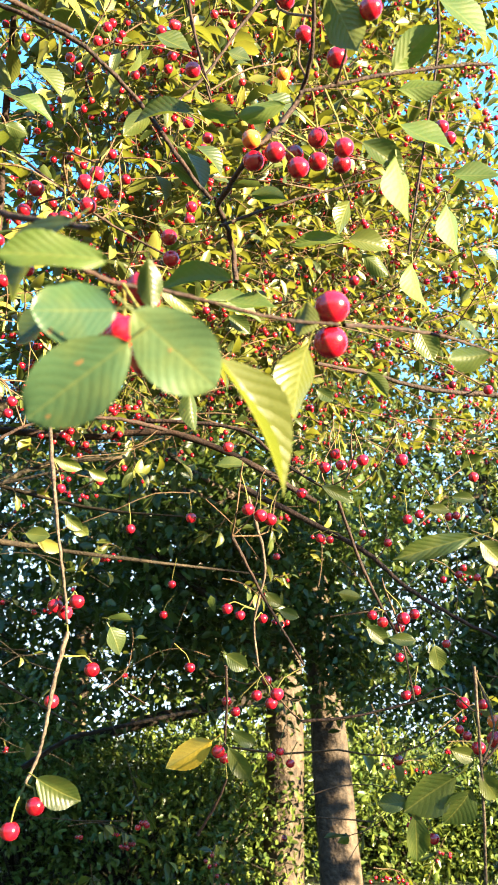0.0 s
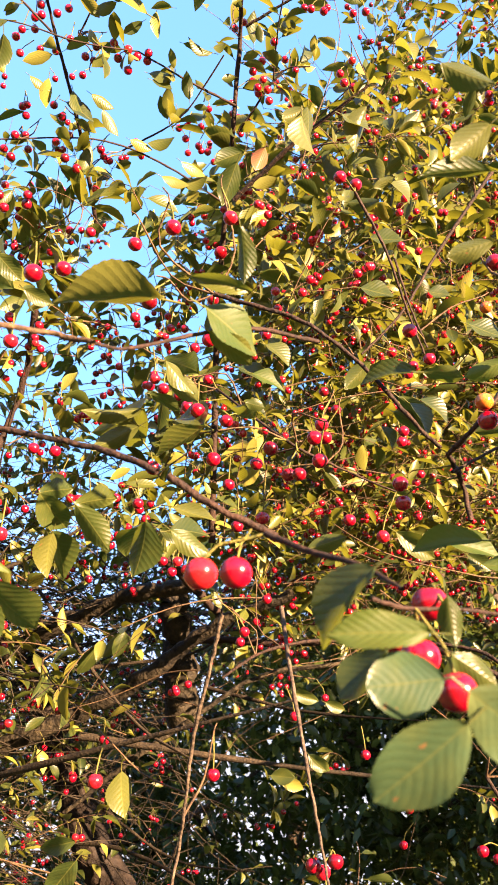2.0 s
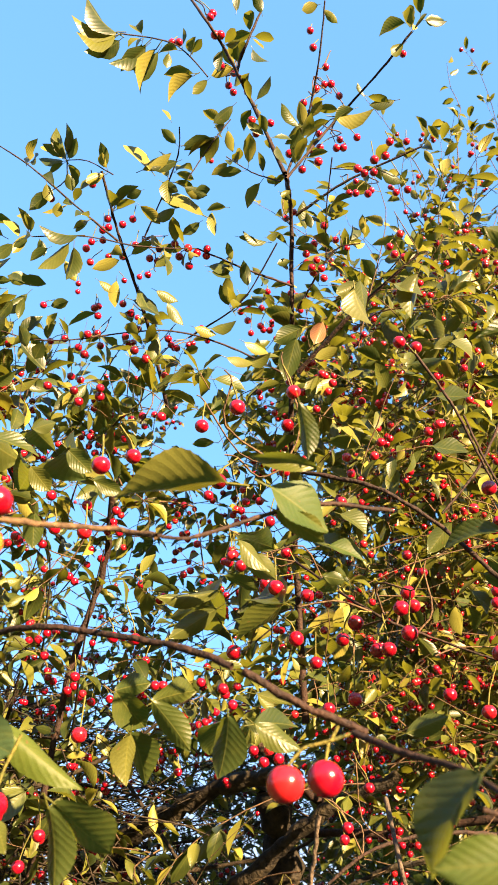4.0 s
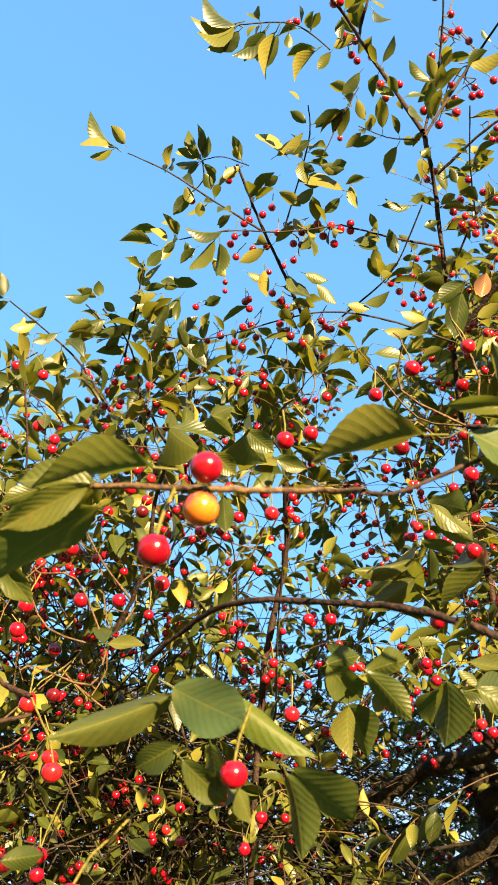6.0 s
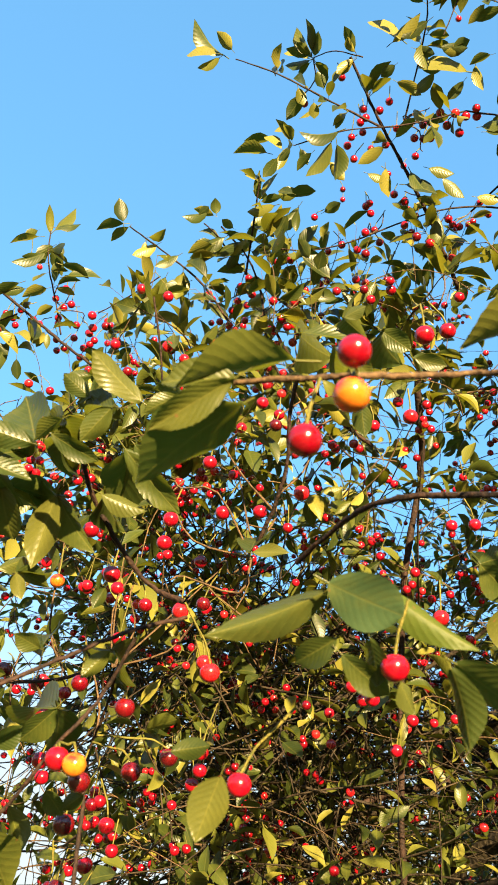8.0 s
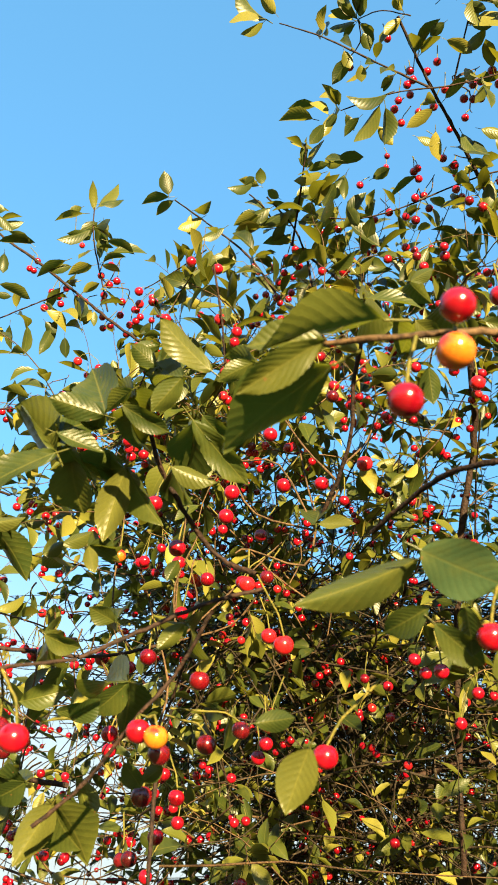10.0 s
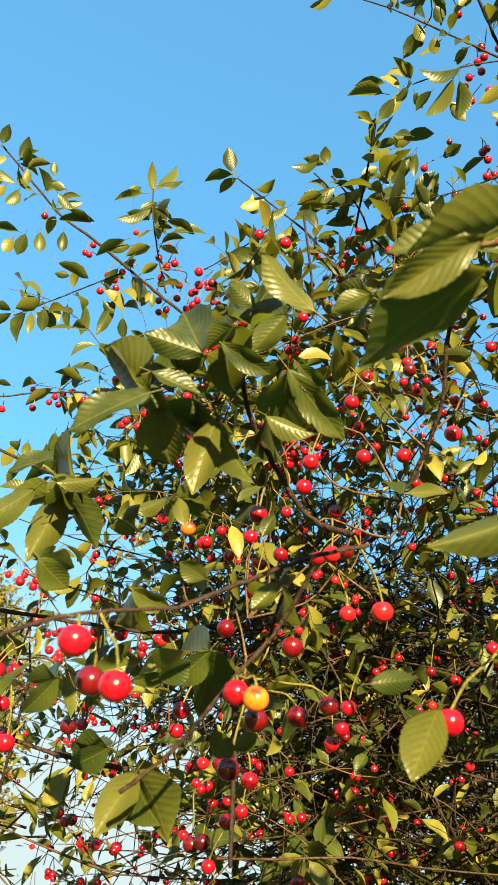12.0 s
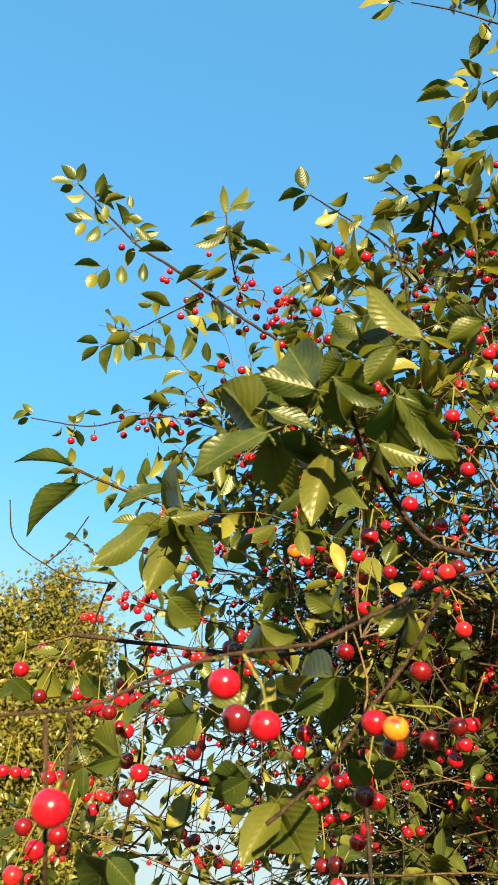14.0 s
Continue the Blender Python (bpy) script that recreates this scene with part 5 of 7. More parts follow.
leaf(B, (-0.402, 0.663, 3.029), (-0.436, 0.649, 3.022), 'g', 0.82)
sprout(B, 6, 0.055)
B = branch([(-0.355, 0.557, 3.141), (-0.396, 0.564, 3.078), (-0.439, 0.576, 3.008)], 0.0012, 0.0008)
leaf(B, (-0.335, 0.523, 3.111), (-0.374, 0.528, 3.085), 'g', 0.91)
leaf(B, (-0.445, 0.618, 3.041), (-0.420, 0.627, 3.046), 'g', 1.45)
leaf(B, (-0.439, 0.630, 3.034), (-0.460, 0.614, 3.036), 'g', 1.31)
leaf(B, (-0.488, 0.625, 3.014), (-0.528, 0.625, 2.993), 'y', 1.07)
leaf(B, (-0.462, 0.605, 3.043), (-0.429, 0.635, 3.035), 'g', 0.98)
sprout(B, 6, 0.055)
B = branch([(-0.574, 0.537, 3.042), (-0.613, 0.504, 3.061), (-0.670, 0.509, 3.112)], 0.0012, 0.0008)
cherry(B, -0.679, 0.600, 3.181, 'c')
cherry(B, -0.727, 0.556, 3.083, 'c')
leaf(B, (-0.673, 0.507, 3.116), (-0.680, 0.462, 3.152), 'y', 0.87)
leaf(B, (-0.665, 0.508, 3.112), (-0.644, 0.488, 3.141), 'g', 1.09)
leaf(B, (-0.692, 0.518, 3.150), (-0.728, 0.487, 3.157), 'y', 0.68)
leaf(B, (-0.679, 0.509, 3.113), (-0.719, 0.489, 3.108), 'y', 0.81)
leaf(B, (-0.660, 0.514, 3.062), (-0.662, 0.537, 3.041), 'g', 1.30)
leaf(B, (-0.523, 0.551, 3.050), (-0.467, 0.554, 3.078), 'y', 0.77)
leaf(B, (-0.535, 0.577, 3.028), (-0.562, 0.574, 3.016), 'g', 1.31)
sprout(B, 6, 0.055)
B = branch([(-0.591, 0.686, 3.045), (-0.526, 0.630, 3.081), (-0.467, 0.573, 3.112), (-0.432, 0.507, 3.095)], 0.0017, 0.0012)
cherry(B, -0.625, 0.684, 3.149, 'c')
cherry(B, -0.647, 0.683, 3.139, 'c')
cherry(B, -0.674, 0.665, 3.149, 'c')
cherry(B, -0.674, 0.675, 3.131, 'c')
cherry(B, -0.686, 0.674, 3.126, 'c')
cherry(B, -0.696, 0.662, 3.071, 'c')
cherry(B, -0.709, 0.667, 3.061, 'c')
cherry(B, -0.675, 0.670, 3.077, 'c')
cherry(B, -0.710, 0.690, 3.046, 'c')
cherry(B, -0.692, 0.719, 3.096, 'c')
cherry(B, -0.666, 0.731, 3.101, 'c')
cherry(B, -0.636, 0.725, 3.119, 'c')
cherry(B, -0.602, 0.736, 3.068, 'c')
cherry(B, -0.589, 0.746, 3.065, 'c')
cherry(B, -0.561, 0.728, 3.071, 'c')
cherry(B, -0.578, 0.728, 3.078, 'c')
cherry(B, -0.576, 0.751, 3.060, 'c')
cherry(B, -0.819, 0.947, 3.379, 'c')
cherry(B, -0.782, 0.957, 3.390, 'c')
cherry(B, -0.615, 0.759, 3.048, 'c')
cherry(B, -0.924, 0.904, 3.360, 'c')
leaf(B, (-0.442, 0.495, 3.079), (-0.450, 0.476, 3.091), 'y', 1.45)
leaf(B, (-0.509, 0.557, 3.054), (-0.541, 0.506, 3.083), 'y', 0.78)
leaf(B, (-0.462, 0.567, 3.071), (-0.509, 0.557, 3.054), 'g', 0.95)
leaf(B, (-0.497, 0.582, 3.044), (-0.474, 0.607, 3.034), 'g', 1.10)
leaf(B, (-0.486, 0.583, 3.048), (-0.499, 0.612, 3.016), 'y', 1.16)
sprout(B, 8, 0.055)
B = branch([(-0.269, 0.866, 3.061), (-0.239, 0.772, 3.087), (-0.198, 0.682, 3.117)], 0.0017, 0.0012)
cherry(B, -0.157, 0.703, 3.084, 'c')
cherry(B, -0.147, 0.714, 3.079, 'c')
cherry(B, -0.247, 0.870, 3.140, 'c')
cherry(B, -0.287, 0.859, 3.072, 'c')
cherry(B, -0.269, 0.926, 3.134, 'c')
cherry(B, -0.235, 0.916, 3.168, 'c')
sprout(B, 6, 0.055)
B = branch([(-0.964, 1.153, 2.723), (-0.999, 1.035, 2.760), (-1.011, 0.904, 2.821), (-1.002, 0.793, 2.870)], 0.0047, 0.0027)
cherry(B, -1.019, 1.013, 3.512, 'c')
cherry(B, -0.887, 0.780, 3.098, 'c')
cherry(B, -0.873, 0.819, 3.013, 'c')
cherry(B, -0.871, 0.910, 2.963, 'c')
cherry(B, -1.006, 1.202, 3.354, 'c')
cherry(B, -0.932, 1.241, 3.359, 'c')
cherry(B, -0.859, 0.990, 2.994, 'c')
cherry(B, -1.106, 0.706, 2.933, 'c')
cherry(B, -1.102, 0.716, 2.923, 'c')
cherry(B, -1.068, 0.725, 2.921, 'c')
cherry(B, -1.029, 0.755, 2.847, 'c')
cherry(B, -1.019, 0.744, 2.877, 'c')
cherry(B, -1.073, 0.725, 2.845, 'c')
cherry(B, -1.252, 0.854, 2.659, 'c')
cherry(B, -1.259, 0.862, 2.644, 'c')
sprout(B, 8, 0.055)
B = branch([(-0.343, 0.540, 3.298), (-0.304, 0.483, 3.230), (-0.253, 0.445, 3.294)], 0.0034, 0.0020)
cherry(B, -0.355, 0.551, 3.337, 'c')
cherry(B, -0.374, 0.570, 3.336, 'c')
cherry(B, -0.369, 0.584, 3.330, 'c')
cherry(B, -0.341, 0.593, 3.333, 'c')
cherry(B, -0.597, 0.924, 3.816, 'c')
leaf(B, (-0.248, 0.432, 3.229), (-0.250, 0.401, 3.255), 'g', 1.02)
sprout(B, 6, 0.055)
B = branch([(-1.603, 1.222, 2.337), (-1.531, 1.392, 2.347), (-1.470, 1.540, 2.364), (-1.417, 1.712, 2.350), (-1.241, 1.983, 2.380)], 0.0098, 0.0154)
cherry(B, -2.347, 1.301, 1.938, 'k')
cherry(B, -2.327, 1.326, 1.946, 'k')
cherry(B, -2.278, 1.327, 2.010, 'k')
B = branch([(-1.373, 1.982, 2.411), (-1.393, 2.113, 2.322), (-1.483, 2.270, 2.129), (-1.559, 2.434, 1.946)], 0.0209, 0.0336)
B = branch([(-1.502, 1.298, 1.842), (-1.396, 1.413, 1.973), (-1.281, 1.539, 2.102), (-1.116, 1.752, 2.206)], 0.0048, 0.0067)
B = branch([(-0.614, 0.062, 1.736), (-0.593, 0.107, 1.752), (-0.572, 0.139, 1.777), (-0.558, 0.163, 1.792), (-0.541, 0.209, 1.811)], 0.0010, 0.0013)
cherry(B, -0.543, 0.156, 1.772, 'c')
cherry(B, -0.542, 0.184, 1.759, 'c')
cherry(B, -0.584, 0.193, 1.770, 'k')
leaf(B, (-0.665, 0.175, 1.856), (-0.661, 0.199, 1.843), 's', 1.36)
leaf(B, (-0.675, 0.180, 1.860), (-0.742, 0.223, 1.873), 'g', 0.87)
leaf(B, (-0.675, 0.180, 1.860), (-0.704, 0.222, 1.878), 'd', 0.61)
B = branch([(-0.549, 0.215, 1.815), (-0.533, 0.250, 1.845), (-0.523, 0.285, 1.873), (-0.506, 0.329, 1.900)], 0.0014, 0.0016)
leaf(B, (-0.441, 0.309, 1.779), (-0.462, 0.316, 1.748), 'y', 1.33)
B = branch([(-1.041, 0.255, 1.935), (-0.952, 0.365, 1.939), (-0.887, 0.432, 1.944), (-0.819, 0.481, 1.967)], 0.0025, 0.0018)
cherry(B, -0.719, 0.525, 1.971, 'c')
cherry(B, -0.896, 0.239, 1.724, 'c')
cherry(B, -0.911, 0.229, 1.711, 'c')
cherry(B, -0.773, 0.590, 1.883, 'c')
cherry(B, -0.799, 0.606, 1.874, 'c')
cherry(B, -0.808, 0.456, 2.049, 'c')
cherry(B, -0.785, 0.482, 2.034, 'c')
cherry(B, -0.813, 0.477, 1.997, 'c')
cherry(B, -0.898, 0.478, 1.856, 'c')
cherry(B, -0.890, 0.453, 1.916, 'c')
cherry(B, -0.909, 0.448, 1.950, 'c')
cherry(B, -0.917, 0.392, 1.957, 'c')
cherry(B, -0.890, 0.474, 1.946, 'c')
cherry(B, -0.868, 0.286, 1.784, 'c')
cherry(B, -1.002, 0.331, 1.881, 'c')
cherry(B, -0.958, 0.294, 1.863, 'c')
cherry(B, -1.030, 0.300, 1.868, 'c')
cherry(B, -1.006, 0.199, 1.871, 'c')
cherry(B, -0.974, 0.640, 2.226, 'c')
cherry(B, -0.758, 0.511, 2.036, 'c')
cherry(B, -0.910, 0.213, 1.725, 'k')
cherry(B, -0.858, 0.376, 1.933, 'k')
cherry(B, -0.828, 0.336, 1.905, 'k')
cherry(B, -0.970, 0.289, 1.850, 'k')
cherry(B, -1.063, 0.246, 1.866, 'k')
cherry(B, -0.935, 0.375, 1.831, 'k')
cherry(B, -0.856, 0.406, 2.048, 'o')
leaf(B, (-0.811, 0.210, 1.978), (-0.855, 0.186, 1.938), 'y', 0.84)
leaf(B, (-0.823, 0.242, 1.996), (-0.863, 0.249, 1.939), 'y', 0.99)
leaf(B, (-0.833, 0.247, 2.002), (-0.904, 0.222, 1.998), 'd', 0.66)
leaf(B, (-0.833, 0.247, 2.002), (-0.857, 0.308, 1.989), 'g', 0.72)
leaf(B, (-0.805, 0.240, 2.004), (-0.825, 0.225, 1.989), 'g', 1.45)
leaf(B, (-0.815, 0.245, 2.010), (-0.899, 0.266, 2.061), 'd', 0.80)
leaf(B, (-0.815, 0.245, 2.010), (-0.867, 0.274, 2.020), 'g', 0.61)
leaf(B, (-0.814, 0.312, 2.009), (-0.790, 0.334, 2.024), 'g', 0.92)
leaf(B, (-0.971, 0.191, 2.076), (-1.030, 0.155, 2.026), 'g', 0.56)
leaf(B, (-0.972, 0.173, 2.089), (-1.003, 0.117, 2.091), 'g', 0.29)
leaf(B, (-1.077, 0.242, 1.897), (-1.073, 0.274, 1.878), 's', 1.38)
leaf(B, (-1.099, 0.221, 1.884), (-1.093, 0.252, 1.868), 's', 1.33)
leaf(B, (-1.049, 0.283, 1.903), (-1.050, 0.312, 1.881), 's', 1.29)
leaf(B, (-1.022, 0.308, 1.920), (-1.015, 0.342, 1.904), 's', 1.04)
leaf(B, (-0.896, 0.264, 2.079), (-0.940, 0.221, 2.054), 'g', 0.57)
leaf(B, (-0.904, 0.245, 2.021), (-0.918, 0.214, 2.025), 'g', 0.78)
leaf(B, (-1.054, 0.261, 1.913), (-1.073, 0.227, 1.914), 'g', 0.67)
leaf(B, (-1.090, 0.210, 1.905), (-1.067, 0.229, 1.921), 'g', 0.77)
B = branch([(-0.574, 0.232, 2.024), (-0.586, 0.263, 1.994), (-0.590, 0.305, 1.966), (-0.589, 0.341, 1.948), (-0.553, 0.351, 1.929)], 0.0017, 0.0022)
cherry(B, -0.553, 0.388, 1.885, 'c')
cherry(B, -0.707, 0.343, 2.038, 'c')
cherry(B, -0.688, 0.366, 1.995, 'c')
leaf(B, (-0.496, 0.231, 2.025), (-0.507, 0.184, 2.045), 'y', 0.93)
leaf(B, (-0.563, 0.166, 1.944), (-0.602, 0.136, 1.915), 'g', 0.70)
leaf(B, (-0.572, 0.171, 1.950), (-0.612, 0.153, 1.997), 'd', 0.63)
leaf(B, (-0.572, 0.171, 1.950), (-0.618, 0.156, 2.001), 'g', 0.82)
leaf(B, (-0.535, 0.179, 1.971), (-0.553, 0.144, 1.973), 'g', 1.05)
leaf(B, (-0.543, 0.184, 1.978), (-0.585, 0.187, 2.037), 'g', 0.84)
leaf(B, (-0.543, 0.184, 1.978), (-0.598, 0.189, 1.995), 'd', 0.64)
leaf(B, (-0.606, 0.198, 1.973), (-0.618, 0.222, 1.939), 's', 1.45)
leaf(B, (-0.615, 0.204, 1.979), (-0.618, 0.252, 1.998), 'd', 0.59)
leaf(B, (-0.615, 0.204, 1.979), (-0.638, 0.255, 1.995), 'g', 0.70)
leaf(B, (-0.587, 0.234, 1.976), (-0.616, 0.246, 1.929), 'y', 0.97)
leaf(B, (-0.595, 0.240, 1.983), (-0.616, 0.287, 1.962), 'g', 0.93)
leaf(B, (-0.595, 0.240, 1.983), (-0.662, 0.232, 2.000), 'd', 0.77)
leaf(B, (-0.551, 0.261, 2.023), (-0.543, 0.320, 1.989), 's', 0.69)
leaf(B, (-0.558, 0.267, 2.030), (-0.616, 0.313, 2.025), 'g', 0.88)
leaf(B, (-0.558, 0.267, 2.030), (-0.614, 0.318, 2.019), 'g', 0.61)
leaf(B, (-0.528, 0.205, 2.028), (-0.534, 0.183, 2.037), 'g', 1.30)
leaf(B, (-0.535, 0.211, 2.036), (-0.556, 0.233, 2.093), 'g', 0.88)
leaf(B, (-0.535, 0.211, 2.036), (-0.590, 0.231, 2.080), 'g', 0.61)
leaf(B, (-0.494, 0.207, 2.003), (-0.515, 0.202, 1.979), 'g', 1.17)
leaf(B, (-0.501, 0.213, 2.011), (-0.546, 0.212, 2.035), 'g', 0.94)
leaf(B, (-0.501, 0.213, 2.011), (-0.535, 0.206, 2.023), 'g', 0.65)
leaf(B, (-0.528, 0.203, 2.047), (-0.543, 0.188, 2.039), 'g', 1.02)
leaf(B, (-0.517, 0.185, 1.989), (-0.533, 0.177, 1.974), 'd', 1.45)
leaf(B, (-0.525, 0.191, 1.997), (-0.557, 0.194, 2.013), 'g', 0.86)
leaf(B, (-0.525, 0.191, 1.997), (-0.568, 0.226, 2.016), 'g', 0.67)
leaf(B, (-0.563, 0.161, 1.958), (-0.549, 0.193, 1.952), 'g', 0.85)
leaf(B, (-0.571, 0.166, 1.965), (-0.624, 0.214, 1.979), 'd', 0.56)
leaf(B, (-0.571, 0.166, 1.965), (-0.578, 0.199, 1.999), 'g', 0.84)
leaf(B, (-0.545, 0.265, 2.027), (-0.540, 0.291, 2.014), 's', 1.18)
leaf(B, (-0.552, 0.272, 2.035), (-0.595, 0.315, 2.052), 'd', 0.55)
leaf(B, (-0.552, 0.272, 2.035), (-0.599, 0.312, 2.060), 'd', 0.56)
leaf(B, (-0.528, 0.186, 1.981), (-0.516, 0.221, 1.972), 's', 0.81)
leaf(B, (-0.536, 0.192, 1.989), (-0.590, 0.241, 2.006), 'g', 0.74)
leaf(B, (-0.536, 0.192, 1.989), (-0.580, 0.237, 2.000), 'g', 0.74)
leaf(B, (-0.559, 0.255, 1.980), (-0.544, 0.289, 1.974), 'y', 0.91)
leaf(B, (-0.566, 0.262, 1.987), (-0.607, 0.303, 1.989), 'g', 0.81)
leaf(B, (-0.566, 0.262, 1.987), (-0.607, 0.300, 1.996), 'g', 0.91)
leaf(B, (-0.788, 0.217, 1.981), (-0.763, 0.248, 1.990), 'y', 0.68)
leaf(B, (-0.797, 0.221, 1.987), (-0.836, 0.259, 1.993), 'g', 0.59)
leaf(B, (-0.797, 0.221, 1.987), (-0.857, 0.272, 2.003), 'd', 0.85)
leaf(B, (-0.766, 0.274, 1.968), (-0.750, 0.285, 1.980), 'y', 1.12)
leaf(B, (-0.775, 0.279, 1.973), (-0.818, 0.326, 2.004), 'g', 0.93)
leaf(B, (-0.775, 0.279, 1.973), (-0.814, 0.316, 1.990), 'g', 0.80)
leaf(B, (-0.602, 0.229, 1.912), (-0.606, 0.242, 1.897), 'y', 1.20)
leaf(B, (-0.611, 0.235, 1.917), (-0.635, 0.272, 1.940), 'g', 0.55)
leaf(B, (-0.611, 0.235, 1.917), (-0.627, 0.266, 1.929), 'd', 0.77)
B = branch([(-0.639, 0.263, 1.732), (-0.615, 0.279, 1.761), (-0.574, 0.284, 1.804), (-0.561, 0.298, 1.835), (-0.528, 0.294, 1.872)], 0.0014, 0.0015)
cherry(B, -0.457, 0.340, 1.783, 'c')
cherry(B, -0.889, 0.208, 1.688, 'c')
cherry(B, -0.569, 0.282, 1.792, 'c')
cherry(B, -0.581, 0.311, 1.786, 'k')
cherry(B, -0.557, 0.288, 1.789, 'o')
leaf(B, (-0.486, 0.307, 1.796), (-0.468, 0.323, 1.802), 'g', 1.18)
leaf(B, (-0.673, 0.294, 1.754), (-0.701, 0.293, 1.717), 'y', 1.14)
leaf(B, (-0.684, 0.302, 1.756), (-0.723, 0.345, 1.735), 'g', 0.76)
leaf(B, (-0.684, 0.302, 1.756), (-0.723, 0.365, 1.740), 'g', 0.62)
leaf(B, (-0.679, 0.272, 1.764), (-0.699, 0.259, 1.747), 's', 1.36)
leaf(B, (-0.689, 0.279, 1.766), (-0.726, 0.276, 1.768), 'd', 0.75)
leaf(B, (-0.689, 0.279, 1.766), (-0.745, 0.285, 1.774), 'g', 0.59)
leaf(B, (-0.635, 0.232, 1.852), (-0.625, 0.257, 1.846), 's', 1.05)
leaf(B, (-0.645, 0.238, 1.856), (-0.710, 0.285, 1.866), 'g', 0.69)
leaf(B, (-0.645, 0.238, 1.856), (-0.681, 0.275, 1.854), 'g', 0.87)
leaf(B, (-0.603, 0.267, 1.868), (-0.610, 0.247, 1.874), 's', 1.29)
leaf(B, (-0.612, 0.274, 1.873), (-0.646, 0.295, 1.908), 'g', 0.62)
leaf(B, (-0.612, 0.274, 1.873), (-0.644, 0.283, 1.883), 'd', 0.75)
leaf(B, (-0.597, 0.328, 1.783), (-0.610, 0.322, 1.772), 'g', 1.45)
leaf(B, (-0.685, 0.224, 1.796), (-0.708, 0.219, 1.770), 's', 1.03)
leaf(B, (-0.696, 0.230, 1.799), (-0.777, 0.250, 1.805), 'g', 0.92)
leaf(B, (-0.696, 0.230, 1.799), (-0.735, 0.229, 1.803), 'd', 0.58)
leaf(B, (-0.629, 0.265, 1.802), (-0.613, 0.277, 1.814), 's', 1.45)
leaf(B, (-0.630, 0.318, 1.785), (-0.628, 0.336, 1.773), 's', 1.32)
leaf(B, (-0.755, 0.219, 1.703), (-0.751, 0.244, 1.689), 'g', 1.40)
leaf(B, (-0.767, 0.225, 1.705), (-0.837, 0.271, 1.690), 'g', 0.64)
leaf(B, (-0.767, 0.225, 1.705), (-0.842, 0.258, 1.693), 'g', 0.93)
leaf(B, (-0.800, 0.233, 1.778), (-0.821, 0.215, 1.764), 's', 0.90)
leaf(B, (-0.812, 0.238, 1.780), (-0.853, 0.229, 1.794), 'g', 0.68)
leaf(B, (-0.812, 0.238, 1.780), (-0.853, 0.232, 1.797), 'd', 0.84)
leaf(B, (-0.572, 0.305, 1.875), (-0.590, 0.298, 1.856), 'g', 1.06)
leaf(B, (-0.580, 0.313, 1.880), (-0.627, 0.367, 1.885), 'g', 0.67)
leaf(B, (-0.580, 0.313, 1.880), (-0.642, 0.349, 1.908), 'g', 0.62)
leaf(B, (-0.561, 0.281, 1.913), (-0.571, 0.281, 1.899), 'g', 1.30)
B = branch([(-0.554, 0.074, 1.732), (-0.555, 0.084, 1.704), (-0.584, 0.109, 1.666)], 0.0008, 0.0006)
B = branch([(-0.555, 0.092, 1.694), (-0.551, 0.087, 1.726), (-0.548, 0.081, 1.735)], 0.0009, 0.0009)
cherry(B, -0.549, 0.086, 1.697, 'c')
B = branch([(-1.381, 0.422, 2.152), (-1.475, 0.386, 2.173), (-1.495, 0.336, 2.185), (-1.510, 0.274, 2.212), (-1.489, 0.238, 2.267)], 0.0015, 0.0010)
B = branch([(-1.495, 0.336, 2.185), (-1.460, 0.352, 2.219), (-1.421, 0.360, 2.266)], 0.0015, 0.0010)
B = branch([(-1.402, 0.424, 2.163), (-1.470, 0.445, 2.136), (-1.496, 0.455, 2.093)], 0.0014, 0.0024)
cherry(B, -1.488, 0.530, 1.850, 'c')
B = branch([(-1.154, 0.412, 1.848), (-1.119, 0.480, 1.843), (-1.083, 0.549, 1.845)], 0.0021, 0.0032)
cherry(B, -1.143, 0.504, 1.891, 'c')
cherry(B, -1.401, 0.649, 1.826, 'c')
cherry(B, -1.258, 0.314, 1.818, 'c')
cherry(B, -1.263, 0.299, 1.816, 'c')
cherry(B, -1.208, 0.346, 1.920, 'c')
cherry(B, -0.965, 0.641, 1.818, 'c')
cherry(B, -0.978, 0.617, 1.755, 'c')
cherry(B, -1.043, 0.653, 1.894, 'c')
B = branch([(-1.064, 0.378, 1.903), (-1.115, 0.409, 1.812), (-1.147, 0.427, 1.755)], 0.0017, 0.0017)
cherry(B, -1.077, 0.343, 1.913, 'c')
cherry(B, -1.045, 0.275, 1.788, 'c')
cherry(B, -1.073, 0.368, 1.965, 'c')
cherry(B, -0.990, 0.287, 1.725, 'k')
B = branch([(-0.738, 0.420, 1.847), (-0.720, 0.418, 1.781), (-0.700, 0.412, 1.720)], 0.0022, 0.0017)
cherry(B, -0.723, 0.544, 1.884, 'c')
cherry(B, -0.732, 0.389, 1.904, 'c')
cherry(B, -0.818, 0.422, 1.851, 'c')
cherry(B, -0.802, 0.505, 1.810, 'c')
cherry(B, -0.827, 0.507, 1.775, 'c')
cherry(B, -0.868, 0.280, 1.762, 'k')
cherry(B, -0.854, 0.491, 1.751, 'k')
cherry(B, -0.806, 0.465, 1.748, 'k')
leaf(B, (-0.754, 0.322, 1.836), (-0.732, 0.340, 1.843), 's', 0.89)
B = branch([(-0.613, 0.345, 1.899), (-0.649, 0.366, 1.860), (-0.666, 0.371, 1.833)], 0.0013, 0.0011)
cherry(B, -0.619, 0.382, 1.814, 'k')
cherry(B, -0.642, 0.436, 1.842, 'k')
cherry(B, -0.599, 0.349, 1.851, 'k')
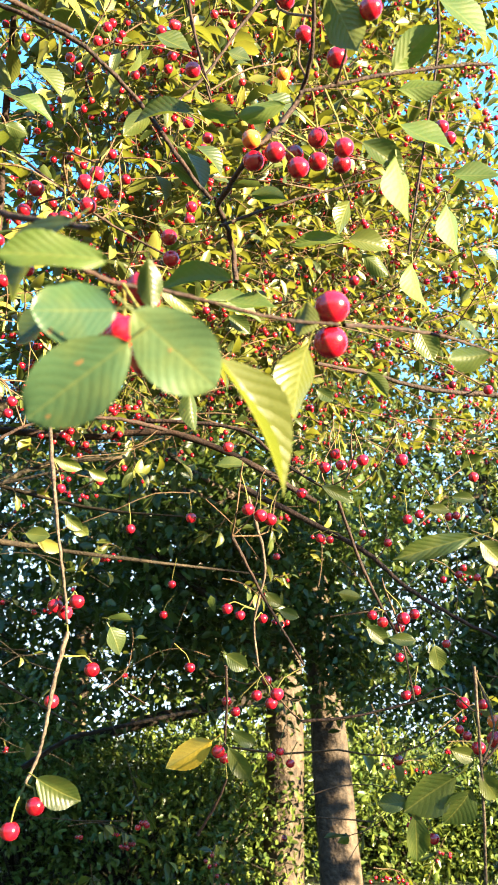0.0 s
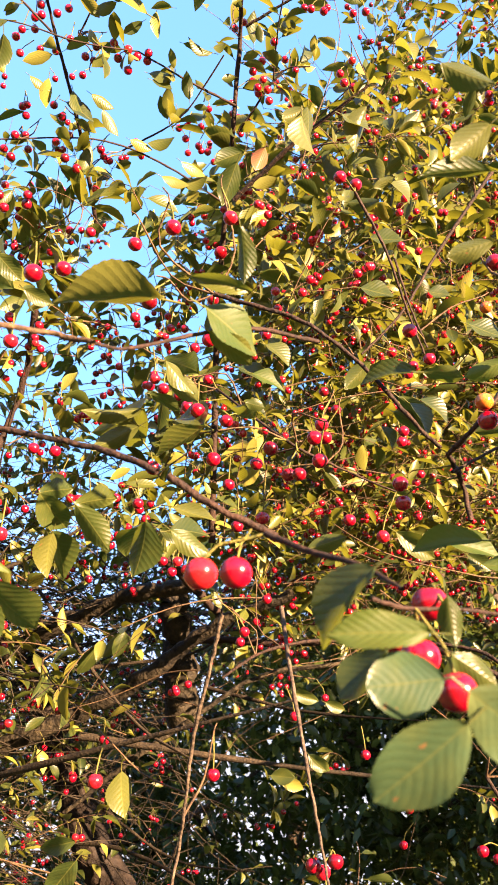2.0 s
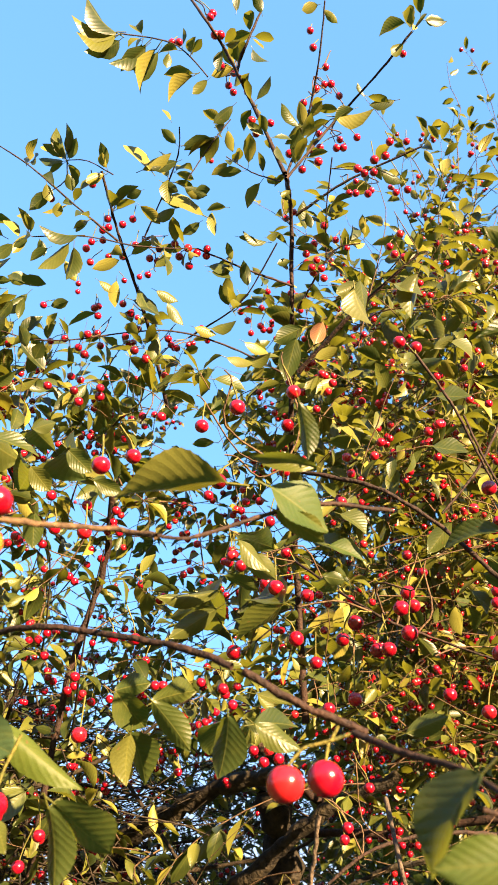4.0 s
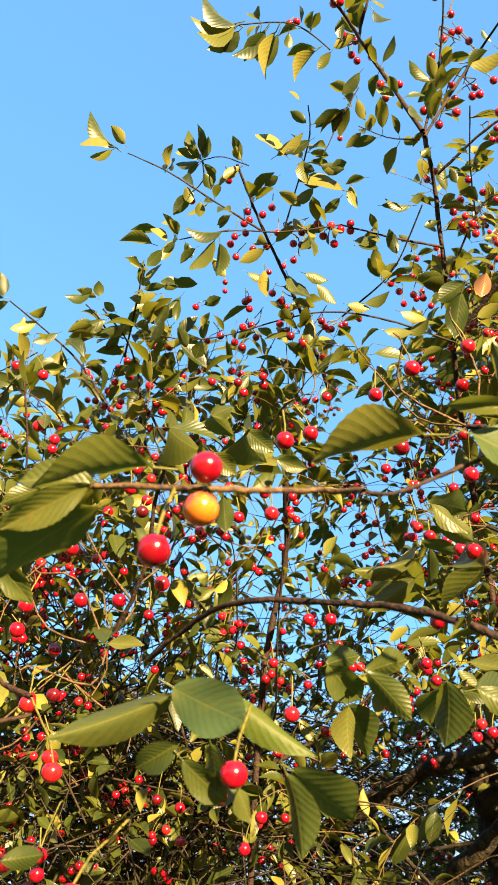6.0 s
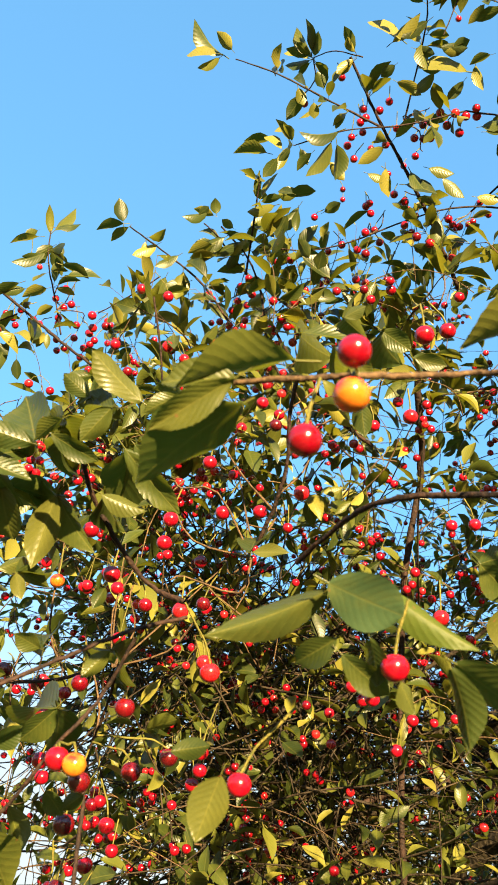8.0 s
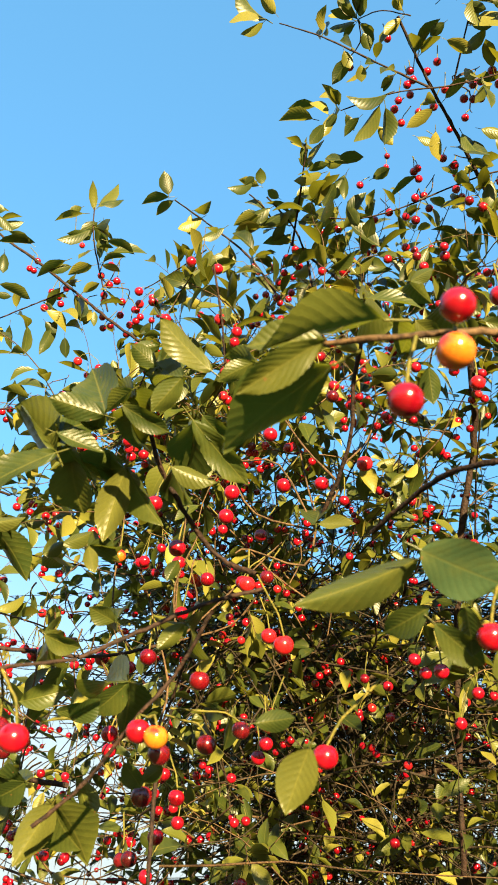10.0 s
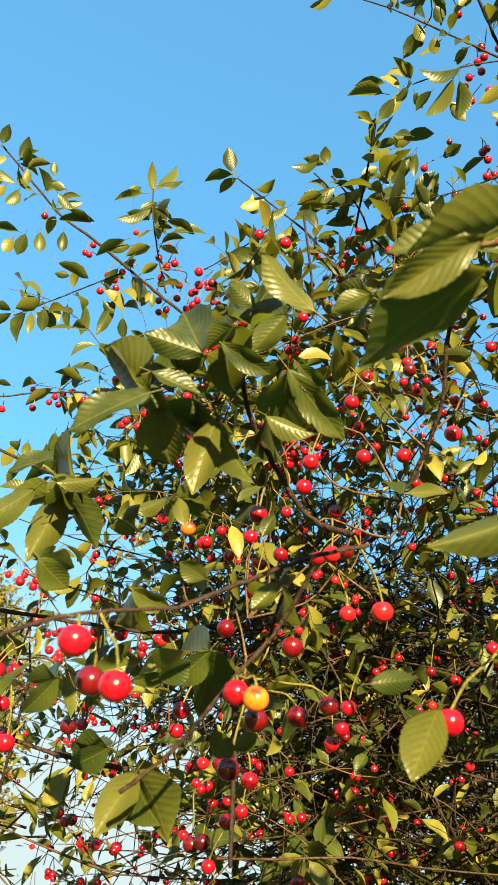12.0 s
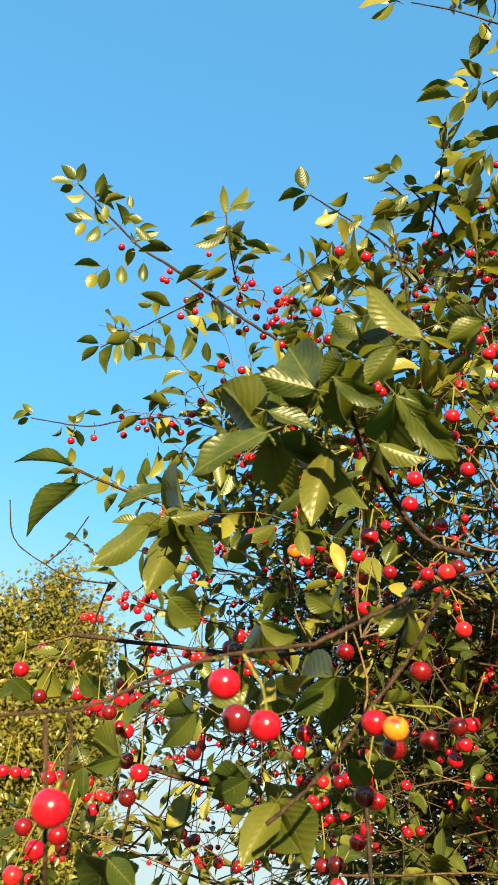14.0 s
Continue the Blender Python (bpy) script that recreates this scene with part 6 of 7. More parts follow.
cherry(B, -0.654, 0.356, 1.772, 'k')
leaf(B, (-0.691, 0.347, 1.862), (-0.725, 0.339, 1.832), 's', 1.09)
leaf(B, (-0.701, 0.354, 1.866), (-0.757, 0.402, 1.849), 'g', 0.74)
leaf(B, (-0.701, 0.354, 1.866), (-0.797, 0.371, 1.884), 'g', 0.69)
B = branch([(-1.417, 0.120, 2.947), (-1.343, 0.198, 2.835), (-1.322, 0.264, 2.789), (-1.293, 0.319, 2.762), (-1.266, 0.403, 2.727)], 0.0017, 0.0028)
cherry(B, -1.524, 0.278, 2.963, 'c')
cherry(B, -1.503, 0.386, 2.925, 'c')
cherry(B, -1.499, 0.395, 2.923, 'c')
leaf(B, (-1.397, 0.111, 2.933), (-1.405, 0.072, 2.952), 'g', 0.98)
leaf(B, (-1.390, 0.117, 2.924), (-1.371, 0.108, 2.955), 'g', 1.14)
leaf(B, (-1.395, 0.109, 2.915), (-1.421, 0.069, 2.911), 'g', 0.69)
leaf(B, (-1.398, 0.111, 2.913), (-1.417, 0.094, 2.901), 'g', 1.37)
leaf(B, (-1.388, 0.135, 2.898), (-1.411, 0.111, 2.885), 'y', 0.95)
leaf(B, (-1.360, 0.152, 2.888), (-1.335, 0.149, 2.923), 'y', 1.08)
leaf(B, (-1.358, 0.146, 2.804), (-1.372, 0.116, 2.808), 'g', 1.12)
leaf(B, (-1.353, 0.164, 2.818), (-1.366, 0.126, 2.828), 'g', 0.89)
leaf(B, (-1.323, 0.148, 2.769), (-1.343, 0.142, 2.747), 'g', 1.18)
leaf(B, (-1.302, 0.168, 2.759), (-1.325, 0.165, 2.730), 'y', 1.16)
leaf(B, (-1.312, 0.176, 2.790), (-1.299, 0.165, 2.815), 'g', 1.18)
leaf(B, (-1.272, 0.207, 2.767), (-1.263, 0.180, 2.800), 'g', 0.71)
leaf(B, (-1.254, 0.202, 2.794), (-1.246, 0.189, 2.815), 'g', 1.16)
leaf(B, (-1.260, 0.205, 2.779), (-1.248, 0.228, 2.777), 'g', 1.33)
leaf(B, (-1.259, 0.222, 2.768), (-1.251, 0.257, 2.751), 'g', 0.89)
leaf(B, (-1.324, 0.203, 2.695), (-1.350, 0.161, 2.693), 'g', 0.61)
leaf(B, (-1.334, 0.202, 2.682), (-1.353, 0.201, 2.658), 'g', 1.43)
leaf(B, (-1.318, 0.215, 2.694), (-1.340, 0.222, 2.660), 'g', 1.18)
leaf(B, (-1.301, 0.233, 2.703), (-1.314, 0.251, 2.672), 'g', 1.16)
leaf(B, (-1.275, 0.264, 2.714), (-1.290, 0.280, 2.682), 'y', 1.01)
leaf(B, (-1.240, 0.293, 2.739), (-1.255, 0.252, 2.750), 'g', 0.78)
leaf(B, (-1.273, 0.247, 2.730), (-1.237, 0.298, 2.739), 'g', 0.56)
leaf(B, (-1.217, 0.370, 2.729), (-1.246, 0.341, 2.713), 'g', 1.01)
leaf(B, (-1.214, 0.355, 2.730), (-1.257, 0.327, 2.696), 'g', 0.71)
sprout(B, 10, 0.055)
B = branch([(-1.266, 0.403, 2.727), (-1.232, 0.483, 2.685), (-1.173, 0.557, 2.627)], 0.0028, 0.0032)
cherry(B, -1.197, 0.604, 2.650, 'c')
cherry(B, -1.216, 0.648, 2.667, 'c')
cherry(B, -1.248, 0.613, 2.573, 'c')
cherry(B, -1.237, 0.617, 2.581, 'c')
cherry(B, -1.224, 0.627, 2.585, 'c')
sprout(B, 6, 0.055)
B = branch([(-1.459, 0.291, 2.633), (-1.385, 0.334, 2.668), (-1.322, 0.368, 2.695), (-1.266, 0.403, 2.727)], 0.0013, 0.0016)
cherry(B, -1.415, 0.418, 2.776, 'c')
leaf(B, (-1.379, 0.263, 2.577), (-1.399, 0.228, 2.577), 'g', 0.75)
leaf(B, (-1.381, 0.266, 2.573), (-1.410, 0.254, 2.543), 'g', 0.80)
leaf(B, (-1.364, 0.285, 2.580), (-1.396, 0.291, 2.533), 'g', 0.77)
leaf(B, (-1.358, 0.293, 2.582), (-1.374, 0.307, 2.550), 'g', 1.04)
leaf(B, (-1.342, 0.306, 2.594), (-1.358, 0.323, 2.559), 'y', 1.04)
leaf(B, (-1.347, 0.288, 2.600), (-1.359, 0.258, 2.608), 'g', 0.92)
leaf(B, (-1.295, 0.311, 2.652), (-1.310, 0.288, 2.649), 'g', 1.08)
leaf(B, (-1.296, 0.360, 2.614), (-1.317, 0.381, 2.569), 'g', 0.80)
leaf(B, (-1.259, 0.394, 2.636), (-1.301, 0.401, 2.575), 'y', 0.71)
leaf(B, (-1.314, 0.334, 2.609), (-1.330, 0.357, 2.571), 'g', 0.74)
leaf(B, (-1.273, 0.380, 2.628), (-1.269, 0.406, 2.615), 'g', 1.33)
leaf(B, (-1.299, 0.285, 2.666), (-1.278, 0.339, 2.653), 'g', 0.67)
leaf(B, (-1.268, 0.372, 2.647), (-1.255, 0.419, 2.628), 'g', 0.83)
sprout(B, 8, 0.055)
B = branch([(-1.239, 0.381, 2.923), (-1.192, 0.384, 2.796), (-1.261, 0.453, 2.791), (-1.217, 0.475, 2.671)], 0.0012, 0.0016)
cherry(B, -1.486, 0.391, 2.942, 'c')
cherry(B, -1.272, 0.455, 2.809, 'c')
cherry(B, -1.255, 0.461, 2.832, 'c')
cherry(B, -1.264, 0.474, 2.793, 'c')
cherry(B, -1.291, 0.482, 2.787, 'c')
cherry(B, -1.298, 0.489, 2.781, 'c')
cherry(B, -1.338, 0.514, 2.777, 'c')
cherry(B, -1.359, 0.532, 2.771, 'c')
cherry(B, -1.345, 0.540, 2.776, 'c')
cherry(B, -1.351, 0.457, 2.797, 'c')
cherry(B, -1.341, 0.469, 2.788, 'c')
cherry(B, -1.420, 0.423, 2.829, 'c')
cherry(B, -1.415, 0.439, 2.825, 'c')
cherry(B, -1.457, 0.464, 2.848, 'c')
cherry(B, -1.398, 0.442, 2.841, 'c')
cherry(B, -1.346, 0.400, 2.930, 'c')
cherry(B, -1.583, 0.511, 3.166, 'c')
cherry(B, -1.293, 0.557, 2.761, 'c')
cherry(B, -1.273, 0.565, 2.778, 'c')
cherry(B, -1.282, 0.563, 2.770, 'c')
cherry(B, -1.306, 0.562, 2.746, 'c')
cherry(B, -1.291, 0.529, 2.767, 'c')
cherry(B, -1.271, 0.547, 2.784, 'c')
cherry(B, -1.251, 0.481, 2.801, 'c')
cherry(B, -1.282, 0.520, 2.792, 'c')
leaf(B, (-1.262, 0.421, 2.613), (-1.273, 0.442, 2.582), 'g', 1.00)
leaf(B, (-1.243, 0.384, 2.921), (-1.225, 0.354, 2.967), 'y', 0.66)
leaf(B, (-1.263, 0.397, 2.958), (-1.221, 0.403, 3.010), 'g', 0.66)
leaf(B, (-1.228, 0.386, 2.930), (-1.196, 0.420, 2.946), 'y', 0.68)
leaf(B, (-1.198, 0.350, 2.845), (-1.235, 0.313, 2.823), 'g', 0.56)
leaf(B, (-1.220, 0.350, 2.880), (-1.239, 0.336, 2.867), 'g', 1.45)
leaf(B, (-1.197, 0.392, 2.863), (-1.203, 0.408, 2.843), 'g', 1.45)
leaf(B, (-1.177, 0.366, 2.798), (-1.222, 0.333, 2.764), 'y', 0.68)
leaf(B, (-1.197, 0.382, 2.847), (-1.224, 0.366, 2.823), 'g', 1.27)
leaf(B, (-1.168, 0.401, 2.791), (-1.143, 0.451, 2.787), 'g', 0.72)
leaf(B, (-1.168, 0.418, 2.774), (-1.127, 0.464, 2.793), 'g', 0.62)
leaf(B, (-1.188, 0.376, 2.787), (-1.209, 0.338, 2.789), 'g', 0.91)
sprout(B, 8, 0.055)
B = branch([(-1.745, 0.276, 2.589), (-1.624, 0.361, 2.556), (-1.579, 0.425, 2.585), (-1.485, 0.519, 2.607)], 0.0014, 0.0018)
cherry(B, -1.493, 0.590, 2.746, 'c')
cherry(B, -1.462, 0.584, 2.699, 'c')
cherry(B, -1.718, 0.464, 2.685, 'c')
cherry(B, -1.695, 0.409, 2.584, 'c')
cherry(B, -1.649, 0.350, 2.524, 'c')
cherry(B, -1.575, 0.499, 2.636, 'c')
cherry(B, -1.527, 0.510, 2.599, 'c')
cherry(B, -1.463, 0.521, 2.599, 'c')
cherry(B, -1.473, 0.521, 2.585, 'c')
cherry(B, -1.502, 0.552, 2.672, 'c')
cherry(B, -1.558, 0.549, 2.612, 'c')
cherry(B, -1.567, 0.429, 2.543, 'c')
leaf(B, (-1.750, 0.274, 2.599), (-1.777, 0.241, 2.588), 'g', 0.83)
leaf(B, (-1.728, 0.271, 2.594), (-1.735, 0.246, 2.604), 'g', 1.10)
leaf(B, (-1.756, 0.272, 2.592), (-1.776, 0.259, 2.576), 'g', 1.07)
leaf(B, (-1.585, 0.376, 2.575), (-1.603, 0.345, 2.574), 'g', 0.68)
leaf(B, (-1.540, 0.443, 2.591), (-1.584, 0.416, 2.553), 'g', 0.77)
leaf(B, (-1.627, 0.441, 2.477), (-1.655, 0.442, 2.439), 'y', 1.16)
leaf(B, (-1.606, 0.460, 2.492), (-1.622, 0.471, 2.461), 'g', 1.23)
leaf(B, (-1.566, 0.492, 2.520), (-1.590, 0.503, 2.479), 'g', 0.91)
leaf(B, (-1.548, 0.506, 2.534), (-1.577, 0.522, 2.483), 'g', 0.74)
leaf(B, (-1.499, 0.483, 2.616), (-1.521, 0.430, 2.627), 'g', 0.68)
leaf(B, (-1.470, 0.501, 2.641), (-1.500, 0.448, 2.641), 'g', 0.65)
leaf(B, (-1.513, 0.553, 2.544), (-1.551, 0.546, 2.499), 'g', 0.83)
sprout(B, 8, 0.055)
B = branch([(-1.020, 0.437, 2.827), (-1.014, 0.529, 2.829), (-0.982, 0.602, 2.787), (-0.941, 0.667, 2.690)], 0.0012, 0.0023)
cherry(B, -0.979, 0.677, 2.782, 'c')
cherry(B, -0.960, 0.662, 2.718, 'c')
cherry(B, -1.001, 0.660, 2.699, 'c')
leaf(B, (-0.984, 0.404, 2.780), (-0.974, 0.378, 2.813), 'g', 1.23)
leaf(B, (-1.003, 0.416, 2.801), (-1.036, 0.382, 2.783), 'g', 0.73)
leaf(B, (-1.004, 0.427, 2.803), (-1.031, 0.418, 2.773), 'g', 0.80)
leaf(B, (-0.999, 0.490, 2.811), (-1.034, 0.468, 2.781), 'g', 0.91)
leaf(B, (-0.983, 0.531, 2.808), (-1.017, 0.510, 2.779), 'y', 0.86)
leaf(B, (-0.989, 0.568, 2.772), (-1.024, 0.543, 2.744), 'g', 1.21)
leaf(B, (-0.989, 0.553, 2.783), (-1.013, 0.567, 2.739), 'g', 1.14)
leaf(B, (-0.930, 0.647, 2.615), (-0.919, 0.689, 2.598), 'g', 0.92)
sprout(B, 8, 0.055)
B = branch([(-1.146, 0.492, 2.722), (-1.076, 0.512, 2.745), (-1.016, 0.525, 2.768)], 0.0012, 0.0015)
leaf(B, (-1.043, 0.512, 2.742), (-1.053, 0.554, 2.698), 'g', 0.90)
leaf(B, (-1.010, 0.533, 2.769), (-1.041, 0.539, 2.724), 'g', 1.01)
leaf(B, (-1.075, 0.512, 2.700), (-1.091, 0.509, 2.681), 'g', 1.45)
leaf(B, (-1.016, 0.495, 2.788), (-1.026, 0.477, 2.789), 'g', 1.41)
sprout(B, 6, 0.055)
B = branch([(-0.915, 0.563, 2.873), (-0.907, 0.636, 2.843), (-0.928, 0.704, 2.808), (-0.916, 0.740, 2.669), (-0.898, 0.822, 2.607)], 0.0015, 0.0026)
cherry(B, -0.889, 0.705, 2.704, 'c')
cherry(B, -0.892, 0.737, 2.756, 'c')
cherry(B, -0.846, 0.703, 2.682, 'c')
cherry(B, -0.887, 0.722, 2.675, 'c')
cherry(B, -0.966, 0.779, 2.672, 'c')
cherry(B, -0.999, 0.781, 2.556, 'c')
cherry(B, -0.977, 0.790, 2.572, 'c')
cherry(B, -0.980, 0.796, 2.564, 'c')
cherry(B, -1.010, 0.752, 2.570, 'c')
cherry(B, -1.011, 0.764, 2.559, 'c')
cherry(B, -1.035, 0.792, 2.556, 'c')
cherry(B, -1.012, 0.778, 2.596, 'c')
leaf(B, (-0.866, 0.683, 2.850), (-0.911, 0.690, 2.820), 'y', 1.01)
leaf(B, (-0.913, 0.545, 2.890), (-0.905, 0.529, 2.912), 'g', 1.45)
leaf(B, (-0.917, 0.543, 2.886), (-0.937, 0.509, 2.885), 'g', 0.87)
leaf(B, (-0.902, 0.582, 2.877), (-0.910, 0.558, 2.884), 'g', 1.42)
leaf(B, (-0.919, 0.579, 2.859), (-0.966, 0.548, 2.820), 'g', 0.87)
sprout(B, 10, 0.055)
B = branch([(-1.505, 0.517, 2.399), (-1.503, 0.415, 2.388), (-1.530, 0.339, 2.400)], 0.0025, 0.0028)
leaf(B, (-1.571, 0.552, 2.468), (-1.639, 0.482, 2.431), 'g', 0.38)
sprout(B, 6, 0.055)
B = branch([(-0.564, 0.257, 2.201), (-0.576, 0.286, 2.163), (-0.588, 0.307, 2.131)], 0.0011, 0.0009)

# ---- the crown behind: limbs, twigs, leaves and fruit ----
CROWN_TOP = ((-40, 66), (2, 60), (8, 54), (13, 48), (19, 43), (26, 43), (36, 43), (42, 42), (53, 35), (60, 29), (65, 18), (70, 6), (78, -4))


def place(bearing, rise, far):
    """A place by its bearing to the left of +y and its rise, in degrees, and its distance from where one stands."""
    a, e = radians(bearing), radians(rise)
    return EYE + far * np.array([-math.sin(a) * math.cos(e), math.cos(a) * math.cos(e), math.sin(e)])


rng = np.random.default_rng(21)
crown_twigs, crown_leaves, crown_fruit, crown_stalks = Pile(), Pile(), Pile(), Pile()
inner_twigs = Pile()


def grow_twig(start, way, length, thick, leaves, bunches, inner=False, big=1.0):
    way = unit(way)
    p, line = np.array(start), [np.array(start)]
    for i in range(5):
        way = unit(way + rng.normal(size=3) * 0.22 + np.array([0, 0, -0.05]))
        p = p + way * length / 5
        line.append(p)
    line = smooth_line(line, 2)
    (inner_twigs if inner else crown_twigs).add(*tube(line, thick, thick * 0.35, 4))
    n = len(line)
    for i in range(leaves):
        k = rng.integers(2, n)
        q, d = line[k], unit(line[min(k, n - 1)] - line[k - 1])
        out = unit(np.cross(d, rng.normal(size=3)))
        along = unit(d * (0.3 + 0.7 * rng.random()) + out * 0.9 + np.array([0, 0, -0.35]))
        face = unit(np.array([0, 0, 0.8]) + SUNV * 0.5 + rng.normal(size=3) * 0.55)
        size = (0.038 + 0.024 * rng.random()) * big
        v, f, uv = SMALL_LEAVES[rng.integers(4)]
        m = turned(along, face) * size
        m[:, 0] *= 0.75 + 0.35 * rng.random()
        crown_leaves.add(v @ m.T + q + along * size * 0.2, f, uv)
    for i in range(bunches):
        k = rng.integers(1, n)
        for j in range(rng.integers(1, 5)):
            c = line[k] + np.array([rng.normal() * 0.018, rng.normal() * 0.018, -0.030 - 0.018 * rng.random()])
            r = 0.0072 + 0.0016 * rng.random()
            crown_fruit.add(SMALL_FRUIT[0] * r + c, SMALL_FRUIT[1])
            crown_stalks.add(*tube(stalk_line(c + np.array([0, 0, r * 0.7]), line[k]), 0.0006, 0.0008, 3))


tops = np.array(CROWN_TOP, dtype=float)
made = 0
while made < 1280:
    bearing = rng.uniform(-19, 78)
    top = np.interp(bearing, tops[:, 0], tops[:, 1])
    rise = rng.uniform(-14, top)
    chance = 1.0
    if rise < 17.5 - 0.1 * max(0, bearing - 10) and bearing < 40:
        chance = 0.03 if bearing < 22 else 0.08
    if rise < 21 and bearing > 53:
        chance = 0.12
    if 15 < bearing < 32 and rise > 15:
        chance *= 0.7
    if 36 < bearing < 57 and rise < 25:
        chance *= 0.3
    if 18 < bearing < 37 and 6 < rise < 24:
        chance *= 0.3
    if rise > top - 10:
        chance *= 0.5
    if 12 < bearing < 52 and rise >= 25:
        chance *= 0.24
    if rng.random() > chance:
        continue
    far = rng.uniform(1.6, 3.6) if bearing > 16 else rng.uniform(1.7, 3.0) + 0.05 * (16 - bearing)
    start = place(bearing, rise, far)
    way = unit(start - np.array([ROOT[0], ROOT[1], 1.9])) + np.array([0, 0, 0.25]) + rng.normal(size=3) * 0.55
    grow_twig(start, way, rng.uniform(0.22, 0.5), rng.uniform(0.0014, 0.0026), rng.integers(9, 16), rng.choice([0, 1, 1, 2, 2, 3] if bearing > 25 else [1, 1, 2, 3, 4]))
    made += 1
# the leafy outer side towards the sun
for i in range(800):
    bearing = rng.uniform(-21, 16)
    low = 23 if bearing < 10 else 20
    start = place(bearing, rng.uniform(low if rng.random() < 0.92 else 12, 55), 1.6 + 0.055 * (16 - bearing) + 1.5 * rng.random())
    way = np.array([rng.normal(), rng.normal() * 0.5, rng.normal() * 0.4])
    grow_twig(start, way, rng.uniform(0.25, 0.55), rng.uniform(0.0012, 0.0026), rng.integers(7, 12), rng.choice([0, 0, 1, 1, 2]), big=rng.uniform(1.1, 1.6))
# loose shoots along the crown's edge against the sky
edge = np.array(((-10, 58), (3, 58), (9, 54), (20, 52), (32, 50), (44, 49), (52, 46), (60, 41), (66, 37), (69, 33), (73, 26)), dtype=float)
for i in range(330):
    bearing = rng.uniform(4, 70)
    top = np.interp(bearing, edge[:, 0], edge[:, 1])
    rise = top - abs(rng.normal()) * 9
    if rise < 18 or (bearing > 62 and rise < top - 9) or (9 < bearing < 47 and i % 5 > 1):
        continue
    start = place(bearing, rise - 3, rng.uniform(1.3, 2.1))
    way = np.array([rng.normal() * 0.7, rng.normal() * 0.5, 0.5 + rng.normal() * 0.4])
    grow_twig(start, way, rng.uniform(0.15, 0.3), rng.uniform(0.0010, 0.0018), rng.integers(6, 12), rng.choice([0, 1, 1, 2]))
# hanging shoots low on the open side
for i in range(20):
    start = place(rng.uniform(64, 74), rng.uniform(4, 20), rng.uniform(1.1, 1.9))
    way = np.array([rng.normal(), rng.normal() * 0.6, -0.2 + rng.normal() * 0.3])
    grow_twig(start, way, rng.uniform(0.15, 0.3), rng.uniform(0.0010, 0.0018), rng.integers(3, 6), rng.choice([0, 1, 1, 2]))
for i in range(45):
    start = place(rng.uniform(47, 70), rng.uniform(-2, 14), rng.uniform(1.2, 2.6))
    way = np.array([rng.normal(), rng.normal() * 0.6, rng.normal() * 0.5])
    grow_twig(start, way, rng.uniform(0.25, 0.5), rng.uniform(0.0010, 0.0020), rng.integers(0, 4), rng.choice([0, 0, 1]))
# the bare, twiggy inside of the crown, its shade put into a darker bark
made = 0
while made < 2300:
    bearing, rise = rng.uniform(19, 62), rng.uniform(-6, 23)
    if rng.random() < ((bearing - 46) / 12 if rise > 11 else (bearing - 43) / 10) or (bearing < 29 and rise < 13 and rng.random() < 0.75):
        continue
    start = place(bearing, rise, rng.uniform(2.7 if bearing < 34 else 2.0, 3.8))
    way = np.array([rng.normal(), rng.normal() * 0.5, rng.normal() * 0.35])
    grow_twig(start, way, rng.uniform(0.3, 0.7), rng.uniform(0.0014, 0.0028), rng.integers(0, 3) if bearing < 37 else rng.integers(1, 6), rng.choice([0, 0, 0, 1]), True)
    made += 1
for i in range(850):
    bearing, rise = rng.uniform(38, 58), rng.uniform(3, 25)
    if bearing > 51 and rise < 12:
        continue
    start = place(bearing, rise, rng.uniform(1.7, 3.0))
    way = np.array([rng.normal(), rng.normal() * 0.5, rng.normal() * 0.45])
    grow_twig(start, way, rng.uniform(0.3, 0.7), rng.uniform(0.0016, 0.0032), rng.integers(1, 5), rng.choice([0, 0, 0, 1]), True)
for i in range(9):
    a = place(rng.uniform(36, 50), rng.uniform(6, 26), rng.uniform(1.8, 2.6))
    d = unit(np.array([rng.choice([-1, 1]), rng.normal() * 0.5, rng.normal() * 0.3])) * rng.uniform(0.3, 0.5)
    branch([a, a + d + rng.normal(size=3) * 0.05, a + 2 * d + rng.normal(size=3) * 0.08], rng.uniform(0.005, 0.009), 0.0016, SHADED_BARK)
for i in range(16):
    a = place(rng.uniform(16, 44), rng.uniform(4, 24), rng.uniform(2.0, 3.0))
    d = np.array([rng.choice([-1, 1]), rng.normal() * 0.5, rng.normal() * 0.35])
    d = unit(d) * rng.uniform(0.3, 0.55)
    branch([a, a + d + rng.normal(size=3) * 0.05, a + 2 * d + rng.normal(size=3) * 0.08], rng.uniform(0.005, 0.010), 0.0018, SHADED_BARK)
for i in range(420):
    bearing = rng.uniform(-24, 70)
    rise = rng.uniform(-8, min(42, np.interp(bearing, tops[:, 0], tops[:, 1]) - 6))
    if (rise < 13 and bearing < 40 or 18 < bearing < 37 and rise < 24) and i % 4:
        continue
    start = place(bearing, rise, rng.uniform(1.7, 3.0))
    way = np.array([rng.choice([-1, 1]), rng.normal() * 0.5, rng.normal() * 0.3])
    grow_twig(start, way, rng.uniform(0.35, 0.7), rng.uniform(0.0014, 0.0026), rng.integers(0, 4), rng.choice([0, 0, 1]))
child("twig_mass", crown_twigs.mesh("twig_mass", TWIG), tree, "thin brown cherry twigs", "stuff")
child("inner_twig_mass", inner_twigs.mesh("inner_twig_mass", SHADED_BARK), tree, "bare twigs inside the crown, bark darkened for shade", "stuff")
child("foliage", crown_leaves.mesh("foliage", LEAVES), tree, "green and yellowish cherry leaves", "stuff")
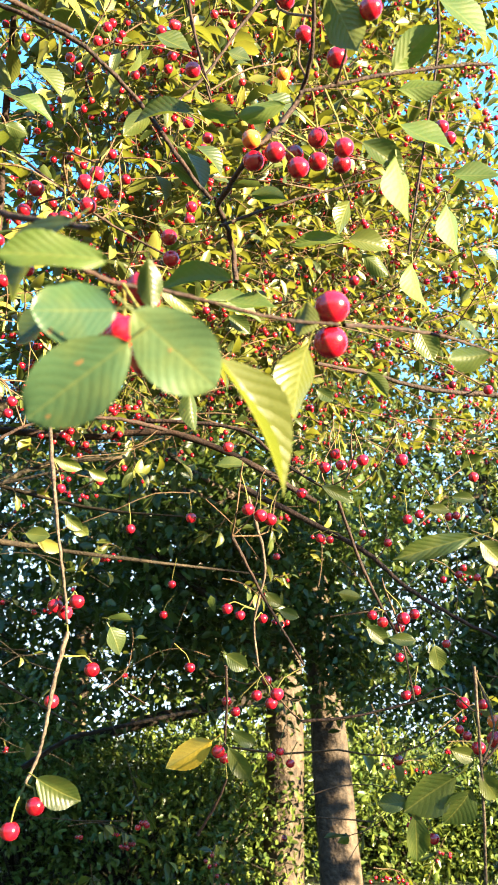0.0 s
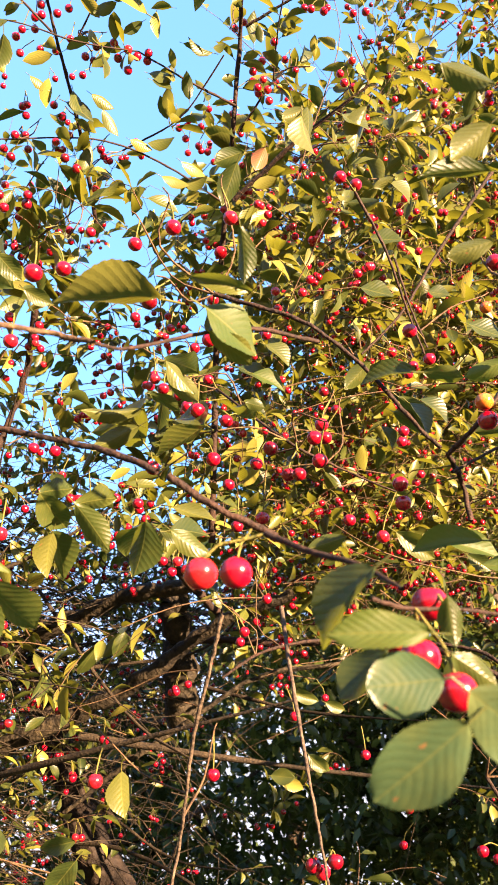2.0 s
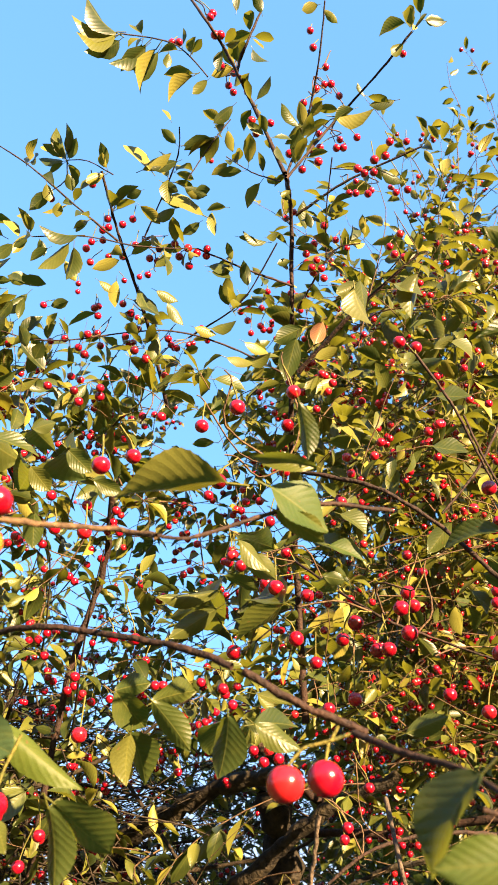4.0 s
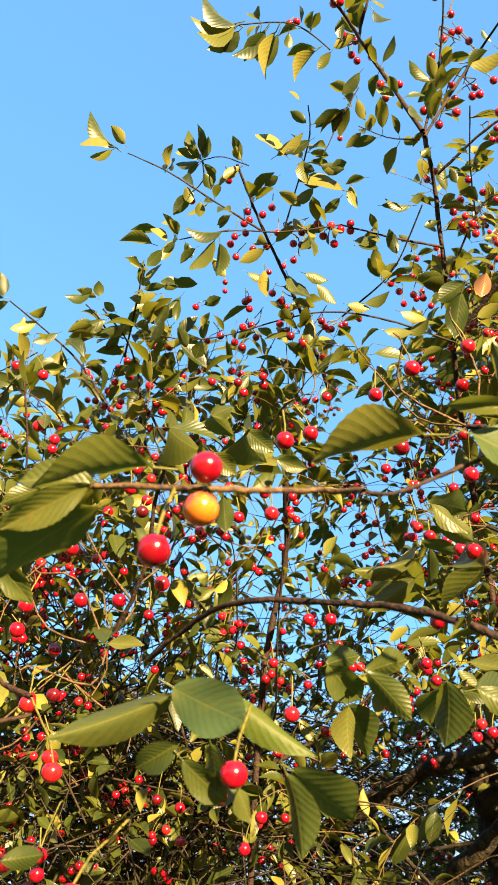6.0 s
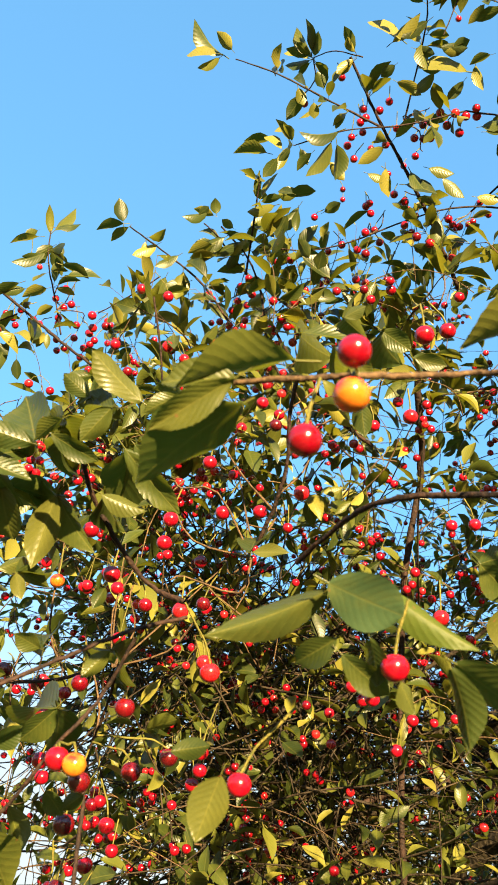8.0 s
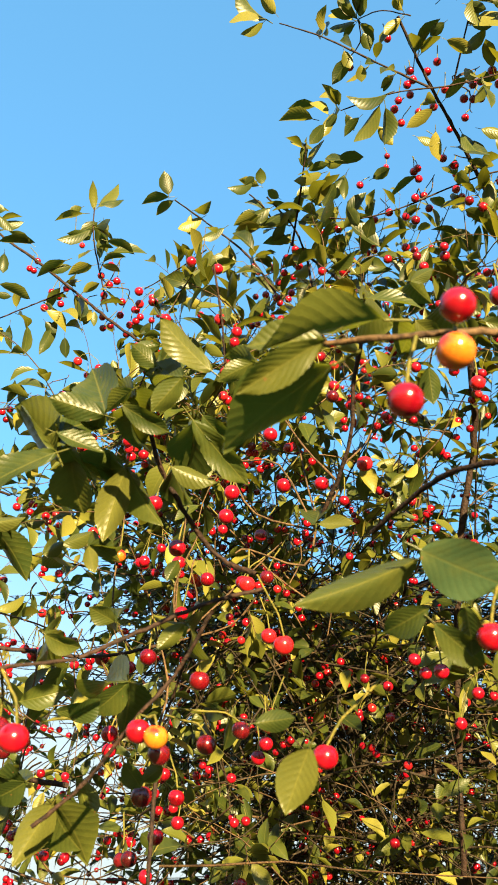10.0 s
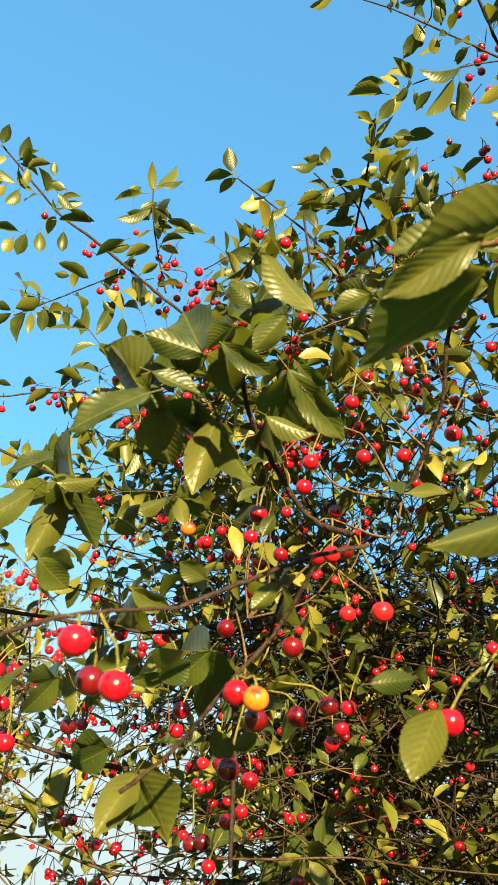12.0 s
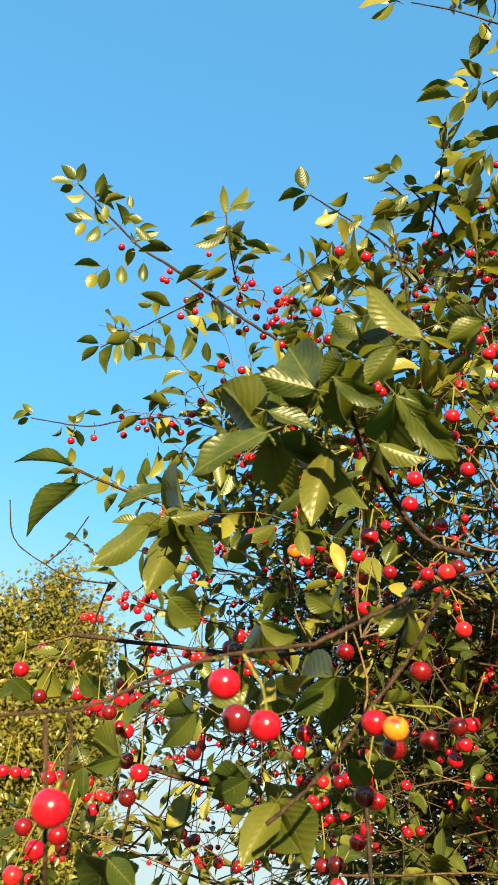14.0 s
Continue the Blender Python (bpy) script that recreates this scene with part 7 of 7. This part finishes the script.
child("fruit", crown_fruit.mesh("fruit", CHERRIES), tree, "bunches of small ripe red cherries", "stuff")
child("fruit_stalk_mass", crown_stalks.mesh("fruit_stalk_mass", STALK), tree, "thin green cherry stalks", "stuff")
child("outer_wood", far_spurs.mesh("outer_wood", TWIG), tree, "short fruiting spurs", "stuff")
child("outer_foliage", far_leaves.mesh("outer_foliage", LEAVES), tree, "leaves at the ends of the high branches", "stuff")
child("outer_fruit", far_fruit.mesh("outer_fruit", CHERRIES), tree, "red cherries along the high branches", "stuff")
child("outer_stalk_mass", far_stalks.mesh("outer_stalk_mass", STALK), tree, "thin green cherry stalks", "stuff")
for ob in tree.children:
    ob.matrix_parent_inverse = HOME


# ---- the wood behind ----
def leaf_cloud(name, spots, size, mat, g):
    """One small folded leaf at each spot, turned at random."""
    n = len(spots)
    y = g.normal(size=(n, 3)) + np.array([0, 0, -0.4])
    y /= np.linalg.norm(y, axis=1)[:, None]
    up = g.normal(size=(n, 3)) * 0.7 + np.array([0, 0, 1.0])
    x = np.cross(y, up)
    x /= np.linalg.norm(x, axis=1)[:, None]
    z = np.cross(x, y)
    s = size * g.uniform(0.7, 1.3, n)
    v = spots[:, None] + s[:, None, None] * (TINY[None, :, :1] * x[:, None] + TINY[None, :, 1:2] * y[:, None] + TINY[None, :, 2:] * z[:, None])
    k = np.arange(n)[:, None] * 6
    f = np.concatenate([k + np.array([[0, 3, 2, 1]]), k + np.array([[0, 5, 4, 3]])], 1).reshape(-1, 4)
    uv = np.tile(np.stack([TINY[:, 0] * 2 + 0.5, TINY[:, 1]], 1), (n, 1))
    return mesh_from(name, v.reshape(-1, 3), f.tolist(), [mat], uv)


def far_tree(name, x, y, height, girth, crown_low, crown_wide, count, size, mat, label, seed, lean=0.0, limbs=7, full=False):
    """A grown tree: tapered trunk, limbs, and a crown of separate leaves in clumps."""
    g = np.random.default_rng(seed)
    ob = new(name)
    ob.location = (x, y, 0)
    tagged(ob, label, "tree")
    top = np.array([lean * height, 0.0, height * 0.9])
    line = smooth_line([(0, 0, -0.1), top * 0.33 + np.array([0.08, 0, 0]), top * 0.66 - np.array([0.06, 0, 0]), top], 5)
    v, f = tube(line, girth / 2, girth * 0.12, 12, 0.10, g)
    child("trunk", mesh_from("trunk", v, f, [TRUNK]), ob)
    tips = []
    for i in range(limbs):
        s = g.uniform(crown_low / height, 0.85)
        a0 = line[int(s * (len(line) - 1))]
        ang = g.uniform(0, 6.28)
        reach = crown_wide * g.uniform(0.5, 1.0) * (0.6 if full else 1.0)
        end = a0 + np.array([math.cos(ang) * reach, math.sin(ang) * reach, g.uniform(0.1, 0.5) * reach])
        lv, lf = tube(smooth_line([a0, (a0 + end) / 2 + np.array([0, 0, -0.15]), end], 4), girth * 0.18, girth * 0.04, 6, 0.2, g)
        child("limb", mesh_from("limb", lv, lf, [TRUNK]), ob)
        tips += [a0 * (1 - q) + end * q for q in (0.35, 0.6, 0.8, 1.0)]
    tips += [top, top * 0.95]
    tips = np.array(tips)
    at = tips[g.integers(len(tips), size=count // 40)] + g.normal(size=(count // 40, 3)) * crown_wide * 0.22
    if full:
        at = g.normal(size=(count // 40, 3))
        at *= (g.random(len(at)) ** 0.4 / np.linalg.norm(at, axis=1))[:, None]
        at *= 1 + 0.16 * np.sin(at[:, 2] * 9 + at[:, 0] * 7)[:, None] * np.cos(at[:, 1] * 8)[:, None]
        at = at * np.array([crown_wide, crown_wide, (height - crown_low) / 2]) + np.array([0, 0, (height + crown_low) / 2])
    at[:, 2] = np.maximum(at[:, 2], crown_low + g.random(len(at)))
    spots = np.repeat(at, 40, 0) + g.normal(size=(len(at) * 40, 3)) * np.repeat(g.uniform(0.18, 0.42, len(at)), 40)[:, None] * crown_wide * 0.3
    child("crown", leaf_cloud("crown", spots, size, mat, g), ob)
    return ob


WOOD = "tall woodland tree with dark green leaves, standing in shade or added unseen to cast it"
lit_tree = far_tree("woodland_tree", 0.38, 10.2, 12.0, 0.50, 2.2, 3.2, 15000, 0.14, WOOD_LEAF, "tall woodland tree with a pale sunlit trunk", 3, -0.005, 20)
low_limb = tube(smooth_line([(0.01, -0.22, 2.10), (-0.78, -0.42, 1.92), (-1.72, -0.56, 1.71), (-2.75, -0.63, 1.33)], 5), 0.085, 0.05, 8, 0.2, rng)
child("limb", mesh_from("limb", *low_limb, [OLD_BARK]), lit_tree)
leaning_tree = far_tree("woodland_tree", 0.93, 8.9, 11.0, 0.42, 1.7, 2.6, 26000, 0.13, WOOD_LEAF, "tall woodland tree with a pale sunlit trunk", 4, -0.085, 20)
g = np.random.default_rng(77)
for a, b in (((-0.25, 0, 3.3), (-0.55, -1.3, 2.75)), ((-0.2, 0, 2.9), (0.15, -1.4, 2.15)), ((-0.3, 0, 3.9), (-0.1, -1.5, 3.4))):
    a, b = np.array(a), np.array(b)
    child("limb", mesh_from("limb", *tube(smooth_line([a, (a + b) / 2 + np.array([0, 0, 0.15]), b], 4), 0.03, 0.008, 6, 0.2, g), [TRUNK]), leaning_tree)
    spots = np.repeat(a + (b - a) * g.uniform(0.45, 1.1, (45, 1)) + g.normal(size=(45, 3)) * 0.28, 36, 0)
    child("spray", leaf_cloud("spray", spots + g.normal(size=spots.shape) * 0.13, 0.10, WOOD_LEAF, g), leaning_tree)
for i, (x, y, h, w) in enumerate(((-2.6, 12.5, 10.5, 3.6), (-4.6, 10.5, 6.4, 2.4), (5.2, 17.0, 10.0, 3.4), (7.5, 18.5, 9.0, 3.2), (-1.0, 16.0, 13.0, 4.4), (2.2, 17.5, 12.0, 4.2), (-6.4, 15.0, 6.6, 2.8))):
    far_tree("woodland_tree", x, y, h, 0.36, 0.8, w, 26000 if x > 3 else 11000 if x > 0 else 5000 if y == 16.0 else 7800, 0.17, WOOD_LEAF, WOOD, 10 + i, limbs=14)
# unseen tree on the sun's side, added to cast shade
for i, (x, y, h, w) in enumerate(((13.7, 9.6, 8.0, 2.4),)):
    far_tree("woodland_tree", x, y, h, 0.4, 1.5, w, 14000, 0.24, WOOD_LEAF, WOOD, 30 + i, limbs=16)
# two more out of view, added to keep low sun off the wood
for i, (x, y, h, w) in enumerate(((8.0, 2.8, 6.5, 1.4), (9.5, 0.4, 6.8, 1.3))):
    far_tree("woodland_tree", x, y, h, 0.3, 0.8, w, 14000, 0.2, WOOD_LEAF, WOOD, 50 + i, limbs=18)
# unseen blocker, added so the lower cherry crown falls in shade
far_tree("shade_hedge", 5.28, -0.85, 3.15, 0.2, 0.3, 1.25, 30000, 0.12, WOOD_LEAF, "low dense bushy tree, added out of view to shade the cherry tree", 57, limbs=24)
far_tree("field_tree", -14.12, 4.67, 7.20, 0.4, -1.6, 1.75, 130000, 0.10, FAR_LEAF, "yellowish green tree standing alone in evening sun", 40, limbs=22, full=True)


def bush(x, y, wide, high, seed):
    g = np.random.default_rng(seed)
    ob = new("bush")
    ob.location = (x, y, 0)
    tagged(ob, "leafy green bush at the edge of the wood", "bush", "bushes at the wood's edge")
    wood, ends = Pile(), []
    for c in range(60):
        a = g.uniform(0, 6.28)
        end = np.array([math.cos(a) * wide * g.uniform(0.1, 1), math.sin(a) * wide * 0.6 * g.uniform(0.1, 1), high * g.uniform(0.08, 1.0)])
        wood.add(*tube(smooth_line([(0, 0, 0), end * 0.5 + np.array([0, 0, 0.2]), end], 3), 0.018, 0.005, 4))
        ends.append(end)
    spots = np.repeat(np.array(ends), 90, 0) + g.normal(size=(5400, 3)) * 0.26
    child("wood", wood.mesh("wood", LIMB), ob)
    child("foliage", leaf_cloud("foliage", spots, 0.085, BUSH_LEAF, g), ob)


for i, (x, y, w, h) in enumerate(((-3.4, 10.6, 1.4, 2.1), (-1.5, 11.8, 1.5, 1.5), (2.9, 13.8, 1.6, 1.7), (4.8, 10.6, 1.4, 1.6), (-5.6, 9.8, 1.3, 2.0), (0.7, 13.5, 1.6, 2.3), (-1.3, 9.6, 1.2, 1.5), (-2.3, 9.2, 1.2, 1.7), (2.7, 10.8, 1.2, 1.1), (0.2, 11.6, 1.3, 1.8), (4.4, 10.4, 1.2, 1.2), (-4.2, 8.8, 1.2, 1.6), (-0.5, 9.9, 1.2, 1.4), (1.7, 10.6, 1.2, 1.1))):
    bush(x, y, w, h, 60 + i)
